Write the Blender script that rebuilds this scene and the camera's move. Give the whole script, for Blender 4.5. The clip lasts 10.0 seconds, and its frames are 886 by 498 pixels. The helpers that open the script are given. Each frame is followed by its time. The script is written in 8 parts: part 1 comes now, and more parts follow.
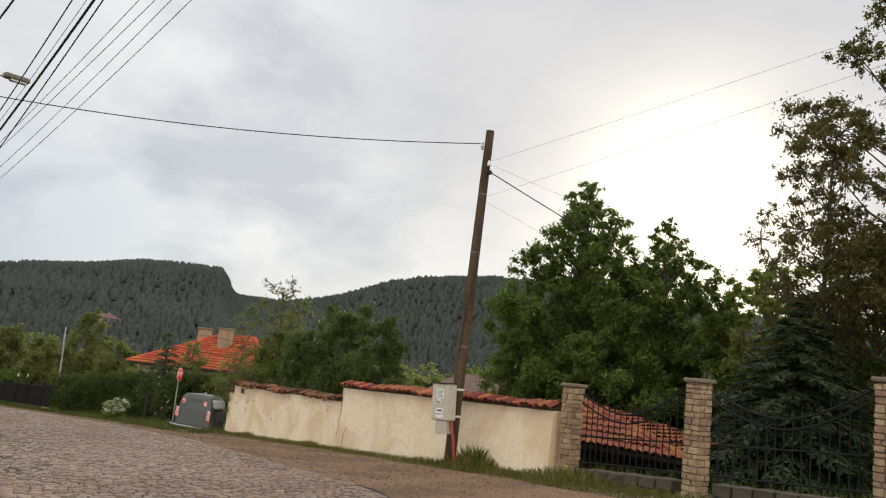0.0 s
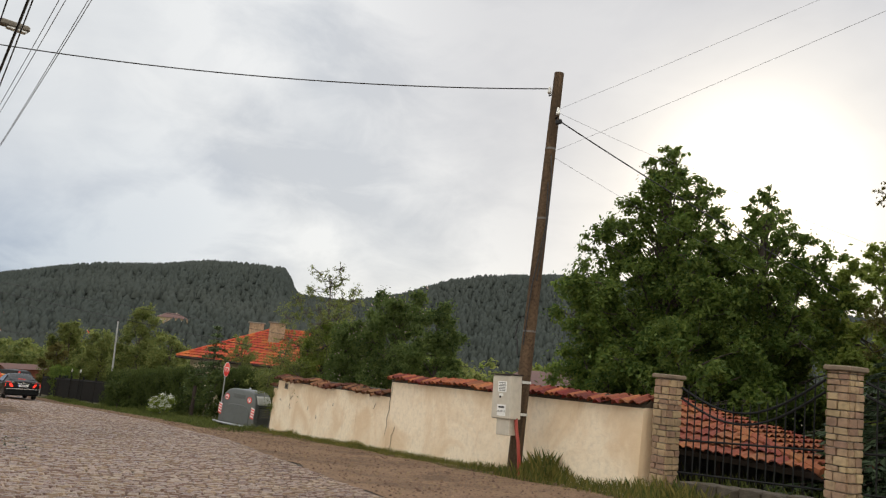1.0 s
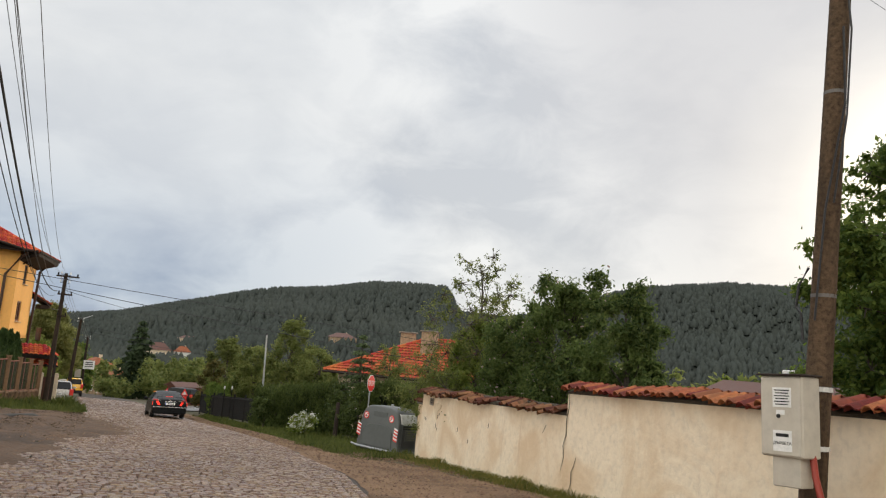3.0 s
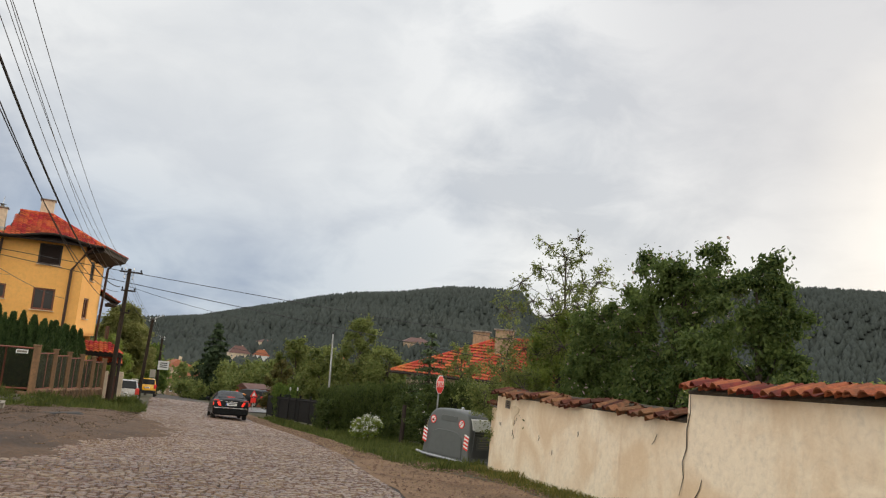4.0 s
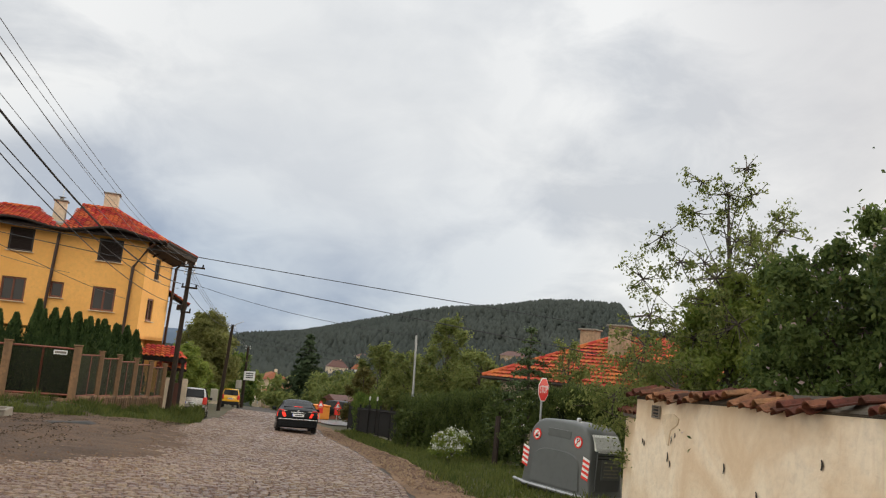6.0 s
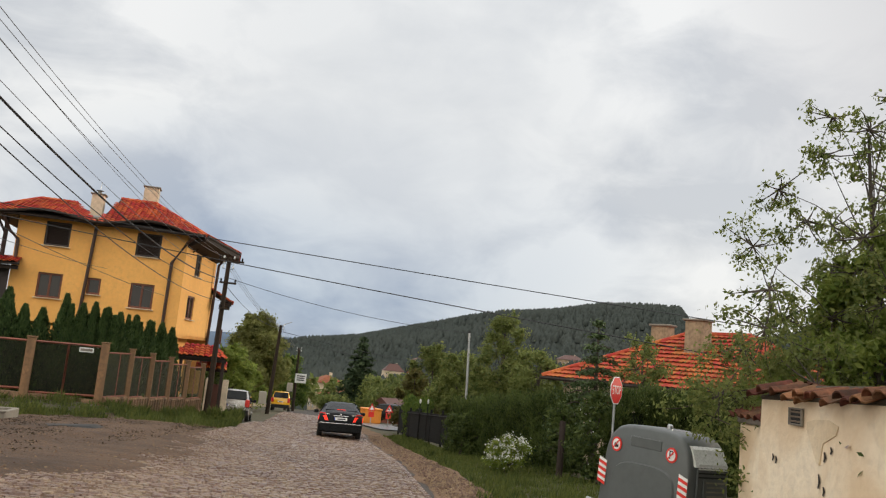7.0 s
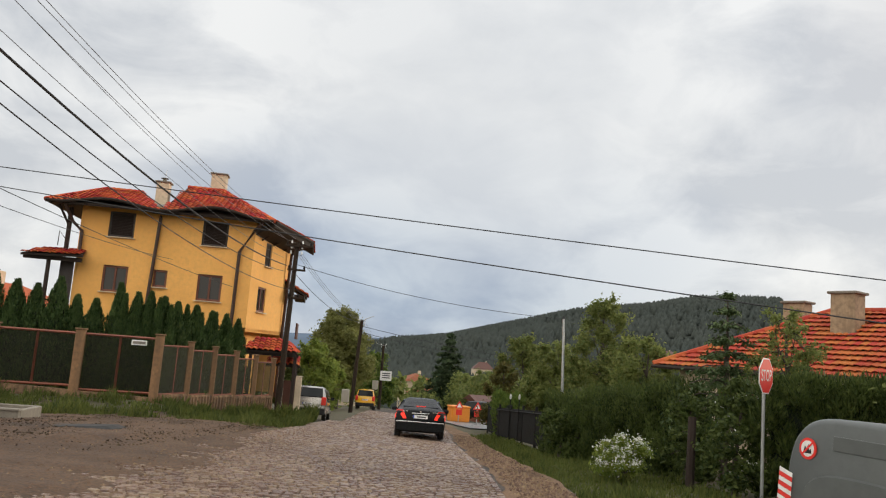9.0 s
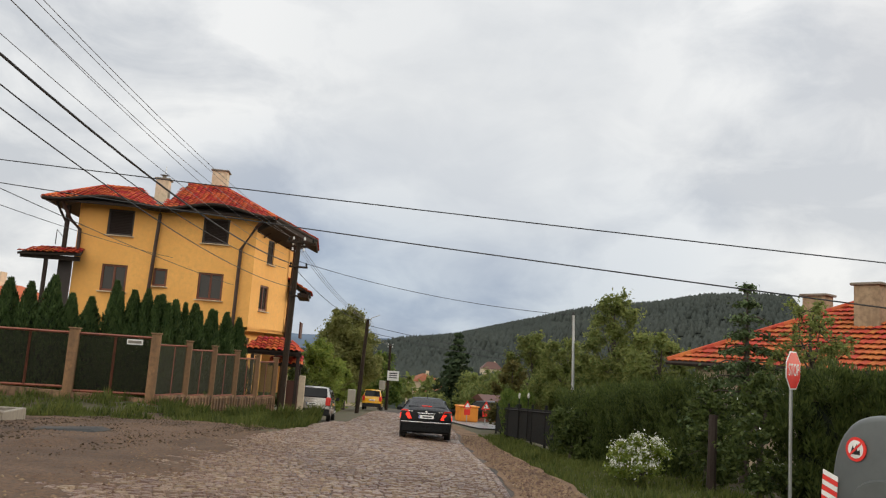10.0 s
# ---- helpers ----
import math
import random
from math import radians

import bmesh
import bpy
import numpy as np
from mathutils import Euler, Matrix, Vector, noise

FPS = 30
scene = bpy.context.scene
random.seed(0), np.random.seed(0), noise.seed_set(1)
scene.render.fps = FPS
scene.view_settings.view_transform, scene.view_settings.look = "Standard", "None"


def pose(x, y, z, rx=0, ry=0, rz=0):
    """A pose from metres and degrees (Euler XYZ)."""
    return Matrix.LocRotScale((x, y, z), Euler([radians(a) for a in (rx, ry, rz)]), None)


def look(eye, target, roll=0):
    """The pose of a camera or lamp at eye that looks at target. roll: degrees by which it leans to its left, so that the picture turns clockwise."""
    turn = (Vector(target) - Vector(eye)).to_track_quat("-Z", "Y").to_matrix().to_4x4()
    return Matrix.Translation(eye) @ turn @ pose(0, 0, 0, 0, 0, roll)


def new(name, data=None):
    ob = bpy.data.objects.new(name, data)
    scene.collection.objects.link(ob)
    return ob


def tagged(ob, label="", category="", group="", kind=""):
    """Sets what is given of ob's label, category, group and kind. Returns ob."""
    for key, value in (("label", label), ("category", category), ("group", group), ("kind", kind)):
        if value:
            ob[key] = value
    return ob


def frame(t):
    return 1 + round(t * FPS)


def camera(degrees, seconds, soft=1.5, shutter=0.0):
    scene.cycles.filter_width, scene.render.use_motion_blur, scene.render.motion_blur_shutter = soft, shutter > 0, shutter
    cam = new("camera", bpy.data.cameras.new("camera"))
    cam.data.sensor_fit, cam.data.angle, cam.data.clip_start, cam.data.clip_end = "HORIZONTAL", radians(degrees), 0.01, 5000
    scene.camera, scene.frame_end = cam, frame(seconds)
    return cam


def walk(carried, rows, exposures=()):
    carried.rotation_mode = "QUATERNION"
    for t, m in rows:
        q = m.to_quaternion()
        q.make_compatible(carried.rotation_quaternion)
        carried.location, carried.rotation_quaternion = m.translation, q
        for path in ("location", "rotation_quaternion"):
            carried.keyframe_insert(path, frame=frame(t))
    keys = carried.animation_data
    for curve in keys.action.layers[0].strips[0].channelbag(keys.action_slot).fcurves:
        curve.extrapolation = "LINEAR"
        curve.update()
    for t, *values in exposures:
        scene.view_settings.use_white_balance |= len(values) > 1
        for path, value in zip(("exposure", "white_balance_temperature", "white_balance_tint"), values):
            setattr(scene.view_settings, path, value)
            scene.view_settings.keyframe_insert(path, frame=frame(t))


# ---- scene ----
cam = camera(59.2, 10.0, soft=1.2)
PATH = [
    (0, (0.203, 1.356, 0.792), (-1.129, 2.818, 1.089), 5.6),
    (0.5, (-0.729, 2.437, 0.684), (-2.107, 3.855, 0.981), 5.8),
    (1, (-1.731, 3.528, 0.578), (-3.173, 4.886, 0.859), 5.7),
    (1.5, (-2.777, 4.544, 0.522), (-4.285, 5.829, 0.8), 5.4),
    (2, (-3.902, 5.518, 0.434), (-5.472, 6.722, 0.727), 4.9),
    (2.5, (-5.161, 6.461, 0.374), (-6.792, 7.581, 0.663), 4.6),
    (4, (-9.201, 9.0, 0.04), (-10.981, 9.866, 0.321), 5.3),
    (4.5, (-10.66, 9.777, -0.083), (-12.47, 10.579, 0.198), 5.0),
    (5, (-12.118, 10.494, -0.216), (-13.95, 11.244, 0.065), 5.0),
    (5.5, (-13.608, 11.184, -0.352), (-15.461, 11.88, -0.063), 5.1),
    (7, (-18.152, 12.966, -0.657), (-20.065, 13.469, -0.364), 5.3),
    (7.5, (-19.429, 13.358, -0.761), (-21.363, 13.781, -0.474), 5.0),
    (8, (-20.49, 13.603, -0.866), (-22.438, 13.96, -0.583), 4.8),
    (8.5, (-21.394, 13.818, -0.932), (-23.35, 14.13, -0.657), 4.6),
    (9, (-22.124, 14.004, -0.982), (-24.084, 14.293, -0.711), 4.4),
    (9.5, (-22.66, 14.126, -1.042), (-24.622, 14.405, -0.771), 4.2),
    (10, (-23.066, 14.241, -1.058), (-25.029, 14.511, -0.788), 4.0),
]
walk(cam, [(t, look(eye, target, roll)) for t, eye, target, roll in PATH])

# ---------- light ----------
SUN_AZ, SUN_EL = 65.0, 12.5          # azimuth from -x towards +y, elevation
sun_dir = Vector((-math.cos(radians(SUN_AZ)) * math.cos(radians(SUN_EL)), math.sin(radians(SUN_AZ)) * math.cos(radians(SUN_EL)), math.sin(radians(SUN_EL))))
sun = new("sun", bpy.data.lights.new("sun", "SUN"))
sun.data.energy, sun.data.angle, sun.data.color = 1.8, radians(8), (1.0, 0.86, 0.66)
sun.matrix_world = look(sun_dir * 50, (0, 0, 0))


def nd(nt, kind, **sets):
    n = nt.nodes.new(kind)
    for k, v in sets.items():
        n.inputs[k.replace("_", " ")].default_value = v
    return n


def math_node(nt, op, a, b=None, clamp=False):
    n = nt.nodes.new("ShaderNodeMath")
    n.operation, n.use_clamp = op, clamp
    for i, v in enumerate((a, b)):
        if v is None:
            continue
        if isinstance(v, (int, float)):
            n.inputs[i].default_value = v
        else:
            nt.links.new(v, n.inputs[i])
    return n.outputs[0]


def mix_color(nt, fac, a, b, blend="MIX"):
    n = nt.nodes.new("ShaderNodeMix")
    n.data_type, n.blend_type = "RGBA", blend
    for i, v in ((0, fac), (6, a), (7, b)):
        if isinstance(v, (int, float)):
            n.inputs[i].default_value = v
        elif isinstance(v, tuple):
            n.inputs[i].default_value = (*v[:3], 1)
        else:
            nt.links.new(v, n.inputs[i])
    return n.outputs[2]


def ramp(nt, fac, stops):
    n = nt.nodes.new("ShaderNodeValToRGB")
    cr = n.color_ramp
    while len(cr.elements) < len(stops):
        cr.elements.new(0.5)
    for e, (p, c) in zip(cr.elements, stops):
        e.position = p
        e.color = (*c, 1) if isinstance(c, tuple) else (c, c, c, 1)
    nt.links.new(fac, n.inputs[0])
    return n.outputs[0]


def make_world():
    w = bpy.data.worlds.new("sky")
    scene.world = w
    w.use_nodes = True
    nt = w.node_tree
    nt.nodes.clear()
    out, bg = nt.nodes.new("ShaderNodeOutputWorld"), nt.nodes.new("ShaderNodeBackground")
    nt.links.new(bg.outputs[0], out.inputs[0])
    sky = nt.nodes.new("ShaderNodeTexSky")
    sky.sky_type, sky.sun_disc = "NISHITA", False
    sky.sun_elevation, sky.sun_rotation = radians(SUN_EL), math.atan2(sun_dir.x, sun_dir.y)
    tc = nt.nodes.new("ShaderNodeTexCoord")
    sep = nt.nodes.new("ShaderNodeSeparateXYZ")
    nt.links.new(tc.outputs["Generated"], sep.inputs[0])
    comb = nt.nodes.new("ShaderNodeCombineXYZ")
    for k, stretch in enumerate((1.0, 1.0, 1.9)):
        nt.links.new(math_node(nt, "MULTIPLY", sep.outputs[k], stretch), comb.inputs[k])
    big = nd(nt, "ShaderNodeTexNoise", Scale=3.4, Detail=8.0, Roughness=0.5, Distortion=0.35)
    small = nd(nt, "ShaderNodeTexNoise", Scale=7.0, Detail=9.0, Roughness=0.58, Distortion=0.5)
    for n in (big, small):
        nt.links.new(comb.outputs[0], n.inputs["Vector"])
    dens = math_node(nt, "ADD", math_node(nt, "MULTIPLY", big.outputs[0], 0.56), math_node(nt, "MULTIPLY", small.outputs[0], 0.44))
    # nearness to the sun, 0 to 1
    dot = nt.nodes.new("ShaderNodeVectorMath")
    dot.operation = "DOT_PRODUCT"
    nt.links.new(tc.outputs["Generated"], dot.inputs[0])
    dot.inputs[1].default_value = sun_dir
    flat = nt.nodes.new("ShaderNodeCombineXYZ")
    for k, stretch in enumerate((1.0, 1.0, 2.2)):
        nt.links.new(math_node(nt, "MULTIPLY", sep.outputs[k], stretch), flat.inputs[k])
    unit = nt.nodes.new("ShaderNodeVectorMath")
    unit.operation = "NORMALIZE"
    nt.links.new(flat.outputs[0], unit.inputs[0])

    def toward(az, el, stops, wide=False):
        """How near a direction lies to azimuth and elevation in degrees; wide ones are flattened."""
        n = nt.nodes.new("ShaderNodeVectorMath")
        n.operation = "DOT_PRODUCT"
        nt.links.new(unit.outputs[0] if wide else tc.outputs["Generated"], n.inputs[0])
        n.inputs[1].default_value = Vector((-math.cos(radians(az)), math.sin(radians(az)), math.tan(radians(el)) * (2.2 if wide else 1.0))).normalized()
        return ramp(nt, n.outputs["Value"], stops)

    bank = toward(7, 5.0, [(0.90, 0.0), (0.972, 0.55), (0.996, 1.0)], True)       # the blue-grey cloud bank down the street
    cloud_dark = mix_color(nt, bank, (0.63, 0.655, 0.69), (0.295, 0.38, 0.53))
    cloud_light = mix_color(nt, bank, (0.915, 0.92, 0.915), (0.56, 0.64, 0.74))
    fac = ramp(nt, dens, [(0.40, 0.0), (0.49, 0.5), (0.575, 1.0)])
    clouds = mix_color(nt, fac, cloud_dark, cloud_light)
    clouds = mix_color(nt, toward(11, 19.5, [(0.955, 0.0), (0.992, 0.65)]), clouds, (0.80, 0.815, 0.825))       # thin bright cloud
    clouds = mix_color(nt, toward(60, 27, [(0.90, 0.0), (0.975, 0.75)]), clouds, (0.655, 0.65, 0.665))       # heavier lilac-grey cloud
    glow = ramp(nt, dot.outputs["Value"], [(0.970, 0.0), (0.987, 0.18), (0.996, 0.65), (1.0, 1.0)])
    clouds = mix_color(nt, glow, clouds, (1.6, 1.48, 1.26))
    scaled = mix_color(nt, 1.0, sky.outputs[0], (0.10, 0.10, 0.10), "MULTIPLY")
    whole = mix_color(nt, 0.93, scaled, clouds)
    # an overcast sky is brighter overhead, and the cloud opposite the low sun is lit from the front
    zen = ramp(nt, sep.outputs[2], [(0.0, 0.42), (0.48, 0.45), (0.75, 0.85), (1.0, 1.0)])
    back = nt.nodes.new("ShaderNodeVectorMath")
    back.operation = "DOT_PRODUCT"
    nt.links.new(tc.outputs["Generated"], back.inputs[0])
    back.inputs[1].default_value = Vector((0.70, -0.68, 0.22)).normalized()
    opp = ramp(nt, back.outputs["Value"], [(0.0, 0.42), (0.25, 0.50), (0.8, 1.0)])
    gain = math_node(nt, "MULTIPLY", math_node(nt, "MAXIMUM", zen, opp), 2.3)
    warm = ramp(nt, back.outputs["Value"], [(0.0, (1.0, 1.0, 1.0)), (0.35, (1.0, 0.98, 0.93)), (0.8, (1.0, 0.93, 0.82))])
    whole = mix_color(nt, 1.0, whole, warm, "MULTIPLY")
    vm = nt.nodes.new("ShaderNodeVectorMath")
    vm.operation = "SCALE"
    nt.links.new(whole, vm.inputs[0])
    nt.links.new(gain, vm.inputs["Scale"])
    nt.links.new(vm.outputs[0], bg.inputs[0])
    bg.inputs[1].default_value = 1.0


make_world()
scene.view_settings.exposure = 0.0

# ---------- materials ----------


def material(name, base, rough=0.8, spread=0.25, grain=8.0, stain=0.7, bump=0.25, metal=0.0, tint=None, per="", coat=0.0, streak=False, spec=0.5, vary=0.6):
    """A surface with grain and stains; base colour, roughness, relative spread; per: OBJECT or ISLAND for one shade a piece."""
    m = bpy.data.materials.new(name)
    m.use_nodes = True
    nt = m.node_tree
    b = nt.nodes["Principled BSDF"]
    tc = nt.nodes.new("ShaderNodeTexCoord")
    fine = nd(nt, "ShaderNodeTexNoise", Scale=grain, Detail=5.0, Roughness=0.62)
    wide = nd(nt, "ShaderNodeTexNoise", Scale=stain, Detail=4.0, Roughness=0.6, Distortion=0.4)
    vec = tc.outputs["Object"]
    if per:
        geo = nt.nodes.new("ShaderNodeNewGeometry")
        vec = geo.outputs["Position"]
    nt.links.new(vec, fine.inputs["Vector"])
    if streak:
        mp = nt.nodes.new("ShaderNodeMapping")
        mp.inputs["Scale"].default_value = (1.0, 1.0, 0.13)
        nt.links.new(vec, mp.inputs[0])
        nt.links.new(mp.outputs[0], wide.inputs["Vector"])
    else:
        nt.links.new(vec, wide.inputs["Vector"])
    dark = tuple(c * (1 - spread) for c in base)
    light = tuple(min(1.0, c * (1 + spread * 0.8)) for c in base)
    col = ramp(nt, fine.outputs[0], [(0.3, dark), (0.5, base), (0.72, light)])
    tint = tint or tuple(c * (1 - spread * 1.3) for c in base)
    col = mix_color(nt, ramp(nt, wide.outputs[0], [(0.44, 0.0), (0.66, 0.75)]), col, tint)
    if per:
        if per == "OBJECT":
            rnd = nt.nodes.new("ShaderNodeObjectInfo").outputs["Random"]
        else:
            rnd = geo.outputs["Random Per Island"]
        hs = nt.nodes.new("ShaderNodeHueSaturation")
        nt.links.new(col, hs.inputs["Color"])
        nt.links.new(math_node(nt, "ADD", math_node(nt, "MULTIPLY", rnd, vary), 1 - vary / 2), hs.inputs["Value"])
        nt.links.new(math_node(nt, "ADD", math_node(nt, "MULTIPLY", rnd, 0.04), 0.48), hs.inputs["Hue"])
        col = hs.outputs[0]
    nt.links.new(col, b.inputs["Base Color"])
    b.inputs["Metallic"].default_value = metal
    b.inputs["Specular IOR Level"].default_value = spec
    b.inputs["Coat Weight"].default_value = coat
    nt.links.new(ramp(nt, fine.outputs[0], [(0.3, max(0.02, rough - 0.12)), (0.7, min(1.0, rough + 0.1))]), b.inputs["Roughness"])
    if bump:
        bp = nd(nt, "ShaderNodeBump", Strength=bump, Distance=0.02)
        nt.links.new(fine.outputs[0], bp.inputs["Height"])
        nt.links.new(bp.outputs[0], b.inputs["Normal"])
    return m


def plaster_material(name, base, stain, drip):
    """Old lime plaster: grain, broad damp stains and vertical drips."""
    m = bpy.data.materials.new(name)
    m.use_nodes = True
    nt = m.node_tree
    b = nt.nodes["Principled BSDF"]
    vec = nt.nodes.new("ShaderNodeTexCoord").outputs["Object"]
    def noise_at(scale, detail, stretch=1.0, dist=0.3):
        n = nd(nt, "ShaderNodeTexNoise", Scale=scale, Detail=detail, Roughness=0.6, Distortion=dist)
        mp = nt.nodes.new("ShaderNodeMapping")
        mp.inputs["Scale"].default_value = (1.0, 1.0, stretch)
        nt.links.new(vec, mp.inputs[0])
        nt.links.new(mp.outputs[0], n.inputs["Vector"])
        return n.outputs[0]
    fine, patch, streaks = noise_at(9.0, 6.0), noise_at(0.75, 6.0, 1.0, 0.8), noise_at(3.2, 5.0, 0.16, 0.5)
    col = ramp(nt, fine, [(0.32, tuple(c * 0.88 for c in base)), (0.5, base), (0.7, tuple(min(1, c * 1.06) for c in base))])
    col = mix_color(nt, ramp(nt, patch, [(0.41, 0.0), (0.62, 0.85)]), col, stain)
    col = mix_color(nt, ramp(nt, streaks, [(0.60, 0.0), (0.76, 0.5)]), col, drip)
    nt.links.new(col, b.inputs["Base Color"])
    b.inputs["Roughness"].default_value = 0.92
    bp = nd(nt, "ShaderNodeBump", Strength=0.35, Distance=0.03)
    nt.links.new(math_node(nt, "ADD", fine, math_node(nt, "MULTIPLY", patch, 1.5)), bp.inputs["Height"])
    nt.links.new(bp.outputs[0], b.inputs["Normal"])
    return m


def leaf_material(name, a, b_, thin=0.35, bark=False):
    m = bpy.data.materials.new(name)
    m.use_nodes = True
    nt = m.node_tree
    p = nt.nodes["Principled BSDF"]
    geo = nt.nodes.new("ShaderNodeNewGeometry")
    wide = nd(nt, "ShaderNodeTexNoise", Scale=0.9, Detail=3.0)
    nt.links.new(geo.outputs["Position"], wide.inputs["Vector"])
    col = mix_color(nt, geo.outputs["Random Per Island"], a, b_)
    col = mix_color(nt, ramp(nt, wide.outputs[0], [(0.35, 0.0), (0.7, 0.7)]), col, tuple(0.45 * x + 0.55 * y for x, y in zip(a, b_)))
    hs = nt.nodes.new("ShaderNodeHueSaturation")
    nt.links.new(col, hs.inputs["Color"])
    nt.links.new(math_node(nt, "ADD", math_node(nt, "MULTIPLY", wide.outputs[0], 0.9), 0.55), hs.inputs["Value"])
    nt.links.new(hs.outputs[0], p.inputs["Base Color"])
    p.inputs["Roughness"].default_value = 0.6
    p.inputs["Specular IOR Level"].default_value = 0.2
    tr = nt.nodes.new("ShaderNodeBsdfTranslucent")
    nt.links.new(hs.outputs[0], tr.inputs[0])
    mx = nt.nodes.new("ShaderNodeMixShader")
    mx.inputs[0].default_value = thin
    nt.links.new(p.outputs[0], mx.inputs[1])
    nt.links.new(tr.outputs[0], mx.inputs[2])
    nt.links.new(mx.outputs[0], nt.nodes["Material Output"].inputs[0])
    return m


def glass_material(name, tint=(0.6, 0.65, 0.68), dark=0.0, rough=0.03, spec=0.8):
    m = bpy.data.materials.new(name)
    m.use_nodes = True
    p = m.node_tree.nodes["Principled BSDF"]
    p.inputs["Base Color"].default_value = (*tint, 1)
    p.inputs["Roughness"].default_value = rough
    p.inputs["Specular IOR Level"].default_value = spec
    p.inputs["Transmission Weight"].default_value = 1.0 - dark
    p.inputs["IOR"].default_value = 1.45
    return m


def screen_material(name, tint, film=0.16, dye=(0.03, 0.03, 0.025), rough=0.12):
    """A thin tinted sheet that lets light through straight, with a faint gloss."""
    m = bpy.data.materials.new(name)
    m.use_nodes = True
    nt = m.node_tree
    p = nt.nodes["Principled BSDF"]
    p.inputs["Base Color"].default_value = (*dye, 1)
    p.inputs["Roughness"].default_value = rough
    clear = nt.nodes.new("ShaderNodeBsdfTransparent")
    clear.inputs[0].default_value = (*tint, 1)
    mx = nt.nodes.new("ShaderNodeMixShader")
    mx.inputs[0].default_value = film
    nt.links.new(clear.outputs[0], mx.inputs[1])
    nt.links.new(p.outputs[0], mx.inputs[2])
    nt.links.new(mx.outputs[0], nt.nodes["Material Output"].inputs[0])
    return m


def plain(name, base, rough=0.5, metal=0.0, emit=0.0, coat=0.0):
    m = material(name, base, rough, 0.12, 30.0, 2.0, 0.04, metal, coat=coat)
    if emit:
        p = m.node_tree.nodes["Principled BSDF"]
        p.inputs["Emission Color"].default_value = (*base, 1)
        p.inputs["Emission Strength"].default_value = emit
    return m


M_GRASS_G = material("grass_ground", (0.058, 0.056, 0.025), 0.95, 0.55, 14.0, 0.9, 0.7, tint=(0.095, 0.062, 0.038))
# Matches the forest colour, so the same haze grey is painted in.
M_FARLAND = material("haze_grey_land", (0.050, 0.057, 0.050), 1.0, 0.25, 0.02, 0.006, 0.0, spec=0.0)
M_BED = material("road_bed", (0.028, 0.020, 0.015), 0.8, 0.4, 22.0, 0.35, 0.5, tint=(0.09, 0.066, 0.048))
M_COBBLE = material("cobble_stone", (0.195, 0.125, 0.086), 0.36, 0.42, 26.0, 0.30, 0.8, tint=(0.120, 0.068, 0.042), per="ISLAND", vary=0.6)
M_COBBLE1 = material("cobble_stone_single", (0.195, 0.125, 0.086), 0.36, 0.42, 26.0, 0.30, 0.8, tint=(0.120, 0.068, 0.042), per="OBJECT", vary=0.6)
M_GRAVEL = material("gravel", (0.195, 0.122, 0.074), 0.95, 0.7, 24.0, 0.8, 1.0, tint=(0.085, 0.053, 0.033), spec=0.2)
M_PEBBLE = material("pebble", (0.17, 0.106, 0.066), 0.85, 0.3, 20.0, 0.5, 0.2, per="ISLAND", vary=0.9)
M_MUD = material("wet_mud", (0.100, 0.060, 0.036), 0.80, 0.75, 22.0, 0.40, 1.0, tint=(0.024, 0.015, 0.010), spec=0.25)
M_CLOD = material("mud_clod", (0.050, 0.034, 0.020), 0.9, 0.4, 14.0, 0.6, 0.3, per="ISLAND", vary=1.1, spec=0.15)
M_PLASTER = plaster_material("cream_plaster", (0.84, 0.712, 0.54), (0.70, 0.52, 0.33), (0.60, 0.42, 0.26))
M_PLASTER2 = plaster_material("old_brown_plaster", (0.74, 0.60, 0.42), (0.52, 0.38, 0.23), (0.40, 0.27, 0.16))
M_TILE = material("clay_tile", (0.235, 0.062, 0.033), 0.85, 0.45, 16.0, 2.5, 0.4, tint=(0.12, 0.045, 0.028), per="OBJECT", vary=0.9, spec=0.2)
# Darker tile: tree shade on the shed painted in; also dull village roofs.
M_TILE_DULL_SHADE = material("dull_shade_roof_tile", (0.24, 0.070, 0.028), 0.9, 0.35, 16.0, 1.0, 0.4, tint=(0.16, 0.05, 0.03), per="ISLAND", vary=0.4)
M_TILE_OR = material("orange_roof_tile", (0.40, 0.086, 0.035), 0.85, 0.25, 12.0, 0.6, 0.3, tint=(0.30, 0.07, 0.028), per="ISLAND", vary=0.16, spec=0.2)
M_TILE_RED = material("red_roof_tile", (0.50, 0.075, 0.034), 0.85, 0.35, 10.0, 0.6, 0.3, spec=0.2, per="ISLAND", vary=0.45)
M_TILE_MOSS = material("mossy_clay_tile", (0.160, 0.064, 0.038), 0.95, 0.5, 16.0, 2.0, 0.5, tint=(0.055, 0.040, 0.026), per="OBJECT", vary=1.0, spec=0.15)
M_CRACK = plain("dark_crack", (0.045, 0.032, 0.022), 0.95)
M_STONE = material("fence_stone", (0.33, 0.225, 0.14), 0.9, 0.3, 12.0, 1.2, 0.8, tint=(0.22, 0.15, 0.095), per="OBJECT", vary=0.45)
M_CAP = material("cap_stone", (0.20, 0.15, 0.105), 0.9, 0.3, 12.0, 2.0, 0.5)
M_PLINTH = material("dark_plinth_stone", (0.085, 0.068, 0.048), 0.9, 0.4, 12.0, 2.0, 0.6)
# Solid filler against see-through; shade inside the foliage is painted as near-black.
M_CORE = plain("shaded_core_fill", (0.010, 0.018, 0.007), 0.95)
M_MORTAR = material("mortar", (0.22, 0.19, 0.16), 0.95, 0.3, 20.0, 1.0, 0.5)
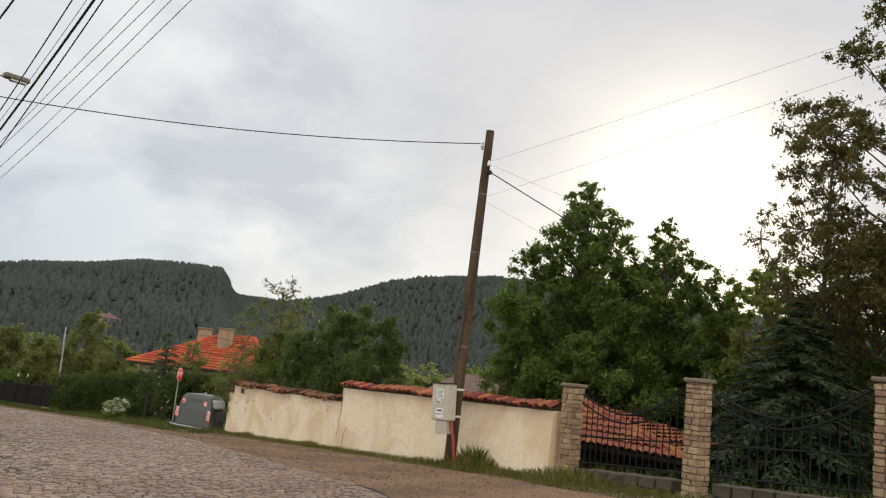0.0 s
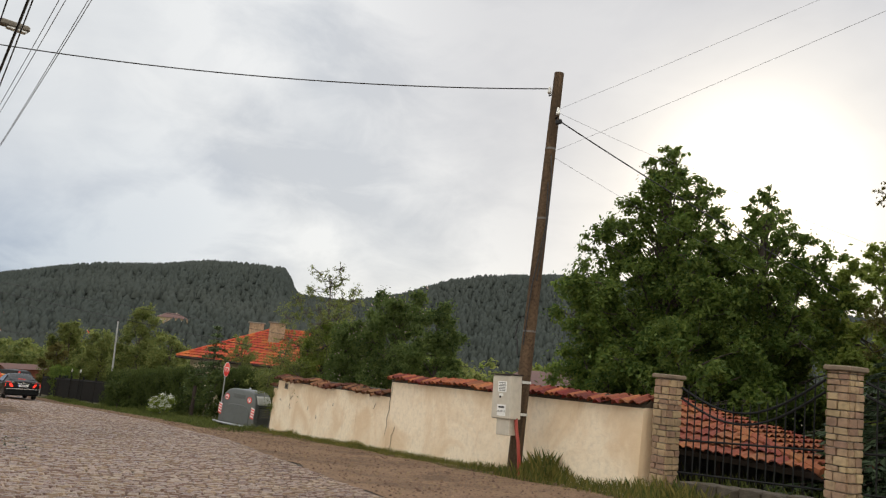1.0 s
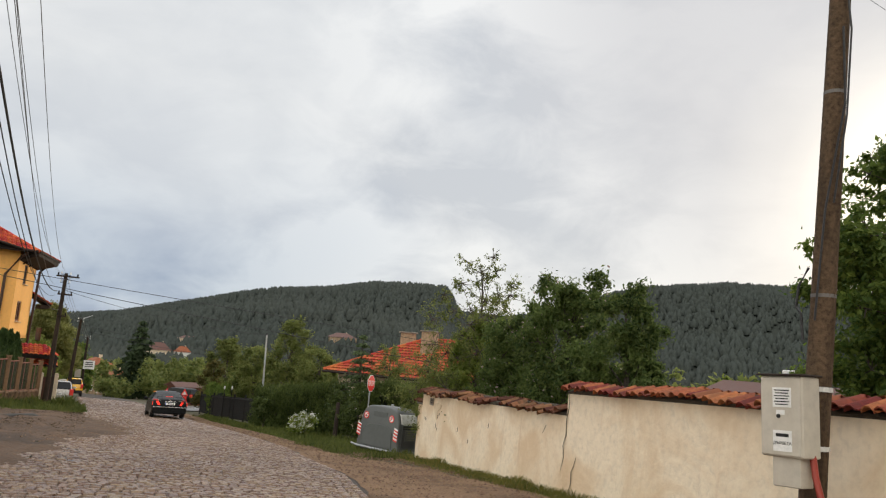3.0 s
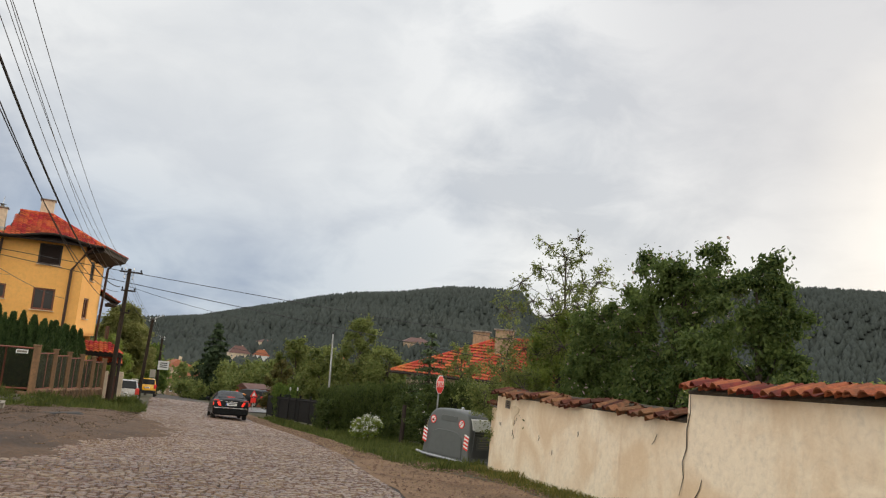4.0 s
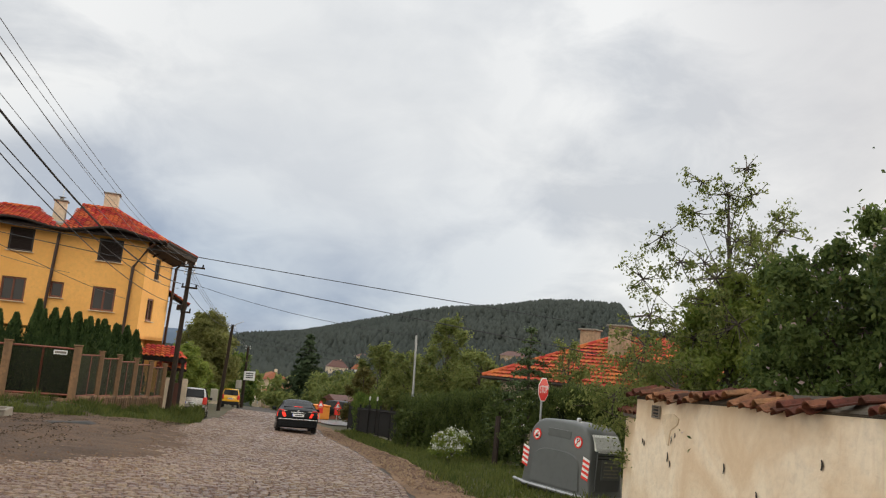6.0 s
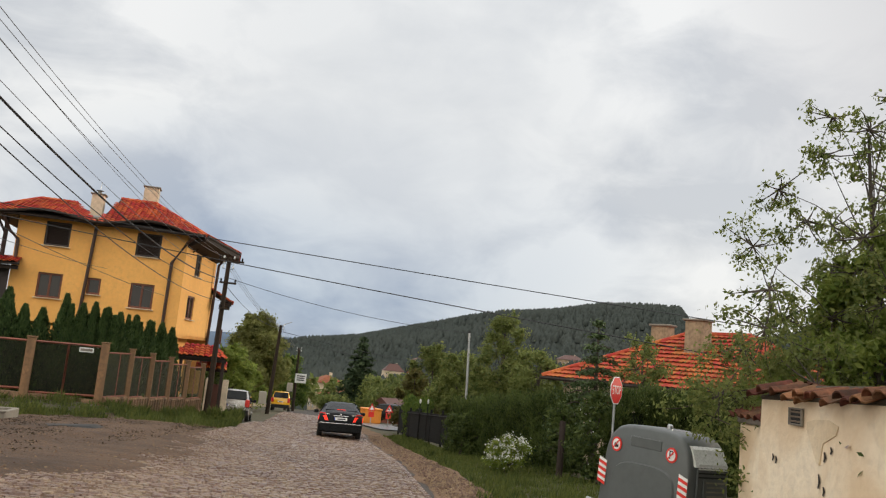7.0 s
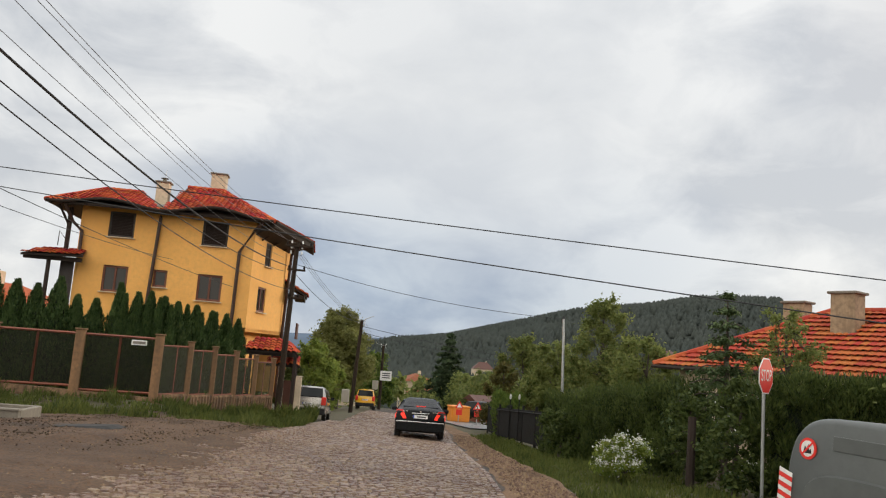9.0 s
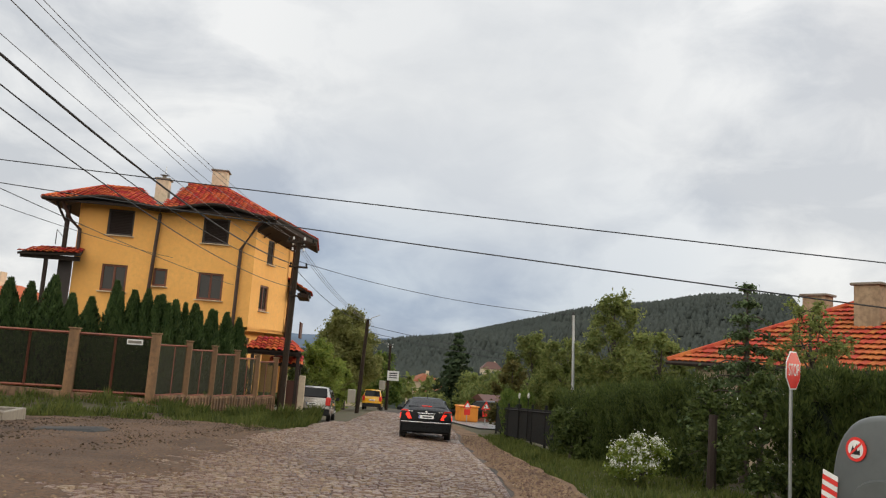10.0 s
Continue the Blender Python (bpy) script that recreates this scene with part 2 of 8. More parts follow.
M_CONC = material("concrete", (0.22, 0.195, 0.16), 0.9, 0.25, 12.0, 0.8, 0.4, streak=True)
M_POST = material("ochre_concrete_post", (0.25, 0.140, 0.070), 0.9, 0.35, 9.0, 2.5, 0.4, tint=(0.13, 0.078, 0.045), streak=True)
M_CONC_W = material("stained_concrete", (0.25, 0.150, 0.085), 0.9, 0.5, 9.0, 3.4, 0.4, tint=(0.045, 0.030, 0.020), streak=True)
M_WOOD_POLE = material("weathered_pole_wood", (0.105, 0.070, 0.044), 0.9, 0.55, 24.0, 5.0, 0.8, tint=(0.035, 0.025, 0.018), streak=True, spec=0.15)
M_BARK = material("bark", (0.075, 0.06, 0.048), 0.95, 0.4, 14.0, 1.5, 0.8)
M_IRON = plain("black_iron", (0.014, 0.014, 0.014), 0.8, 0.0)
M_RUST = material("rust_red_steel", (0.22, 0.065, 0.035), 0.65, 0.3, 14.0, 2.0, 0.2)
M_GALV = plain("galvanised_steel", (0.42, 0.43, 0.44), 0.4, 0.8)
M_STRAP = plain("dull_steel_strap", (0.16, 0.15, 0.14), 0.6, 0.4)
M_POLE_BLK = material("tarred_pole_wood", (0.040, 0.028, 0.020), 0.9, 0.5, 24.0, 5.0, 0.8, tint=(0.018, 0.014, 0.011), streak=True, spec=0.15)
M_CABLE = plain("black_cable", (0.018, 0.018, 0.02), 0.6)
M_WETROAD = material("wet_pale_asphalt", (0.15, 0.14, 0.13), 0.35, 0.3, 6.0, 0.3, 0.2)
M_WIRE = plain("grey_wire", (0.16, 0.16, 0.17), 0.5, 0.5)
M_YELLOW = material("yellow_render", (0.85, 0.445, 0.125), 0.9, 0.10, 6.0, 0.3, 0.15, tint=(0.77, 0.385, 0.10))
M_BROWN = plain("brown_wood", (0.085, 0.026, 0.014), 0.6)
M_DARKWOOD = plain("dark_eave_wood", (0.024, 0.014, 0.010), 0.85)
M_FRAME = plain("red_brown_window_wood", (0.15, 0.045, 0.022), 0.6)
M_PIPE = plain("dark_brown_pipe", (0.045, 0.018, 0.011), 0.5)
M_SHUTTER = plain("dark_shutter", (0.028, 0.018, 0.016), 0.55)
M_CURTAIN = material("dim_curtain", (0.060, 0.052, 0.045), 0.9, 0.2, 3.0, 3.0, 0.0, streak=True)
M_CURTAIN_W = plain("milk_glass", (0.5, 0.5, 0.47), 0.3)
M_CHIM = material("weathered_chimney_render", (0.34, 0.25, 0.16), 0.9, 0.4, 7.0, 1.6, 0.4, tint=(0.17, 0.12, 0.075), streak=True)
M_BEIGE = material("beige_render", (0.62, 0.50, 0.36), 0.9, 0.2, 6.0, 0.8, 0.3)
M_WHITE = plain("white_paint", (0.78, 0.78, 0.76), 0.5)
M_RED = plain("sign_red", (0.75, 0.03, 0.02), 0.5)
M_BLACK = plain("black_paint", (0.013, 0.013, 0.014), 0.8)
M_ORANGE_P = plain("orange_plastic", (0.75, 0.26, 0.03), 0.5)
M_BIN = material("grey_bin_plastic", (0.088, 0.096, 0.094), 0.42, 0.12, 9.0, 0.9, 0.08, tint=(0.10, 0.105, 0.105))
M_BIN_D = plain("dark_grey_plastic", (0.075, 0.08, 0.08), 0.5)
# Slot and strap grey, brightened to paint the reflection on the lid strip.
M_PALE = plain("pale_plastic", (0.66, 0.66, 0.64), 0.3)
M_BOX = material("beige_cabinet_paint", (0.50, 0.46, 0.39), 0.55, 0.12, 8.0, 1.6, 0.08, tint=(0.40, 0.34, 0.26), streak=True)
M_REDPIPE = plain("red_corrugated_conduit", (0.30, 0.040, 0.025), 0.5)
M_CARBLK = plain("black_car_paint", (0.003, 0.004, 0.005), 0.32, 0.0)
M_CARSIL = plain("silver_car_paint", (0.36, 0.34, 0.31), 0.3, 0.5, coat=1.0)
M_CARYEL = plain("yellow_car_paint", (0.85, 0.45, 0.01), 0.3, coat=1.0)
M_CARWHT = plain("white_car_paint", (0.75, 0.75, 0.75), 0.3, coat=1.0)
M_RUBBER = plain("tyre_rubber", (0.02, 0.02, 0.02), 0.85)
M_ALLOY = plain("alloy_wheel", (0.55, 0.53, 0.5), 0.3, 0.9)
M_CHROME = plain("chrome", (0.75, 0.75, 0.75), 0.15, 1.0)
M_TAIL = plain("red_tail_lamp", (0.62, 0.02, 0.01), 0.4)
M_TAIL_ON = plain("lit_tail_lamp", (0.95, 0.035, 0.018), 0.3, emit=1.1)
M_HEAD_ON = plain("lit_head_lamp", (1.0, 0.96, 0.85), 0.3, emit=4.0)
M_CARGLASS = glass_material("car_glass", (0.010, 0.011, 0.012), 1.0, 0.05, 0.22)
M_GLASS = glass_material("window_glass", (0.035, 0.032, 0.030), 1.0, 0.06, 0.28)
M_SCREEN = screen_material("tinted_fence_glass", (0.80, 0.82, 0.74), 0.22, (0.05, 0.05, 0.04), 0.08)
M_FENCEGLASS = screen_material("glossy_fence_glass", (0.80, 0.82, 0.74), 0.24, (0.12, 0.12, 0.10), 0.03)
M_WATER = plain("puddle_water", (0.06, 0.06, 0.062), 0.04)
L_MAPLE = leaf_material("maple_leaves", (0.034, 0.080, 0.020), (0.180, 0.228, 0.046), 0.52)
L_BUSH = leaf_material("lilac_leaves", (0.026, 0.058, 0.018), (0.150, 0.190, 0.052), 0.5)
L_GARDEN = leaf_material("olive_garden_leaves", (0.078, 0.118, 0.034), (0.250, 0.265, 0.082), 0.55)
L_FRESH = leaf_material("fresh_leaves", (0.105, 0.165, 0.032), (0.275, 0.310, 0.070), 0.55)
L_HEDGE = leaf_material("hedge_leaves", (0.016, 0.036, 0.012), (0.115, 0.142, 0.036), 0.4)
L_THUJA = leaf_material("thuja_needles", (0.022, 0.050, 0.018), (0.092, 0.135, 0.042), 0.3)
L_PINE = leaf_material("pine_needles", (0.034, 0.067, 0.027), (0.104, 0.133, 0.053), 0.15)
L_SPRUCE = leaf_material("spruce_needles", (0.017, 0.034, 0.016), (0.064, 0.090, 0.040), 0.25)
L_DRY = leaf_material("brownish_leaves", (0.050, 0.060, 0.018), (0.150, 0.125, 0.036), 0.4)
L_GRASS = leaf_material("grass_blades", (0.036, 0.064, 0.016), (0.150, 0.160, 0.040), 0.4)
L_DRYGREEN = leaf_material("yellowish_leaves", (0.110, 0.132, 0.036), (0.300, 0.290, 0.105), 0.55)
L_STRAW = leaf_material("dry_grass_blades", (0.085, 0.100, 0.022), (0.280, 0.225, 0.065), 0.4)
L_FLOWER = leaf_material("white_petals", (0.600, 0.600, 0.550), (0.800, 0.800, 0.750), 0.3)
L_LILAC = leaf_material("faded_lilac_petals", (0.350, 0.250, 0.240), (0.500, 0.400, 0.360), 0.3)
# Paler and greyer than pine: aerial haze is mixed into the base colour.
L_FOREST = material("haze_grey_forest", (0.050, 0.058, 0.053), 1.0, 0.15, 0.05, 0.004, 0.0, tint=(0.060, 0.067, 0.060), per="ISLAND", vary=0.12, spec=0.0)
# Blue of distance haze, painted into the ridge's base colour.
M_FARBLUE = material("haze_blue_mountain", (0.13, 0.17, 0.23), 1.0, 0.2, 0.004, 0.001, 0.0, spec=0.0)

for dull in (M_IRON, M_CARBLK):
    dull.node_tree.nodes["Principled BSDF"].inputs["Specular IOR Level"].default_value = 0.18

# ---------- mesh tools ----------


class Shape:
    """Collects vertices and faces of one mesh."""

    def __init__(self):
        self.v, self.f = [], []

    def add(self, verts, faces):
        n = len(self.v)
        self.v += [tuple(p) for p in verts]
        self.f += [tuple(i + n for i in f) for f in faces]
        return self

    def box(self, cx, cy, cz, sx, sy, sz, m=None, bev=0.0):
        """Box about a centre, with chamfered upright and top edges."""
        x, y, z = sx / 2, sy / 2, sz / 2
        b = min(bev, x * 0.45, y * 0.45, z * 0.45)
        if b:
            o = [(-x + b, -y), (x - b, -y), (x, -y + b), (x, y - b), (x - b, y), (-x + b, y), (-x, y - b), (-x, -y + b)]
            i = [(px * (x - b) / x, py * (y - b) / y) for px, py in o]
            vs = [(*p, -z) for p in i] + [(*p, -z + b) for p in o] + [(*p, z - b) for p in o] + [(*p, z) for p in i]
            fs = [tuple(range(7, -1, -1)), tuple(range(24, 32))]
            for r in range(3):
                for k in range(8):
                    j = (k + 1) % 8
                    fs.append((r * 8 + k, r * 8 + j, r * 8 + 8 + j, r * 8 + 8 + k))
        else:
            vs = [(a, c, d) for d in (-z, z) for a, c in ((-x, -y), (x, -y), (x, y), (-x, y))]
            fs = [(3, 2, 1, 0), (4, 5, 6, 7), (0, 1, 5, 4), (1, 2, 6, 5), (2, 3, 7, 6), (3, 0, 4, 7)]
        off = Vector((cx, cy, cz))
        vs = [(m @ Vector(p) if m else Vector(p)) + off for p in vs]
        return self.add(vs, fs)

    def tube(self, pts, radii, sides=8, cap=True):
        """A tube along points."""
        if isinstance(radii, (int, float)):
            radii = [radii] * len(pts)
        pts = [Vector(p) for p in pts]
        vs, fs = [], []
        for i, (p, r) in enumerate(zip(pts, radii)):
            d = (pts[min(i + 1, len(pts) - 1)] - pts[max(i - 1, 0)]).normalized()
            a = d.cross(Vector((0, 0, 1)) if abs(d.z) < 0.9 else Vector((1, 0, 0))).normalized()
            c = d.cross(a)
            for k in range(sides):
                t = 2 * math.pi * k / sides
                vs.append(p + a * (r * math.cos(t)) + c * (r * math.sin(t)))
        for i in range(len(pts) - 1):
            for k in range(sides):
                j = (k + 1) % sides
                fs.append((i * sides + k, i * sides + j, (i + 1) * sides + j, (i + 1) * sides + k))
        if cap:
            fs += [tuple(range(sides - 1, -1, -1)), tuple((len(pts) - 1) * sides + k for k in range(sides))]
        return self.add(vs, fs)

    def prism(self, outline, axis, a, b):
        """An outline of (u, v) pushed from a to b along an axis; u, v are the other two axes in order."""
        def at(u, v, w):
            return {"x": (w, u, v), "y": (u, w, v), "z": (u, v, w)}[axis]
        n = len(outline)
        vs = [at(u, v, a) for u, v in outline] + [at(u, v, b) for u, v in outline]
        fs = [tuple(range(n - 1, -1, -1)), tuple(range(n, 2 * n))] + [(i, (i + 1) % n, n + (i + 1) % n, n + i) for i in range(n)]
        return self.add(vs, fs)

    def mesh(self, name="mesh", smooth=False, weld=False):
        me = bpy.data.meshes.new(name)
        me.from_pydata(self.v, [], self.f)
        bm = bmesh.new()
        bm.from_mesh(me)
        if weld:
            bmesh.ops.remove_doubles(bm, verts=bm.verts, dist=1e-4)
        bmesh.ops.recalc_face_normals(bm, faces=bm.faces)
        bm.to_mesh(me)
        bm.free()
        if smooth:
            me.shade_smooth()
            me.set_sharp_from_angle(angle=radians(38))
        return me


def raw_mesh(name, v, f, smooth=False):
    me = bpy.data.meshes.new(name)
    me.from_pydata(v.tolist() if hasattr(v, "tolist") else v, [], f.tolist() if hasattr(f, "tolist") else f)
    if smooth:
        me.shade_smooth()
    return me


def part(name, shape, mat, parent=None, label="", smooth=False, at=None):
    """Links a shape or mesh as one object, under a thing if given."""
    me = shape.mesh(name, smooth) if isinstance(shape, Shape) else shape
    if not me.materials:
        me.materials.append(mat)
    ob = new(name, me)
    if parent:
        ob.parent = parent
    if at is not None:
        ob.matrix_basis = at
    if label:
        ob["label"] = label
    return ob


def thing(name, m, label, category, group="", kind=""):
    ob = new(name)
    ob.empty_display_size = 0.2
    ob.matrix_basis = m
    return tagged(ob, label, category, group, kind)


# ---------- the lie of the land ----------
KX = [-400, -140, -104, -65, -57, -52, -37.5, -28, -20, -8.7, 0, 12, 30]
KY = [66, 31, 26, 21.3, 20.3, 19.5, 17.7, 16.1, 14.1, 9.9, 5.2, -3.5, -16]
ZX = [-400, -210, -140, -104, -65, -51, -38, -30, -25.5, -17, -9, 0, 12, 30]
ZZ = [-24, -14.3, -9.6, -7.1, -4.78, -4.0, -3.13, -2.57, -2.28, -1.64, -1.02, -0.3, 0.6, 2.0]


def kerb_y(x):
    return float(np.interp(x, KX, KY))


def step(a, b, v):
    t = min(1.0, max(0.0, (v - a) / (b - a)))
    return t * t * (3 - 2 * t)


HILL_AZ = [-180, -120, -60, -25, -8, -3, 1.6, 3.5, 5, 9, 12.8, 17.5, 19.5, 22.8, 26.7, 29.5, 32.0, 32.5, 33.1, 36.5, 40.4, 44.4, 47.0, 52.2, 57, 70, 110, 180]
HILL_EL = [1.5, 2.0, 1.2, 0.6, 0.2, -0.2, -0.2, 0.45, 0.95, 1.6, 2.65, 3.75, 4.2, 4.65, 5.3, 5.3, 5.25, 4.7, 3.6, 3.6, 4.3, 5.65, 6.3, 7.0, 6.8, 5.5, 3.0, 1.5]


def ground_z(x, y):
    z = float(np.interp(x, ZX, ZZ)) - 0.05 * min(4.5, max(-4.0, y - kerb_y(x) + 3))
    z += 0.55 * step(-46.5, -50, x) * step(11.0, 8.2, y) * step(-90, -70, x)
    z -= 0.26 * step(-58, -63, x) * step(18.5, 15.0, y) * step(-130, -100, x)
    dx, dy = x + 20, y - 14
    r = math.hypot(dx, dy)
    if r > 170:
        az = math.degrees(math.atan2(dy, -dx))
        peak = 1200 * math.tan(radians(float(np.interp(az, HILL_AZ, HILL_EL)))) - 9
        z += (peak - z) * step(420, 1200, r) * (1 - 0.5 * step(1250, 2600, r))
        z += 9 * noise.noise((x * 0.006, y * 0.006, 0)) * step(300, 700, r) * step(1250, 1000, r)
    return z


def axis_steps(lo, hi, dense_lo, dense_hi, fine, grow=1.16):
    out = list(np.arange(dense_lo, dense_hi, fine))
    s, v = fine, dense_hi
    while v < hi:
        out.append(v)
        s *= grow
        v += s
    s, v = fine, dense_lo
    while v > lo:
        s *= grow
        v -= s
        out.insert(0, v)
    return out


def build_ground():
    xs = axis_steps(-3400, 2600, -75, 12, 1.0, 1.04)
    ys = axis_steps(-2600, 3400, -2, 32, 1.0, 1.04)
    v = [(x, y, ground_z(x, y) - 0.05) for y in ys for x in xs]
    n = len(xs)
    f = [(j * n + i, j * n + i + 1, (j + 1) * n + i + 1, (j + 1) * n + i) for j in range(len(ys) - 1) for i in range(n - 1)]
    me = raw_mesh("ground", v, f, True)
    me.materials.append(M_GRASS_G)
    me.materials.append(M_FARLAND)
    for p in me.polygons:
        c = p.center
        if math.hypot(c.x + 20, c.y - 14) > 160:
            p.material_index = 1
    tagged(new("ground", me), "rough green verge, valley floor and wooded hillsides", "ground", kind="structure")


def strip(name, x0, x1, lo, hi, lift, mat, label, n=6, dx=0.7, wobble=0.0):
    """A sheet over the ground between two lines lo(x) and hi(x)."""
    xs = np.arange(x0, x1 + dx / 2, dx)
    v, f = [], []
    for x in xs:
        a, b = lo(x), hi(x)
        a += wobble * noise.noise((x * 0.7, 3.1, 0))
        b += wobble * noise.noise((x * 0.6, 9.7, 0))
        for k in range(n + 1):
            y = a + (b - a) * k / n
            v.append((x, y, ground_z(x, y) + lift))
    for i in range(len(xs) - 1):
        for k in range(n):
            p = i * (n + 1) + k
            f.append((p, p + n + 1, p + n + 2, p + 1))
    ob = part(name, raw_mesh(name, v, f, True), mat)
    return tagged(ob, label, name.split("_")[-1], kind="structure")


build_ground()
ROAD_W = 5.6


def wall_y(x):
    return 17.05 - 0.25 * (x + 17.5)


road = strip("road", -215, 26, lambda x: kerb_y(x) - ROAD_W, kerb_y, 0.03, M_BED, "wet grey-brown cobbled village road running downhill")
strip("gravel_shoulder", -31, 14, lambda x: kerb_y(x) - 0.12, lambda x: max(kerb_y(x) + 0.3, wall_y(x) - float(np.interp(x, [-31, -26.5, -24, -17, -9, 0, 14], [3.2, 2.2, 1.2, 0.75, 1.1, 2.0, 2.5]))), 0.04, M_GRAVEL, "brown gravel shoulder beside the cobbled road", n=12, dx=0.4, wobble=0.3)
strip("gravel_path", -75, -31, lambda x: kerb_y(x) - 0.1, lambda x: kerb_y(x) + float(np.interp(x, [-75, -60, -45, -36, -31], [0.5, 0.9, 1.2, 1.2, 0.8])), 0.04, M_GRAVEL, "brown earth strip beside the road edge", n=6, dx=0.5, wobble=0.25)


def side_road():
    """The paved side turning beyond the last fence."""
    v, f = [], []
    ys = np.arange(24.0, 70.0, 2.0)
    for y in ys:
        for k in range(9):
            x = -86 + 15 * k / 8 - 0.25 * (y - 20)
            v.append((x, y, ground_z(x, y) + 0.035))
    for i in range(len(ys) - 1):
        for k in range(8):
            p = i * 9 + k
            f.append((p, p + 1, p + 10, p + 9))
    tagged(part("side_road", raw_mesh("side_road", v, f, True), M_WETROAD), "pale wet asphalt of a side turning", "road", kind="structure")


side_road()


def mud_lift(x, y):
    """Ruts and clods of the muddy verge."""
    rut = 0.0
    for off, ph in ((0.8, 0.0), (2.3, 1.3), (3.6, 2.1)):
        d = y - (kerb_y(x) - ROAD_W - off - 0.35 * math.sin(x * 0.35 + ph))
        rut -= 0.06 * math.exp(-(d / 0.16) ** 2) - 0.03 * math.exp(-((abs(d) - 0.3) / 0.12) ** 2)
    return rut * step(-46, -42, x) + 0.03 * noise.noise((x * 1.3, y * 1.3, 0)) + 0.022 * abs(noise.noise((x * 4.5, y * 4.5, 2))) + 0.014 * abs(noise.noise((x * 10, y * 10, 5)))


def mud_verge():
    xs = np.concatenate([np.arange(-48.2, -26, 0.11), np.arange(-26, 4, 0.4)])
    n = 60
    v, f = [], []
    for x in xs:
        a = kerb_y(x) - ROAD_W - float(np.interp(x, [-56, -50, -47, -43, -38, -30, -20, 4], [0.3, 2.4, 5.2, 7.0, 6.5, 5.5, 4.0, 4.0])) + 0.5 * noise.noise((x * 0.7, 3.1, 0))
        b = kerb_y(x) - ROAD_W + float(np.interp(x, [-48, -45, -40, -33, -29, -26, 4], [-0.6, 0.3, 1.1, 2.0, 2.0, 0.7, 0.5])) + 0.7 * noise.noise((x * 0.6, 9.7, 0)) - 3.4 * step(-45.4, -48.2, x)
        for k in range(n + 1):
            y = a + (b - a) * k / n
            edge = min(1.0, k / 5, (n - k) / 12 * (1 + 0.5 * noise.noise((x * 1.7, y * 1.7, 3))))
            v.append((x, y, ground_z(x, y) - 0.02 + 0.115 * edge + max(-0.03, mud_lift(x, y)) * edge))
    for i in range(len(xs) - 1):
        for k in range(n):
            p = i * (n + 1) + k
            f.append((p, p + n + 1, p + n + 2, p + 1))
    tagged(part("muddy_verge", raw_mesh("muddy_verge", v, f, True), M_MUD), "wet brown mud with ruts and gravel at the roadside", "mud", kind="structure")


mud_verge()

# ---------- the plastered garden wall ----------
WALL_TURN = math.degrees(math.atan2(-0.25, 1.0))      # the wall's own x axis, in plan


def on_wall(x, z=0.0, out=0.0):
    """Pose at the wall's line; its local x runs along the wall, local -y faces the road."""
    return pose(x + out * math.sin(radians(WALL_TURN)), wall_y(x) - out * math.cos(radians(WALL_TURN)), z, 0, 0, WALL_TURN)


def coping_tile():
    """One clay tile, a shallow barrel with a flat flange, running down local -y from its ridge."""
    s = Shape()
    w, ln = 0.185, 0.40
    prof = [(-0.5, 0.0), (-0.42, 0.036), (-0.2, 0.060), (0.05, 0.050), (0.25, 0.008), (0.5, 0.0)]
    for y, dz, tap in ((0.0, 0.0, 1.0), (-ln, -0.0, 1.08)):
        s.v += [(u * w * tap, y, h + dz) for u, h in prof] + [(u * w * tap, y, h + dz - 0.016) for u, h in prof]
    n = len(prof)
    for i in range(n - 1):
        s.f += [(i, i + 1, 2 * n + i + 1, 2 * n + i), (n + i + 1, n + i, 3 * n + i, 3 * n + i + 1), (2 * n + i, 2 * n + i + 1, 3 * n + i + 1, 3 * n + i)]
    s.f += [(0, 2 * n, 3 * n, n), (n - 1, 2 * n - 1, 4 * n - 1, 3 * n - 1)]
    return s.mesh("tile", True)


TILE = coping_tile()
TILE.materials.append(M_TILE)
TILE_MOSS = coping_tile()
TILE_MOSS.materials.append(M_TILE_MOSS)


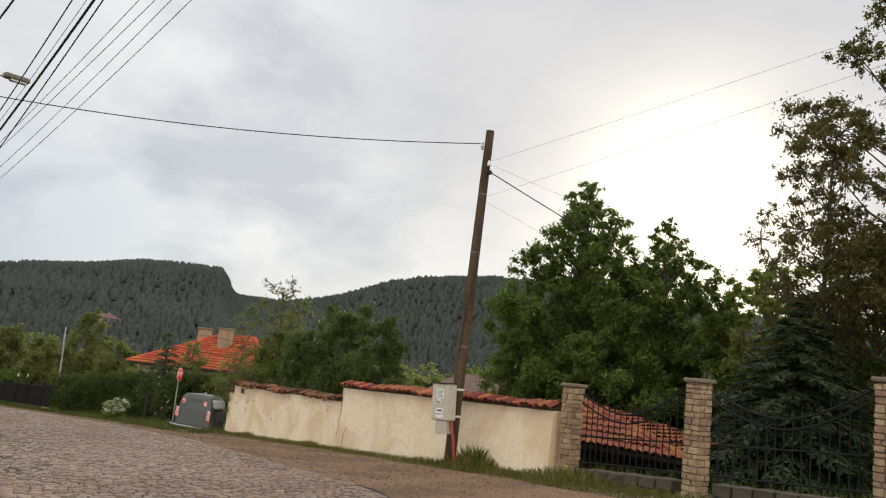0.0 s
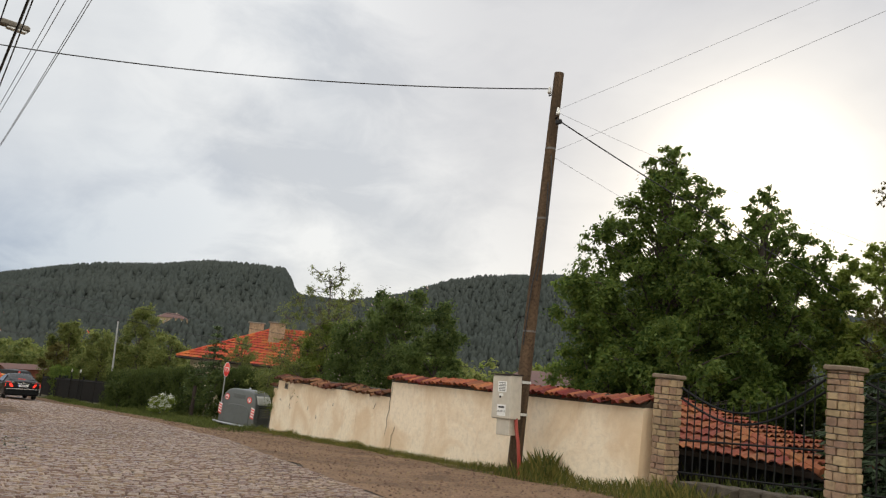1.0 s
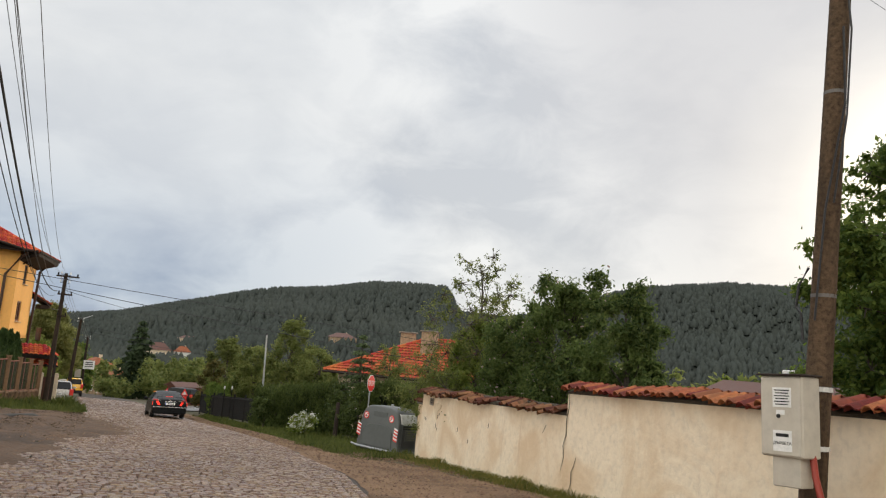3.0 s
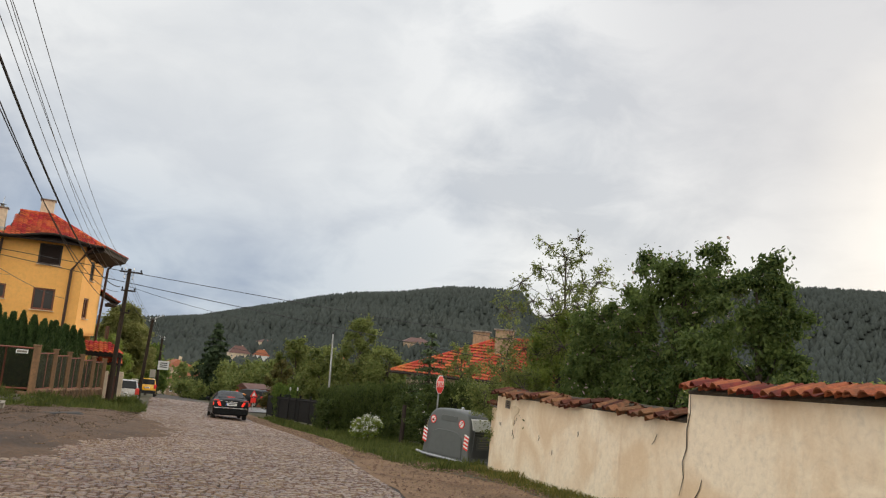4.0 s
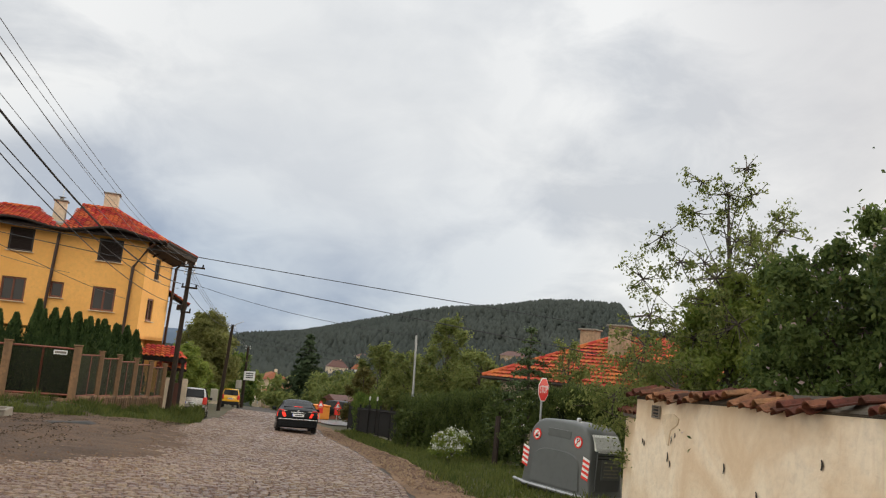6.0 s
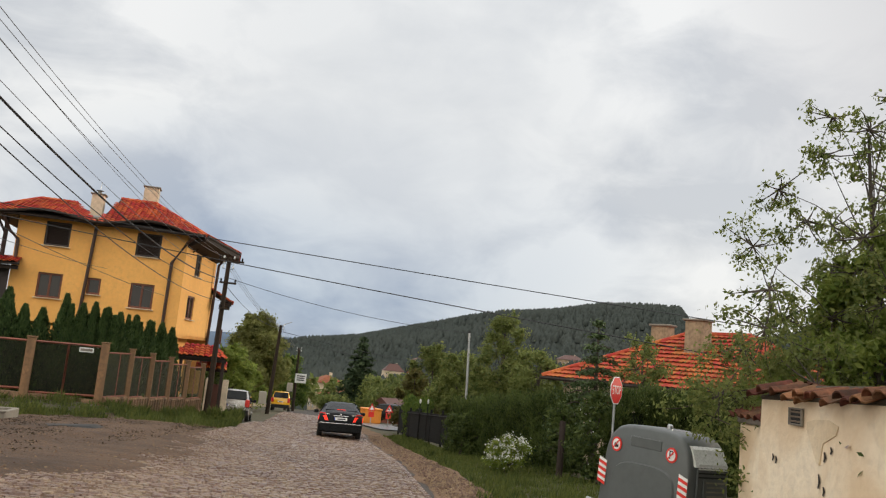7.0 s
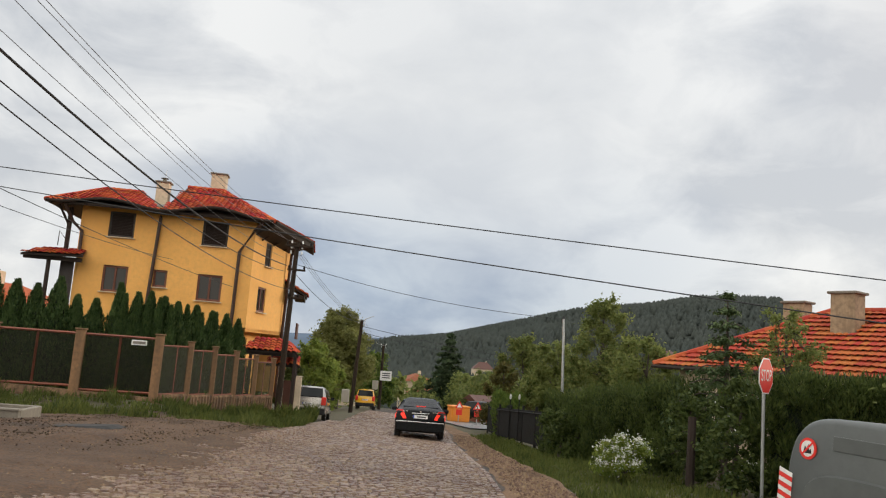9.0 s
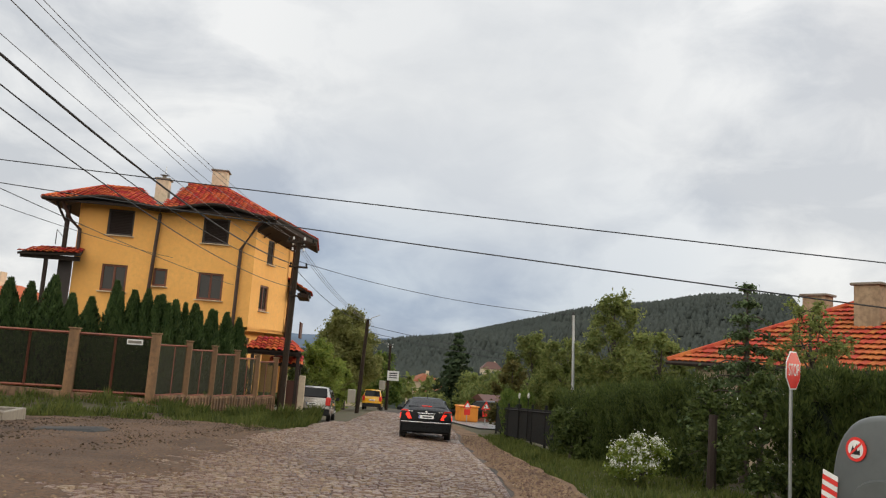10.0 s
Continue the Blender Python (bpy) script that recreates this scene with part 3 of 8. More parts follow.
def garden_wall(x0, x1, top0, top1, label, batter=0.06, rng=random.Random(5), mesh=None, rough=1.0):
    """A wall from x0 to x1 with clay tiles on its top; tops are the heights of the plaster at the two ends."""
    t = thing("garden_wall", pose(0, 0, 0), label, "wall", "plastered garden wall")
    s = Shape()
    n = 40
    ox, oy = math.sin(radians(WALL_TURN)), -math.cos(radians(WALL_TURN))
    for i in range(n + 1):
        x = x0 + (x1 - x0) * i / n
        top = top0 + (top1 - top0) * i / n + 0.025 * noise.noise((x * 0.8, 0, 4))
        g = ground_z(x, wall_y(x)) - 0.5
        for out, z in ((batter, g), (batter * 0.5 + 0.02 * noise.noise((x * 0.9, 1.7, 0)), (g + top) / 2), (0.0, top), (-0.36, top), (-0.36, g)):
            s.v.append((x + ox * out, wall_y(x) + oy * out, z))
    for i in range(n):
        for k in range(5):
            j = (k + 1) % 5
            s.f.append((i * 5 + k, i * 5 + j, i * 5 + 5 + j, i * 5 + 5 + k))
    s.f += [(4, 3, 2, 1, 0), tuple(n * 5 + k for k in range(5))]
    part("wall_body", s, M_PLASTER, t, smooth=True)
    length = math.hypot(x1 - x0, wall_y(x1) - wall_y(x0))
    m = int(length / 0.172)
    for i in range(m):
        f = (i + 0.5) / m
        x, top = x0 + (x1 - x0) * f, top0 + (top1 - top0) * f
        jit = rng.uniform(-0.012, 0.012)
        drop = 0.02 * rough * math.sin(x * 2.1) + jit
        for turn in (0, 180):
            if rough > 1 and rng.random() < 0.06:
                continue
            out = -0.18
            base = on_wall(x, top + 0.155 + drop, out)
            part("tile", mesh or TILE, M_TILE, t, at=base @ pose(0, 0, 0, 0, 0, turn + rough * rng.uniform(-7, 7)) @ pose(0, 0.02 + rough * rng.uniform(-0.03, 0.03), rng.uniform(-0.012, 0.012) - 0.02 * (rough - 1), 15 + rough * rng.uniform(-4, 4), rough * rng.uniform(-5, 2) - 5, 0))
    s = Shape()
    for k in range(2):
        out = -0.01 if k == 0 else -0.35
        a, b = on_wall(x0, top0 + 0.015, out).translation, on_wall(x1, top1 + 0.015, out).translation
        s.tube([a, b], 0.03, 5)
    s.tube([on_wall(x0, top0 + 0.135, -0.18).translation, on_wall(x1, top1 + 0.135, -0.18).translation], 0.04, 6)
    a, b = on_wall(x0, top0, -0.18).translation, on_wall(x1, top1, -0.18).translation
    vs = []
    for p in (a, b):
        for o, h in ((0.2, 0.0), (0.0, 0.13), (-0.2, 0.0)):
            vs.append((p.x + ox * o, p.y + oy * o, p.z + h))
    s.add(vs, [(0, 1, 4, 3), (1, 2, 5, 4), (0, 2, 1), (3, 4, 5)])
    part("mortar_bed", s, M_PLINTH, t)
    return t


wall_high = garden_wall(-17.52, -8.66, -0.10, 0.14, "cream plastered garden wall, stained, with clay tile coping")
wall_low = garden_wall(-26.35, -17.53, -0.70, -0.50, "lower cracked cream wall section with sagging mossy clay tiles", mesh=TILE_MOSS, rough=1.9)


def crack(parent, pts, width, out=0.011):
    s = Shape()
    vs = []
    for i, (x, z) in enumerate(pts):
        w = width * (0.25 + 0.75 * math.sin(math.pi * (i + 0.5) / len(pts)))
        g = ground_z(x, wall_y(x)) - 0.5
        b = 0.06 * max(0.0, min(1.0, 1 - (z - g) / 2.2)) + out
        for d in (-w, w):
            p = on_wall(x + d, z, b).translation
            vs.append(tuple(p))
    s.add(vs, [(2 * i, 2 * i + 1, 2 * i + 3, 2 * i + 2) for i in range(len(pts) - 1)])
    part("crack", s, M_CRACK, parent)


crack(wall_high, [(-17.46, -0.1), (-17.44, -0.35), (-17.5, -0.6), (-17.47, -0.85), (-17.56, -1.05), (-17.5, -1.25), (-17.58, -1.5)], 0.013)
crack(wall_high, [(-17.05, -1.2), (-17.1, -1.35), (-17.18, -1.45), (-17.16, -1.65), (-17.25, -1.85)], 0.014)
crack(wall_low, [(-18.3, -0.75), (-18.36, -0.85), (-18.44, -0.92)], 0.012)
for cx, cz, ch in ((-25.98, -1.31, 0.08), (-25.9, -1.33, 0.08), (-24.86, -1.17, 0.1), (-24.74, -1.11, 0.07), (-24.95, -1.40, 0.14), (-24.85, -1.51, 0.09), (-23.2, -1.33, 0.12), (-22.4, -1.53, 0.10), (-21.2, -1.03, 0.10)):
    crack(wall_low, [(cx, cz), (cx + 0.02, cz - ch / 2), (cx, cz - ch)], 0.022)


def plaster_patch(parent, pts, mat, name="plaster_patch", out=0.014):
    """A flat patch of old plaster a few millimetres proud of the wall; pts are (x, height)."""
    vs = []
    for x, z in pts:
        g = ground_z(x, wall_y(x)) - 0.5
        b = 0.06 * max(0.0, min(1.0, 1 - (z - g) / 2.2)) + out
        vs += [tuple(on_wall(x, z, b).translation), tuple(on_wall(x, z, b - 0.03).translation)]
    n = len(pts)
    part(name, Shape().add(vs, [tuple(range(0, 2 * n, 2))] + [(2 * i, 2 * i + 1, (2 * i + 3) % (2 * n), (2 * i + 2) % (2 * n)) for i in range(n)]), mat, parent, "browner patch of old plaster")


plaster_patch(wall_low, [(-25.23, -0.90), (-25.05, -0.86), (-24.8, -0.85), (-24.62, -0.90), (-24.66, -0.99), (-24.9, -1.09), (-24.95, -1.31), (-25.0, -1.30), (-25.13, -1.11), (-25.23, -0.98)], M_PLASTER2)
vent = thing("vent_grille", on_wall(-25.45, -0.86, 0.03), "small dark louvred vent set in the cream wall", "vent")
for cx, cz, sx, sz in ((-0.14, 0, 0.02, 0.19), (0.14, 0, 0.02, 0.19), (0, 0.085, 0.26, 0.02), (0, -0.085, 0.26, 0.02)):
    part("frame_bar", Shape().box(cx, 0, cz, sx, 0.03, sz, bev=0.004), M_CONC, vent)
part("backing", Shape().box(0, 0.012, 0, 0.26, 0.01, 0.15), M_BLACK, vent)
for k in range(3):
    part("slat", Shape().box(0, 0.0, -0.05 + 0.05 * k, 0.26, 0.02, 0.018), M_CAP, vent)

# the stub of wall past the end, set back, with its own little roof
stub = thing("wall_stub", on_wall(-26.98, 0, -0.25), "narrow cream wall stub with small tiled cap", "wall")
gz0 = ground_z(-27, wall_y(-27))
part("wall_body", Shape().box(0, 0.2, (gz0 - 0.4 - 1.05) / 2, 0.95, 0.5, -1.05 - gz0 + 0.4, bev=0.02), M_PLASTER, stub)
for i in range(6):
    for turn in (0, 180):
        part("tile", TILE_MOSS, M_TILE_MOSS, stub, at=pose(-0.52 + 0.2 * i, 0.2, -0.84 + 0.01 * (i % 2), 0, 0, turn + 2 * i - 4) @ pose(0, 0.02, 0, 20, 0, 0))
part("cap", Shape().box(0, 0.2, -1.0, 1.05, 0.6, 0.1, bev=0.02), M_MORTAR, stub)

# ---------- stone pillars and iron fence ----------
STONES, DARK_STONES = [], []
for k in range(6):
    r = random.Random(k)
    sh = Shape().box(0, 0, 0, 1, 1, 1, bev=0.06)
    sh.v = [(x + r.uniform(-0.03, 0.03), y + r.uniform(-0.05, 0.05), z + r.uniform(-0.03, 0.03)) for x, y, z in sh.v]
    me = sh.mesh("stone")
    me.materials.append(M_STONE)
    STONES.append(me)
    me = sh.mesh("stone")
    me.materials.append(M_PLINTH)
    DARK_STONES.append(me)


def stone_pillar(x, top, w=0.29):
    r = random.Random(int(x * 10))
    t = thing("stone_pillar", on_wall(x, 0, -0.1), "square rough-stone fence pillar with a flat slab cap", "pillar", "fence pillars")
    g = ground_z(x, wall_y(x)) - 0.3
    part("core", Shape().box(0, 0.12, (top + g) / 2, w - 0.05, w - 0.05, top - g), M_MORTAR, t)
    z = g
    while z < top - 0.03:
        h = min(r.choice((0.075, 0.09, 0.10, 0.12)), top - z)
        for side in range(4):
            a = -w / 2
            cuts = [a, a + w * r.choice((0.35, 0.5, 0.62)), -a]
            for u0, u1 in zip(cuts, cuts[1:]):
                m = pose(0, 0.12, z + h / 2, 0, 0, 90 * side) @ Matrix.Translation(((u0 + u1) / 2, -w / 2 + 0.02 + r.uniform(-0.012, 0.012), 0)) @ Matrix.Diagonal((u1 - u0 - 0.014, 0.08, h - 0.014, 1))
                part("stone", STONES[r.randrange(6)], M_STONE, t, at=m)
        z += h
    part("cap", Shape().box(0, 0.12, top + 0.035, w + 0.10, w + 0.10, 0.07, bev=0.015), M_CAP, t, "brownish stone slab cap")
    return t


PILLARS = ((-8.37, 0.64), (-5.46, 0.94), (-2.42, 1.16), (0.6, 1.4))
for px_, pt_ in PILLARS:
    stone_pillar(px_, pt_)


def iron_panel(xa, xb, za, zb):
    """Iron bars between two pillars on a low stone plinth, under a top rail that dips in the middle."""
    t = thing("iron_fence", pose(0, 0, 0), "black wrought-iron fence panel on a low stone plinth", "fence", "iron fence panels")
    n = int((xb - xa) / 0.135)

    def top(f):
        return za + (zb - za) * f - 0.12 - 0.42 * math.sin(math.pi * f)

    def low(x):
        return ground_z(x, wall_y(x)) + 0.34

    for k in range(1, n):
        f = k / n
        x = xa + (xb - xa) * f
        p = on_wall(x, 0, -0.22).translation
        part("bar", Shape().tube([(p.x, p.y, low(x)), (p.x, p.y, top(f) + 0.06), (p.x, p.y, top(f) + 0.14)], [0.011, 0.011, 0.002], 5), M_IRON, t)
    for lift in (0.0, -0.16):
        part("top_rail", Shape().tube([on_wall(xa + (xb - xa) * k / 14, top(k / 14) + lift, -0.22).translation for k in range(15)], 0.018, 6), M_IRON, t)
    for fr in (0.06, 0.55):
        part("rail", Shape().tube([on_wall(x, low(x) + fr, -0.22).translation for x in (xa, xb)], 0.016, 5), M_IRON, t)
    r = random.Random(int(xa * 7))
    for k in range(int((xb - xa) / 0.36)):
        x = xa + 0.18 + k * 0.36
        g = ground_z(x, wall_y(x))
        for row in range(2):
            m = on_wall(x + 0.15 * row, g + 0.0 + 0.2 * row, -0.22) @ Matrix.Diagonal((0.34, 0.34, 0.185 + r.uniform(-0.02, 0.01), 1))
            part("stone", DARK_STONES[r.randrange(6)], M_CAP, t, at=m)
    return t


for (xa, za), (xb, zb) in zip(PILLARS, PILLARS[1:]):
    iron_panel(xa + 0.27, xb - 0.27, za, zb)

# ---------- trees ----------


def leaf_cloud(rng, centres, radii, n, size, flat=0.75, squash=0.85, droop=0.0, loose=1.0):
    """n leaves scattered round clump centres: arrays of vertices and faces, one folded leaf each."""
    c = np.asarray(centres, float)
    rad = np.asarray(radii, float)
    w = rad ** 2
    pick = rng.choice(len(c), n, p=w / w.sum())
    d = rng.normal(size=(n, 3))
    d /= np.linalg.norm(d, axis=1)[:, None]
    rr = np.minimum(1.9, np.abs(rng.normal(size=n)) * 0.55 + 0.28 * rng.random(n)) * loose
    pos = c[pick] + d * (rad[pick] * rr)[:, None] * np.array([1, 1, squash])
    nrm = d * 0.6 + rng.normal(size=(n, 3)) * flat + np.array([0, 0, 0.5])
    nrm /= np.linalg.norm(nrm, axis=1)[:, None]
    a = np.cross(nrm, rng.normal(size=(n, 3)))
    a[:, 2] -= droop
    a /= np.linalg.norm(a, axis=1)[:, None]
    b = np.cross(nrm, a)
    s = size * (0.6 + 0.8 * rng.random(n))[:, None]
    v = np.stack([pos - a * s * 0.9, pos + b * s * 0.45 + nrm * s * 0.12, pos + a * s * 0.9, pos - b * s * 0.45 + nrm * s * 0.12], 1).reshape(-1, 3)
    f = np.arange(4 * n).reshape(n, 4)
    return v, f


def limb_path(rng, a, b, bend=0.12, n=5):
    a, b = np.array(a, float), np.array(b, float)
    ln = np.linalg.norm(b - a)
    mid = rng.normal(size=3) * bend * ln
    return [tuple(a + (b - a) * t + mid * math.sin(math.pi * t) * 0.6) for t in np.linspace(0, 1, n)]


def tree(name, x, y, height, clumps, leaves, leaf, mat, label, seed, trunk=0.14, base=None, category="tree", group="", sub=5, spread=0.55, extra=None, squash=0.85, droop=0.0, lean=(0, 0)):
    """A tree: trunk, limbs to each clump (dx, dy, height, radius) and leaves in sub-clumps round it."""
    rng = np.random.default_rng(seed)
    z0 = ground_z(x, y) if base is None else base
    t = thing(name, pose(x, y, z0), label, category, group)
    top = max(c[2] for c in clumps)
    s = Shape()
    tp = [(lean[0] * f * f + 0.06 * math.sin(5 * f + seed), lean[1] * f * f + 0.06 * math.cos(4 * f + seed), f * top * 0.92 - 0.15 * (f == 0)) for f in np.linspace(0, 1, 8)]
    s.tube(tp, [trunk * (1 - 0.88 * f) + 0.012 for f in np.linspace(0, 1, 8)], 8)
    part("trunk", s, M_BARK, t, smooth=True)
    s = Shape()
    cs, rs = [], []
    for dx, dy, h, r in clumps:
        f = min(0.9, max(0.18, (h - r * 0.9) / (top * 0.92) * 0.8))
        i = f * 7
        k = int(i)
        st = np.array(tp[k]) + (np.array(tp[min(k + 1, 7)]) - np.array(tp[k])) * (i - k)
        end = (dx, dy, h)
        s.tube(limb_path(rng, st, end), [trunk * 0.42 * (1 - f) + min(0.03, trunk * 0.2), trunk * 0.3 * (1 - f) + min(0.022, trunk * 0.14), min(0.02, trunk * 0.13), min(0.014, trunk * 0.1), 0.005], 5, cap=False)
        for q in range(sub):
            d = rng.normal(size=3)
            d /= np.linalg.norm(d)
            p = np.array(end) + d * r * spread * (0.5 + 0.8 * rng.random()) * np.array([1, 1, squash])
            cs.append(p)
            rs.append(r * (0.32 + 0.3 * rng.random()))
            s.tube(limb_path(rng, end, p + d * r * 0.15, 0.1, 4), [0.014, 0.01, 0.007, 0.003], 4, cap=False)
    tagged(part("branchwork", s, M_BARK, t), kind="stuff")
    v, f = leaf_cloud(rng, cs, rs, leaves, leaf, squash=squash, droop=droop)
    tagged(part("crown", raw_mesh("crown", v, f), mat, t), kind="stuff")
    if extra:
        m2, n2, s2, spotted = extra
        v, f = leaf_cloud(rng, [np.array(c) + np.array([0, 0, r * 0.5]) for c, r in zip(cs, rs)], [r * 1.0 for r in rs], n2, s2)
        tagged(part(spotted, raw_mesh(spotted, v, f), m2, t), kind="stuff")
    return t


def round_clumps(seed, n, rx, ry, lo, hi, r0, r1, top_narrow=0.5):
    rr = random.Random(seed)
    out = []
    for i in range(n):
        f = (i + 0.5) / n
        h = lo + (hi - lo) * f
        k = (1 - top_narrow * f ** 1.6) * (0.75 + 0.25 * math.sin(math.pi * min(1, f * 1.3)))
        a = i * 2.399 + rr.uniform(-0.4, 0.4)
        d = rr.uniform(0.35, 1.0) * k
        out.append((rx * d * math.cos(a), ry * d * math.sin(a), h, rr.uniform(r0, r1) * (1 - 0.35 * f)))
    out.append((0, 0, hi, r0 * 0.7))
    return out


def cone_clumps(seed, n, r, lo, hi, r0, r1, power=0.7):
    """Clumps filling a pointed crown, packed towards its outside."""
    rr = random.Random(seed)
    out = []
    for i in range(n):
        f = (i + 0.5) / n
        h = lo + (hi - lo) * f
        k = r * max(0.03, 1 - f) ** power * min(1.0, 0.8 + f)
        a = i * 2.399 + rr.uniform(-0.5, 0.5)
        d = rr.choice((0.35, 0.7, 0.85, 0.95)) * k
        out.append((d * math.cos(a), d * math.sin(a), h, rr.uniform(r0, r1) * (1 - 0.55 * f)))
    out.append((0, 0, hi + 0.2, r0 * 0.35))
    return out


def crown_clumps(seed, n, profile, r0, r1, shift=(0, 0)):
    """Clumps filling a crown whose radius at each height is given by profile [(height, radius)], densest near its skin."""
    rr = random.Random(seed)
    hs, rs = [p[0] for p in profile], [p[1] for p in profile]
    out = []
    weight = np.cumsum([float(np.interp(h, hs, rs)) + 0.35 for h in np.linspace(hs[0], hs[-1], 60)])
    for i in range(n):
        h = float(np.interp((i + 0.5) / n * weight[-1], weight, np.linspace(hs[0], hs[-1], 60)))
        k = float(np.interp(h, hs, rs))
        a = i * 2.399 + rr.uniform(-0.5, 0.5)
        d = k * rr.choice((0.3, 0.6, 0.8, 0.92, 1.0))
        top = (h - hs[0]) / (hs[-1] - hs[0])
        out.append((d * math.cos(a) + shift[0] * top, d * math.sin(a) + shift[1] * top, h, rr.uniform(r0, r1) * (1 - 0.62 * top)))
    return out


# the maples behind the wall and gate; heights are above each trunk's foot
tree("maple_tree", -12.9, 22.45, 8.0, crown_clumps(3, 210, [(0.9, 2.3), (2.4, 2.8), (4.0, 2.65), (5.4, 2.2), (6.7, 1.55), (7.7, 0.8), (8.6, 0.05)], 0.6, 0.85), 170000, 0.066, L_MAPLE, "tall dense green broadleaf tree behind the wall", 11, 0.22, sub=7, spread=0.8)
tree("maple_tree", -10.8, 23.8, 7.0, crown_clumps(8, 130, [(0.8, 2.0), (2.4, 2.5), (4.2, 2.2), (5.6, 1.45), (6.6, 0.7), (7.4, 0.05)], 0.55, 0.8), 85000, 0.067, L_MAPLE, "green broadleaf tree with a pointed crown", 12, 0.18, sub=7, spread=0.8)
tree("maple_tree", -7.9, 25.4, 5.4, crown_clumps(9, 70, [(0.6, 2.0), (2.2, 2.5), (3.8, 2.2), (5.0, 1.5), (6.0, 0.4)], 0.5, 0.8), 52000, 0.085, L_FRESH, "light green broadleaf tree behind the iron fence", 13, 0.16, sub=7, spread=0.8)
tree("maple_tree", -11.2, 20.6, 4.0, crown_clumps(10, 40, [(0.7, 2.2), (1.8, 2.2), (2.8, 1.6), (3.5, 0.6)], 0.45, 0.7), 32000, 0.075, L_MAPLE, "dark green shrubby tree over the garden shed", 20, 0.12, sub=6, spread=0.8)
tree("maple_tree", -4.9, 23.4, 5.6, crown_clumps(7, 70, [(0.4, 2.0), (1.8, 2.5), (3.6, 2.4), (4.8, 1.7), (5.8, 0.6)], 0.5, 0.8), 42000, 0.08, L_MAPLE, "dark leafy tree in the shaded garden", 23, 0.14, sub=7, spread=0.8)
tree("backlit_tree", -3.0, 19.9, 9.5, crown_clumps(5, 70, [(3.0, 2.0), (4.6, 2.7), (6.5, 2.7), (8.6, 2.4), (10.4, 1.7), (11.4, 0.6)], 0.45, 0.75), 85000, 0.048, L_DRY, "loose open-crowned tree with dark thin branches", 14, 0.16, sub=12, spread=1.25, category="tree", droop=0.6)
tree("backlit_tree", -4.9, 19.5, 6.4, crown_clumps(6, 36, [(2.0, 1.3), (4.2, 1.6), (6.0, 1.5), (7.6, 0.9), (8.4, 0.2)], 0.3, 0.5), 17000, 0.042, L_DRY, "thin leaning young tree with sparse leaves", 21, 0.06, sub=14, spread=1.5, category="tree", droop=0.6)
tree("lilac_bush", -20.7, 19.75, 5.0, round_clumps(21, 44, 2.2, 1.3, 0.8, 4.3, 0.45, 0.8, 0.45) + [(-0.9, 0, 4.45, 0.42), (0.7, 0.2, 4.6, 0.45), (1.3, -0.2, 4.0, 0.5), (0.1, -0.3, 4.2, 0.5)], 66000, 0.049, L_BUSH, "dense dark lilac bush overhanging the wall, faded blossom", 15, 0.08, sub=6, category="bush", extra=(L_LILAC, 420, 0.045, "blossom"), droop=0.5)
tree("lilac_bush", -23.2, 20.2, 4.2, round_clumps(22, 40, 2.0, 1.2, 0.7, 3.8, 0.45, 0.75, 0.45) + [(-1.2, 0, 3.7, 0.4), (0.5, 0.2, 4.2, 0.42), (1.3, -0.2, 3.6, 0.4)], 56000, 0.049, L_BUSH, "dense dark lilac bush overhanging the wall, faded blossom", 16, 0.07, sub=6, category="bush", extra=(L_LILAC, 350, 0.045, "blossom"), droop=0.5)
tree("lilac_bush", -18.4, 19.3, 4.2, round_clumps(23, 30, 1.6, 1.1, 0.7, 3.8, 0.4, 0.7, 0.45) + [(0.1, 0, 3.9, 0.45), (-0.8, 0.2, 3.8, 0.4)], 40000, 0.049, L_BUSH, "dark green bush behind the wall", 17, 0.07, sub=6, category="bush", droop=0.5)
tree("plum_tree", -27.25, 21.75, 6.6, crown_clumps(24, 64, [(0.9, 2.1), (2.6, 2.2), (4.0, 1.8), (5.2, 1.2), (6.0, 0.7), (6.5, 0.3)], 0.45, 0.75), 42000, 0.040, L_GARDEN, "slender airy tree with sparse leaves behind the wall", 18, 0.06, sub=12, spread=1.2, category="tree", droop=0.4)
tree("elder_bush", -26.5, 21.2, 4.4, round_clumps(25, 46, 1.9, 1.3, 0.5, 4.0, 0.4, 0.7, 0.45), 40000, 0.06, L_FRESH, "light green leafy bush hanging over the wall end", 19, 0.06, sub=6, category="bush", droop=0.4)

# ---------- poles, cabinet, wires ----------


def wire(name, a, b, sag, r, mat, label, n=24, parent=None):
    a, b = Vector(a), Vector(b)
    pts = []
    for i in range(n + 1):
        f = i / n
        p = a.lerp(b, f)
        p.z -= 4 * sag * f * (1 - f)
        pts.append(p)
    ob = part(name, Shape().tube(pts, r, 5), mat, parent)
    if not parent:
        tagged(ob, label, "wire", "overhead wires")
    return ob


def utility_pole(base, top, r0, r1, label, wood=None):
    t = thing("utility_pole", pose(*base), label, "pole", "utility poles")
    d = Vector(top) - Vector(base)
    n = 9
    sh = Shape().tube([d * (i / n) - Vector((0, 0, 0.3 if i == 0 else 0)) for i in range(n + 1)], [r0 + (r1 - r0) * i / n for i in range(n + 1)], 12)
    part("shaft", sh, wood or M_WOOD_POLE, t, smooth=True)
    return t, d


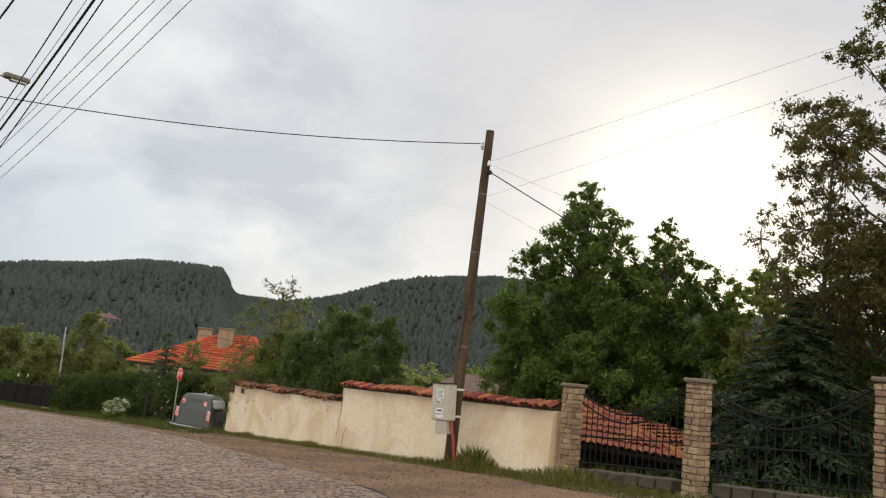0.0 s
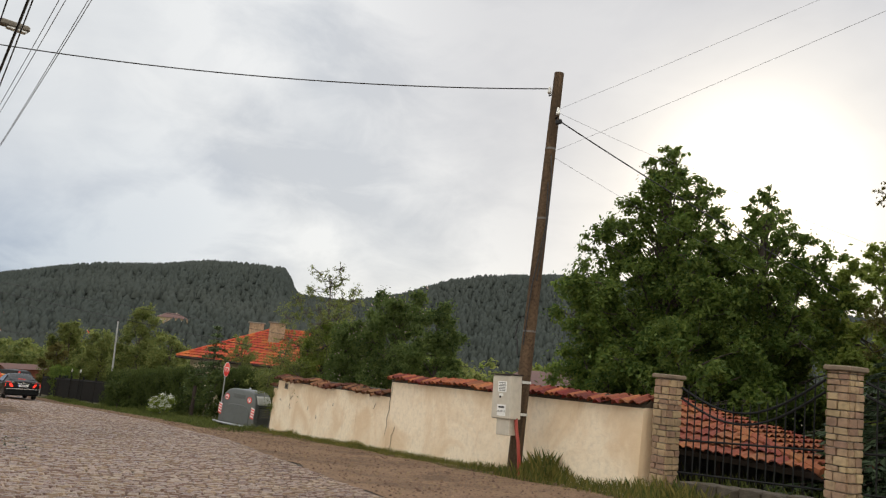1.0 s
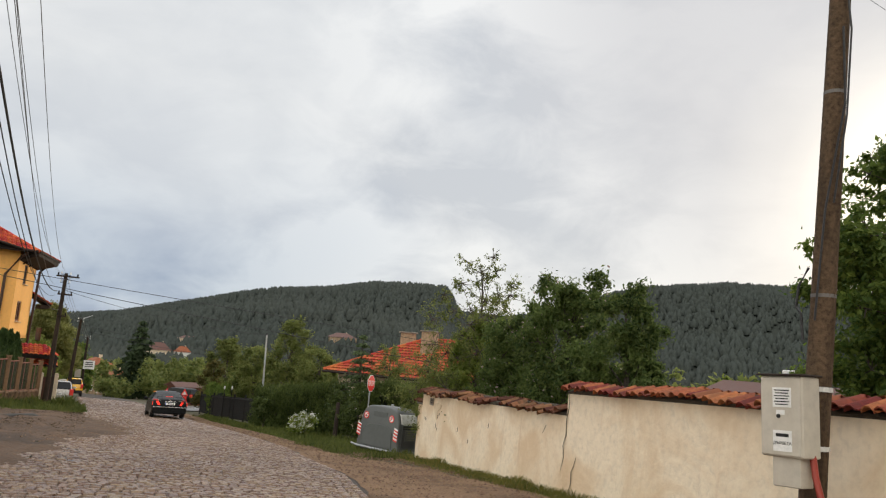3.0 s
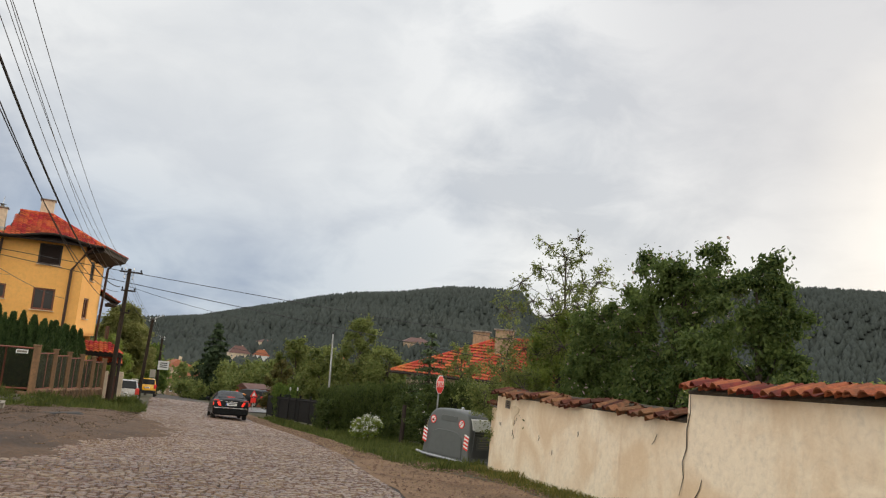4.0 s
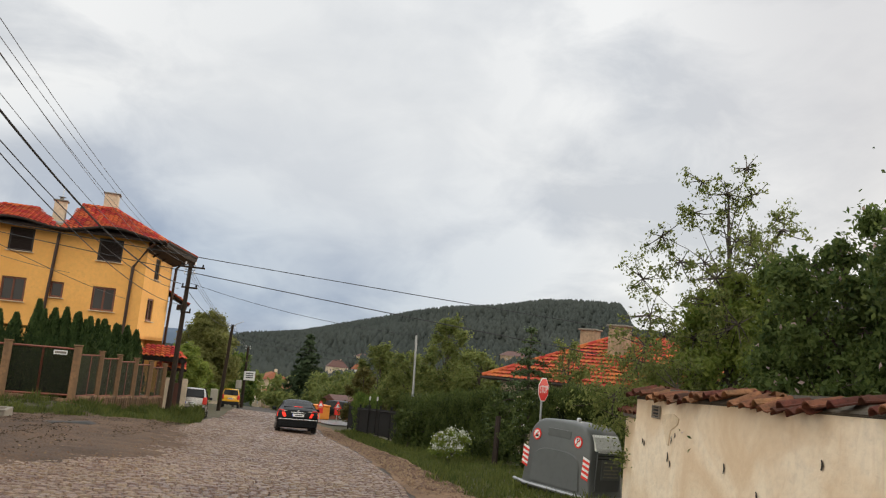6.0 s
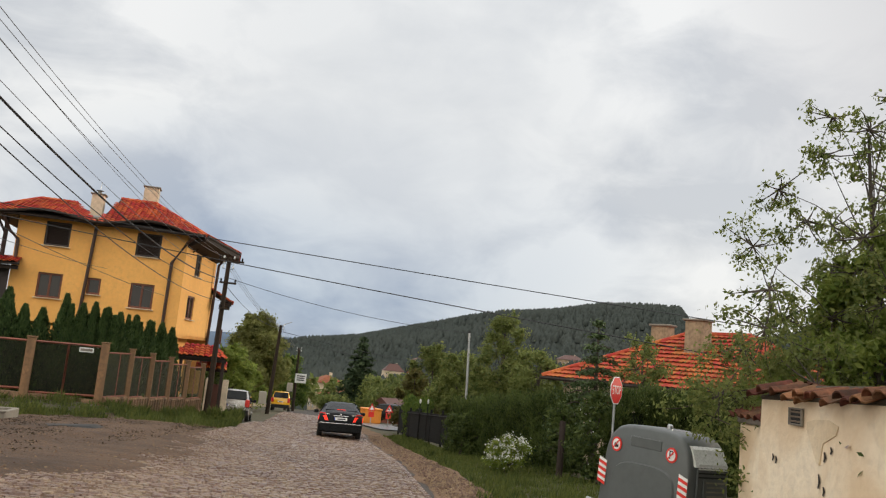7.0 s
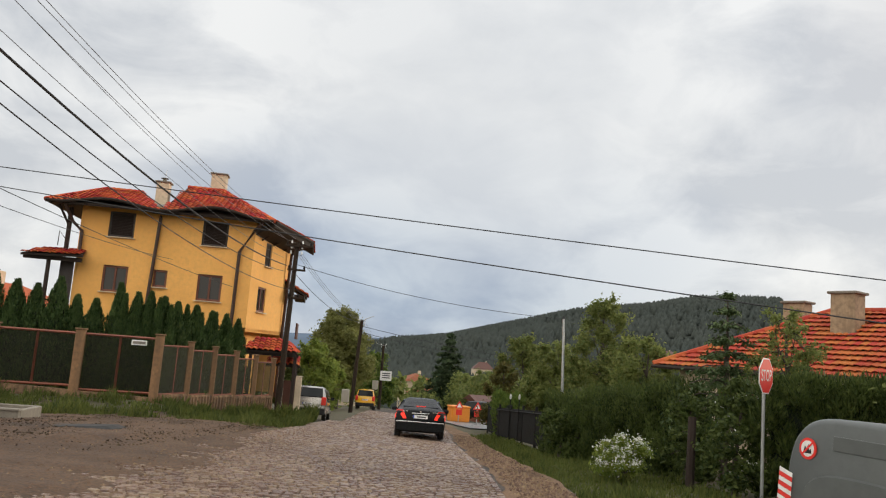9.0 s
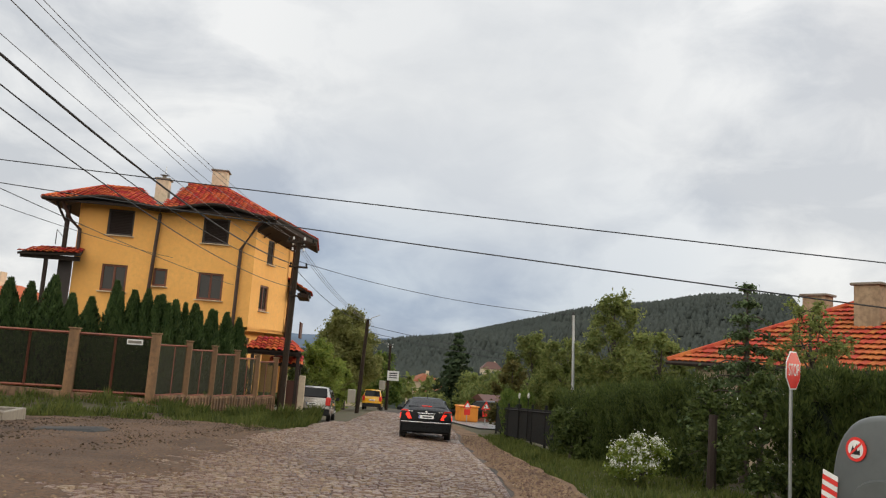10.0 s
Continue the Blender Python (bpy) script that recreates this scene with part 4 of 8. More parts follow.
def insulator(parent, at, out):
    """A hooked iron pin with a porcelain bell."""
    o = Vector(out)
    hook = part("hook", Shape().tube([at, at + o * 0.6, at + o + Vector((0, 0, -0.02)), at + o + Vector((0, 0, 0.07))], 0.012, 5), M_IRON, parent)
    p = at + o
    part("insulator", Shape().tube([p + Vector((0, 0, 0.03)), p + Vector((0, 0, 0.05)), p + Vector((0, 0, 0.09)), p + Vector((0, 0, 0.15)), p + Vector((0, 0, 0.17))], [0.03, 0.045, 0.036, 0.03, 0.015], 8), M_WHITE, hook)
    return p + Vector((0, 0, 0.13))


P1B, P1T = Vector((-11.365, 14.94, -1.25)), Vector((-10.95, 14.825, 6.28))
pole1, d1 = utility_pole(P1B, P1T, 0.135, 0.095, "weathered dark wooden utility pole leaning by the wall")
for f in (0.21, 0.335, 0.62, 0.80):
    c = d1 * f
    rr = 0.1375 - 0.04 * f
    part("band", Shape().tube([c + Vector((0, 0, -0.018)), c + Vector((0, 0, 0.018))], rr, 14, cap=True), M_STRAP, pole1, "grey steel strap")
tip = insulator(pole1, d1 * 0.945, (-0.17, -0.02, 0))
tip2 = insulator(pole1, d1 * 0.875, (0.19, -0.12, 0.02))
part("clamp", Shape().box(*(d1 * 0.86 + Vector((0.26, -0.16, 0.0))), 0.13, 0.07, 0.09, bev=0.02), M_BLACK, pole1, "black cable clamp")
part("cable", Shape().tube([d1 * 0.71 + Vector((0.11, -0.09, 0)), d1 * 0.6 + Vector((0.17, -0.08, 0)), d1 * 0.45 + Vector((0.06, -0.15, 0)), d1 * 0.30 + Vector((0.02, -0.16, 0))], 0.012, 5), M_CABLE, pole1)
part("cable_loop", Shape().tube([d1 * 0.36 + Vector((-0.1, -0.12, 0.1)), d1 * 0.345 + Vector((-0.2, -0.13, 0.02)), d1 * 0.325 + Vector((-0.22, -0.13, -0.04)), d1 * 0.31 + Vector((-0.15, -0.14, 0.0)), d1 * 0.30 + Vector((-0.12, -0.14, -0.2))], 0.014, 6), M_CABLE, pole1)

cab = thing("electricity_cabinet", pose(-11.34, 14.45, -0.36, 0, -2.5, 0) @ Matrix.Diagonal((0.93, 0.95, 0.92, 1)), "beige steel electricity cabinet with torn paper notices, strapped to a pole", "cabinet")
part("body", Shape().box(0, 0.13, 0.42, 0.50, 0.30, 0.86, bev=0.012), M_BOX, cab)
part("door", Shape().box(0, -0.028, 0.42, 0.47, 0.016, 0.82, bev=0.006), M_BOX, cab)
part("roof", Shape().box(0, 0.12, 0.862, 0.55, 0.37, 0.022, bev=0.006), M_DARKWOOD, cab, "dark overhanging top plate")
part("lower_box", Shape().box(0.02, 0.13, -0.16, 0.33, 0.22, 0.32, bev=0.01), M_BOX, cab)
part("lock", Shape().tube([(-0.02, -0.03, 0.42), (-0.02, -0.05, 0.42)], 0.022, 8), M_BLACK, cab)
for z, w, h in ((0.62, 0.22, 0.21), (0.16, 0.22, 0.22)):
    notice = part("notice", Shape().box(0.02, -0.0385, z, w, 0.003, h), M_WHITE, cab, "torn white paper notice")
    if z > 0.5:
        for k in range(6):
            part("print_bar", Shape().box(0.02, -0.0415, z + 0.075 - 0.03 * k, 0.18 - 0.03 * (k % 2), 0.002, 0.011), M_BLACK, notice)
    else:
        part("print_bar", Shape().box(0.02, -0.0415, z + 0.06, 0.15, 0.002, 0.035), M_BLACK, notice)
part("paint_scar", Shape().box(0.0, -0.0375, 0.46, 0.10, 0.002, 0.05), M_WHITE, cab)


def lettering(body, size, mat, parent, m, name="lettering"):
    cu = bpy.data.curves.new(name, "FONT")
    cu.body, cu.size, cu.align_x, cu.align_y, cu.extrude = body, size, "CENTER", "CENTER", 0.001
    tmp = bpy.data.objects.new(name, cu)
    scene.collection.objects.link(tmp)
    me = bpy.data.meshes.new_from_object(tmp.evaluated_get(bpy.context.evaluated_depsgraph_get()))
    bpy.data.objects.remove(tmp)
    me.materials.clear()
    me.materials.append(mat)
    return part(name, me, mat, parent, at=m)


lettering("ДЪРВЕТА", 0.045, M_BLACK, cab, pose(0.02, -0.0425, 0.135, 90, 0, 0))
conduit = part("conduit", Shape().tube([(0.22, 0.18, 0.02), (0.26, 0.16, -0.2), (0.34, 0.14, -0.45), (0.36, 0.16, -0.75), (0.35, 0.2, -1.2)], 0.035, 8), M_REDPIPE, cab, "red plastic conduit", smooth=True)
for z in (-0.27, 0.32):
    c = d1 * ((z - P1B.z) / d1.z)
    part("strap", Shape().tube([c + Vector((0, 0, -0.024)), c + Vector((0, 0, 0.024))], 0.141, 14), M_PALE, pole1, "pale cabinet strap")

P0 = Vector((-18.6, 5.7, 0))
P0.z = ground_z(P0.x, P0.y)
pole0, d0 = utility_pole(P0, (-18.6, 5.7, 6.9), 0.16, 0.11, "dark wooden utility pole with a street lamp")
lamp_top_z = 6.25 - P0.z
part("lamp_arm", Shape().tube([(0, 0.1, lamp_top_z - 0.45), (0, 0.7, lamp_top_z - 0.1), (0, 1.3, lamp_top_z)], 0.025, 6), M_GALV, pole0)
lh = part("lamp_head", Shape().box(0, 1.5, lamp_top_z + 0.02, 0.2, 0.55, 0.12, bev=0.05), M_CONC, pole0, "grey street lamp head")
part("diffuser", Shape().box(0, 1.55, lamp_top_z - 0.05, 0.15, 0.36, 0.05, bev=0.02), M_WHITE, lh)

P2B, P2T = Vector((-57.6, 12.45, -4.35)), Vector((-57.65, 12.6, 3.6))
pole2, d2 = utility_pole(P2B, P2T, 0.145, 0.10, "tarred dark wooden utility pole by the gate", M_POLE_BLK)
for f, w2 in ((0.975, 1.25), (0.84, 0.8), (0.68, 0.5)):
    part("crossarm", Shape().box(*(d2 * f + Vector((0.13, 0.1, 0))), 0.09, w2, 0.09, bev=0.01), M_POLE_BLK, pole2)
    for sg in (-1, 1):
        part("insulator", Shape().tube([d2 * f + Vector((0.13, 0.1 + sg * w2 * 0.42, 0.05)), d2 * f + Vector((0.13, 0.1 + sg * w2 * 0.42, 0.12)), d2 * f + Vector((0.13, 0.1 + sg * w2 * 0.42, 0.2))], [0.03, 0.05, 0.03], 8), M_IRON, pole2)
P3B, P3T = Vector((-85, 16.9, -5.85)), Vector((-85, 17.2, 1.4))
pole3, d3 = utility_pole(P3B, P3T, 0.17, 0.12, "far wooden utility pole with a lamp arm", M_POLE_BLK)
part("lamp_arm", Shape().tube([d3 * 0.97, d3 * 0.99 + Vector((0.1, 0.3, 0.15)), d3 + Vector((0.2, 0.9, 0.35))], 0.03, 5), M_GALV, pole3)
part("meter_box", Shape().box(0.1, -0.5, 1.2, 0.4, 0.6, 1.0, bev=0.03), M_BOX, pole3)
P4B, P4T = Vector((-105, 20.75, -6.9)), Vector((-105, 20.7, -0.25))
pole4, d4 = utility_pole(P4B, P4T, 0.17, 0.12, "far dark utility pole with a small white board", M_POLE_BLK)
bd = part("board", Shape().box(0.2, 0.45, 3.4, 0.06, 1.2, 1.0, bev=0.01), M_WHITE, pole4, "white board")
for k in range(3):
    part("print_bar", Shape().box(0.235, 0.45, 3.65 - 0.22 * k, 0.01, 0.8, 0.1), M_BLACK, bd)
part("cabinet", Shape().box(0.2, -0.6, 2.4, 0.25, 0.6, 0.9, bev=0.02), M_BOX, pole4)
for p, d, zs in ((pole2, d2, (0.985, 0.955, 0.925)), (pole3, d3, (0.985, 0.95)), (pole4, d4, (0.98, 0.94))):
    for z in zs:
        for sgn in (-1, 1):
            insulator(p, d * z, (0.02, 0.24 * sgn, 0.02))

for ya, za, yb, zb, sag in ((4.31, 9.83, 12.52, 3.73, 2.38), (4.11, 8.85, 12.03, 3.73, 1.76), (3.35, 12.42, 12.48, 3.55, 3.38), (4.25, 9.87, 11.75, 3.2, 2.0), (4.3, 9.3, 12.06, 2.84, 2.35)):
    wire("overhead_wire", (9.0, ya, za), (-57.6, yb, zb), sag, 0.0065, M_WIRE, "thin grey overhead wire between poles", 40)
wire("overhead_cable", (9.0, 3.37, 12.24), (-57.6, 12.22, 2.5), 3.35, 0.024, M_CABLE, "thick black overhead cable sagging between poles", 40)
wire("overhead_wire", (9.0, 2.97, 12.69), (-57.6, 12.14, 2.23), 3.64, 0.012, M_CABLE, "black overhead wire between poles", 40)
wire("overhead_wire", (9.0, 3.21, 12.44), (-57.6, 12.48, 1.43), 3.54, 0.012, M_CABLE, "black overhead wire between poles", 40)
wire("overhead_wire", (9.0, 1.8, 5.5), (-61.6, 9.5, 1.6), 1.2, 0.010, M_CABLE, "black service wire running to the yellow house", 40)
wire("overhead_wire", (9.0, 1.6, 5.3), (-61.9, 6.5, 2.7), 1.7, 0.010, M_CABLE, "black service wire running to the yellow house", 40)
wire("overhead_wire", P1B + tip, (-18.6, 5.85, 5.62), 0.27, 0.012, M_CABLE, "black overhead wire crossing above the road")
wire("overhead_wire", P1B + d1 * 0.86 + Vector((0.3, -0.18, 0)), (-8.6, 27.0, 2.9), 0.15, 0.013, M_CABLE, "twisted black service cable from the pole")
wire("overhead_wire", P1B + d1 * 0.90, (-8.2, 28.0, 4.6), 0.15, 0.003, M_WIRE, "thin grey overhead wire")
wire("overhead_wire", P1B + d1 * 0.785, (-9.6, 27.0, 2.9), 0.15, 0.003, M_WIRE, "thin grey overhead wire")
part("cable_loop", Shape().tube([d1 * 0.78 + Vector((0.12, -0.1, 0)), d1 * 0.70 + Vector((0.22, -0.12, 0)), d1 * 0.58 + Vector((0.22, -0.12, 0)), d1 * 0.46 + Vector((0.13, -0.12, 0))], 0.011, 5), M_CABLE, pole1)
wire("overhead_wire", P1B + d1 * 0.90, (8.5, 10.5, 6.9), 0.1, 0.0026, M_WIRE, "thin grey overhead wire")
wire("overhead_wire", P1B + d1 * 0.79, (8.5, 8.3, 5.8), 0.1, 0.0026, M_WIRE, "thin grey overhead wire")
wire("overhead_wire", (-52, -27.0, 6.0), (-30, 41.8, -0.1), 0.45, 0.012, M_CABLE, "black wire crossing the street")
wire("overhead_wire", (-53, -6.2, 4.7), (-30.5, 31.7, -0.7), 0.25, 0.014, M_CABLE, "black wire crossing the street")
wire("overhead_wire", (-57.6, 12.6, 2.6), (-54.88, 24.38, 1.0), 0.35, 0.012, M_CABLE, "black wire from pole to lamp post")
wire("overhead_wire", (-57.6, 12.6, 2.2), (-85, 17.1, 1.2), 0.5, 0.014, M_CABLE, "black overhead wire between poles")
for z in (0.9, 0.4):
    wire("overhead_wire", (-85, 17.1, z), (-92, 48, z - 1.8), 0.8, 0.02, M_CABLE, "black wire leading off across the road")
for k in range(3):
    wire("overhead_wire", (-57.6, 12.3 + 0.2 * k, 3.5 - 0.1 * k), (-85, 17.0 + 0.2 * k, 1.3), 0.5, 0.01, M_WIRE, "thin grey overhead wire between poles")
    wire("overhead_wire", (-85, 17.0 + 0.2 * k, 1.3), (-105, 20.6 + 0.2 * k, -0.4), 0.4, 0.01, M_WIRE, "thin grey overhead wire between poles")

lp = thing("lamp_post", pose(-54.88, 24.45, -4.6), "slim galvanised steel post among the trees", "pole")
part("post", Shape().tube([(0.02, 0.05, -0.2), (0.0, 0.0, 3.0), (-0.0, -0.1, 5.62)], [0.075, 0.065, 0.05], 10), M_GALV, lp, smooth=True)
part("cap", Shape().tube([(0, -0.1, 5.6), (0, -0.1, 5.72)], [0.07, 0.04], 8), M_BLACK, lp)

# ---------- recycling container ----------


def recycling_bin():
    t = thing("recycling_container", pose(-29.8, 20.05, -2.87, -2.0, 1.2, 18) @ Matrix.Diagonal((1.03, 1.03, 1.12, 1)), "dark grey plastic recycling container with rounded lid and warning stickers", "container")
    w, d, h = 1.85, 0.98, 1.36
    s = Shape()
    # rounded tunnel section in (x, z), pushed through y, narrowing to the top
    prof = []
    for i in range(25):
        a = math.pi * i / 24
        cx, cz = math.cos(a), math.sin(a)
        sx = (abs(cx) ** 0.5) * (1 if cx > 0 else -1)
        prof.append((sx * w / 2 * 0.93, 0.62 + (abs(cz) ** 0.62) * (h - 0.62)))
    prof = [(w / 2 * 1.0, 0.14)] + prof + [(-w / 2 * 1.0, 0.14)]
    n = len(prof)
    ys = [-d / 2, -d / 2 + 0.02, -d / 2 + 0.07, d / 2 - 0.07, d / 2 - 0.02, d / 2]
    ins = [0.05, 0.02, 0.0, 0.0, 0.02, 0.05]
    for y, k in zip(ys, ins):
        s.v += [(x * (1 - k), y * (1 - 0.12 * max(0, (z - 0.4) / h)), 0.14 + (z - 0.14) * (1 - k)) for x, z in prof]
    for r in range(len(ys) - 1):
        for i in range(n - 1):
            s.f.append((r * n + i, r * n + i + 1, (r + 1) * n + i + 1, (r + 1) * n + i))
    s.f += [tuple(range(n)), tuple((len(ys) - 1) * n + i for i in range(n - 1, -1, -1))]
    part("body", s, M_BIN, t, smooth=True)
    # raised arch panel on the front
    arch = []
    for i in range(17):
        a = math.pi * i / 16
        cx, cz = math.cos(a), math.sin(a)
        arch.append(((abs(cx) ** 0.6) * (1 if cx > 0 else -1) * 0.64, 0.5 + (abs(cz) ** 0.7) * 0.34))
    arch = [(0.68, 0.2)] + arch + [(-0.68, 0.2)]
    for sgn in (-1,):
        pan = Shape()
        m = len(arch)
        y0, y1 = -d / 2 + 0.02, -d / 2 - 0.03
        lean = lambda z: 0.12 * max(0, (z - 0.4) / h) * d / 2
        pan.v += [(x, y0 + lean(z), z) for x, z in arch] + [(x * 0.96, y1 + lean(z), 0.2 + (z - 0.2) * 0.96) for x, z in arch]
        pan.f += [(i, i + 1, m + i + 1, m + i) for i in range(m - 1)] + [tuple(range(m, 2 * m))]
        part("front_panel", pan, M_BIN, t, smooth=True)
        part("lid_recess", Shape().box(0.0, -d / 2 + 0.03, 1.12, 0.62, 0.02, 0.14, bev=0.02), M_BIN, t)
    part("side_panel", Shape().box(w / 2 * 0.985, 0, 0.58, 0.03, 0.7, 0.66, bev=0.02), M_BIN_D, t)
    pl = part("data_plate", Shape().box(w / 2 + 0.008, 0.05, 0.62, 0.012, 0.54, 0.34, bev=0.004), M_BIN, t, "grey plate with raised print")
    for k in range(5):
        part("print_bar", Shape().box(w / 2 + 0.017, 0.05, 0.74 - 0.06 * k, 0.006, 0.42 - 0.05 * (k % 2), 0.022), M_CONC, pl)
    for k in range(4):
        part("vent_slot", Shape().box(w / 2 * 0.975 + 0.02, 0, 0.97 - 0.055 * k, 0.012, 0.66, 0.02), M_PALE if k < 2 else M_BLACK, t)
    # skirt and foot bar
    part("skirt", Shape().box(0, 0, 0.115, w + 0.10, d + 0.10, 0.09, bev=0.03), M_BIN, t)
    part("base_frame", Shape().box(0, 0, 0.03, w - 0.25, d - 0.1, 0.10), M_BIN_D, t)
    part("foot_bar", Shape().tube([(-w / 2 - 0.12, -d / 2 - 0.08, 0.16), (-w / 2 + 0.2, -d / 2 - 0.1, 0.13), (w / 2 - 0.2, -d / 2 - 0.1, 0.13), (w / 2, -d / 2 - 0.06, 0.14)], 0.03, 6), M_GALV, t)
    part("lift_knob", Shape().tube([(0.05, 0, h - 0.02), (0.05, 0, h + 0.05), (0.05, 0, h + 0.07)], [0.05, 0.045, 0.02], 8), M_GALV, t)
    # Its bright colour stands in for light reflected off the lid.
    part("lid_strip", Shape().prism([(0.50, 1.25), (0.74, 1.11), (0.85, 0.93), (0.905, 0.93), (0.80, 1.16), (0.56, 1.31)], "y", -0.36, 0.36), M_PALE, t, "pale strip along the lid, reflected light painted in")
    # round stickers
    for x, sym in ((-0.60, "flame"), (0.52, "R")):
        y = -d / 2 + 0.024
        disc = part("sticker", Shape().tube([(x, y, 1.03), (x, y - 0.012, 1.03)], 0.105, 24), M_RED, t, "round red and white warning sticker")
        part("sticker_field", Shape().tube([(x, y - 0.005, 1.03), (x, y - 0.016, 1.03)], 0.078, 24), M_WHITE, disc)
        if sym == "R":
            lettering("P", 0.165, M_BLACK, disc, pose(x, y - 0.019, 1.03, 90, 0, 0))
        else:
            part("symbol", Shape().prism([(x - 0.05, 0.985), (x + 0.05, 0.985), (x + 0.045, 1.03), (x + 0.02, 1.015), (x + 0.012, 1.075), (x - 0.01, 1.03), (x - 0.03, 1.055), (x - 0.04, 1.02)], "y", y - 0.02, y - 0.014), M_BLACK, disc)
        part("slash", Shape().box(x, y - 0.022, 1.03, 0.018, 0.003, 0.16, Matrix.Rotation(radians(45), 3, "Y")), M_RED, disc)
    # red and white chevron tapes on the two edges
    for x in (-0.85, 0.78):
        for k in range(4):
            for mat, off, nm in ((M_RED, 0.0, "red_chevron"), (M_WHITE, 0.045, "white_chevron")):
                z = 0.44 + 0.09 * k + off
                sh = Shape()
                vs = []
                for dx, dz in ((-0.085, 0.012), (0.0, -0.012), (0.085, -0.036)):
                    yy = -d / 2 - 0.012 + 0.12 * max(0, (z - 0.4) / h) * d / 2 + 0.012
                    vs += [(x + dx, yy - 0.012, z + dz), (x + dx, yy - 0.012, z + dz + 0.044)]
                sh.add(vs, [(0, 2, 3, 1), (2, 4, 5, 3)])
                part(nm, sh, mat, t)
    return t


recycling_bin()

# ---------- stop sign ----------
st = thing("stop_sign", pose(-36.2, 22.54, -3.3, 0, 0, math.degrees(math.atan2(0.616, 0.788)) + 90), "red octagonal stop sign on a grey post", "sign")
octo = [(0.34 * math.cos(radians(22.5 + 45 * k)) / math.cos(radians(22.5)), 2.41 + 0.34 * math.sin(radians(22.5 + 45 * k)) / math.cos(radians(22.5))) for k in range(8)]
part("post", Shape().tube([(0, 0.03, -0.3), (0, 0.03, 2.7)], 0.032, 10), M_GALV, st, smooth=True)
plate_ = part("plate", Shape().prism(octo, "y", -0.012, -0.0), M_WHITE, st)
part("red_field", Shape().prism([(x * 0.93, 2.41 + (z - 2.41) * 0.93) for x, z in octo], "y", -0.018, -0.010), M_RED, plate_)
lettering("STOP", 0.25, M_WHITE, plate_, pose(0, -0.0205, 2.41, 90, 0, 0) @ Matrix.Diagonal((0.86, 1.25, 1, 1)))

# ---------- concrete box, slab, left verge ----------
cb = thing("concrete_planter", pose(-40.6, 6.8, -3.43, 0, 0, 0), "low pale concrete box, open at the top", "planter")
for nm, cx, cy, sx, sy in (("side", 0.65, 0.0, 0.12, 2.3), ("side", -0.65, 0.0, 0.12, 2.3), ("side", 0.0, 1.09, 1.18, 0.12), ("side", 0.0, -1.09, 1.18, 0.12)):
    part(nm, Shape().box(cx, cy, 0.28, sx, sy, 0.72, bev=0.015), M_CONC, cb)
part("soil", Shape().box(0, 0, 0.12, 1.2, 2.1, 0.4), M_MUD, cb)
part("rim", Shape().box(0.66, 0, 0.655, 0.17, 2.36, 0.05, bev=0.012), M_CONC, cb)
sl = Shape()
rs_ = random.Random(3)
ring = [(0.75 * math.cos(a) * rs_.uniform(0.85, 1.1), 0.8 * math.sin(a) * rs_.uniform(0.85, 1.1)) for a in np.linspace(0, 2 * math.pi, 11)[:-1]]
sl.add([(x, y, -0.12) for x, y in ring] + [(x * 1.02, y * 1.02, 0.0) for x, y in ring] + [(x * 0.8, y * 0.8, 0.05 + 0.02 * rs_.random()) for x, y in ring] + [(0.1, 0.05, 0.08)], [tuple(range(9, -1, -1))] + [(r * 10 + k, r * 10 + (k + 1) % 10, r * 10 + 10 + (k + 1) % 10, r * 10 + 10 + k) for r in range(2) for k in range(10)] + [(20 + k, 20 + (k + 1) % 10, 30) for k in range(10)])
slab = part("dark_slab", sl, M_RUBBER, None, at=pose(-38.2, 9.7, ground_z(-38.2, 9.7) + 0.08, 2, -4, 20))
tagged(slab, "flat dark broken slab lying in the mud", "slab")

# ---------- houses ----------


def inside_poly(u, v, poly):
    hit = False
    n = len(poly)
    for i in range(n):
        (x1, y1), (x2, y2) = poly[i], poly[(i + 1) % n]
        if (y1 > v) != (y2 > v) and u < (x2 - x1) * (v - y1) / (y2 - y1) + x1:
            hit = not hit
    return hit


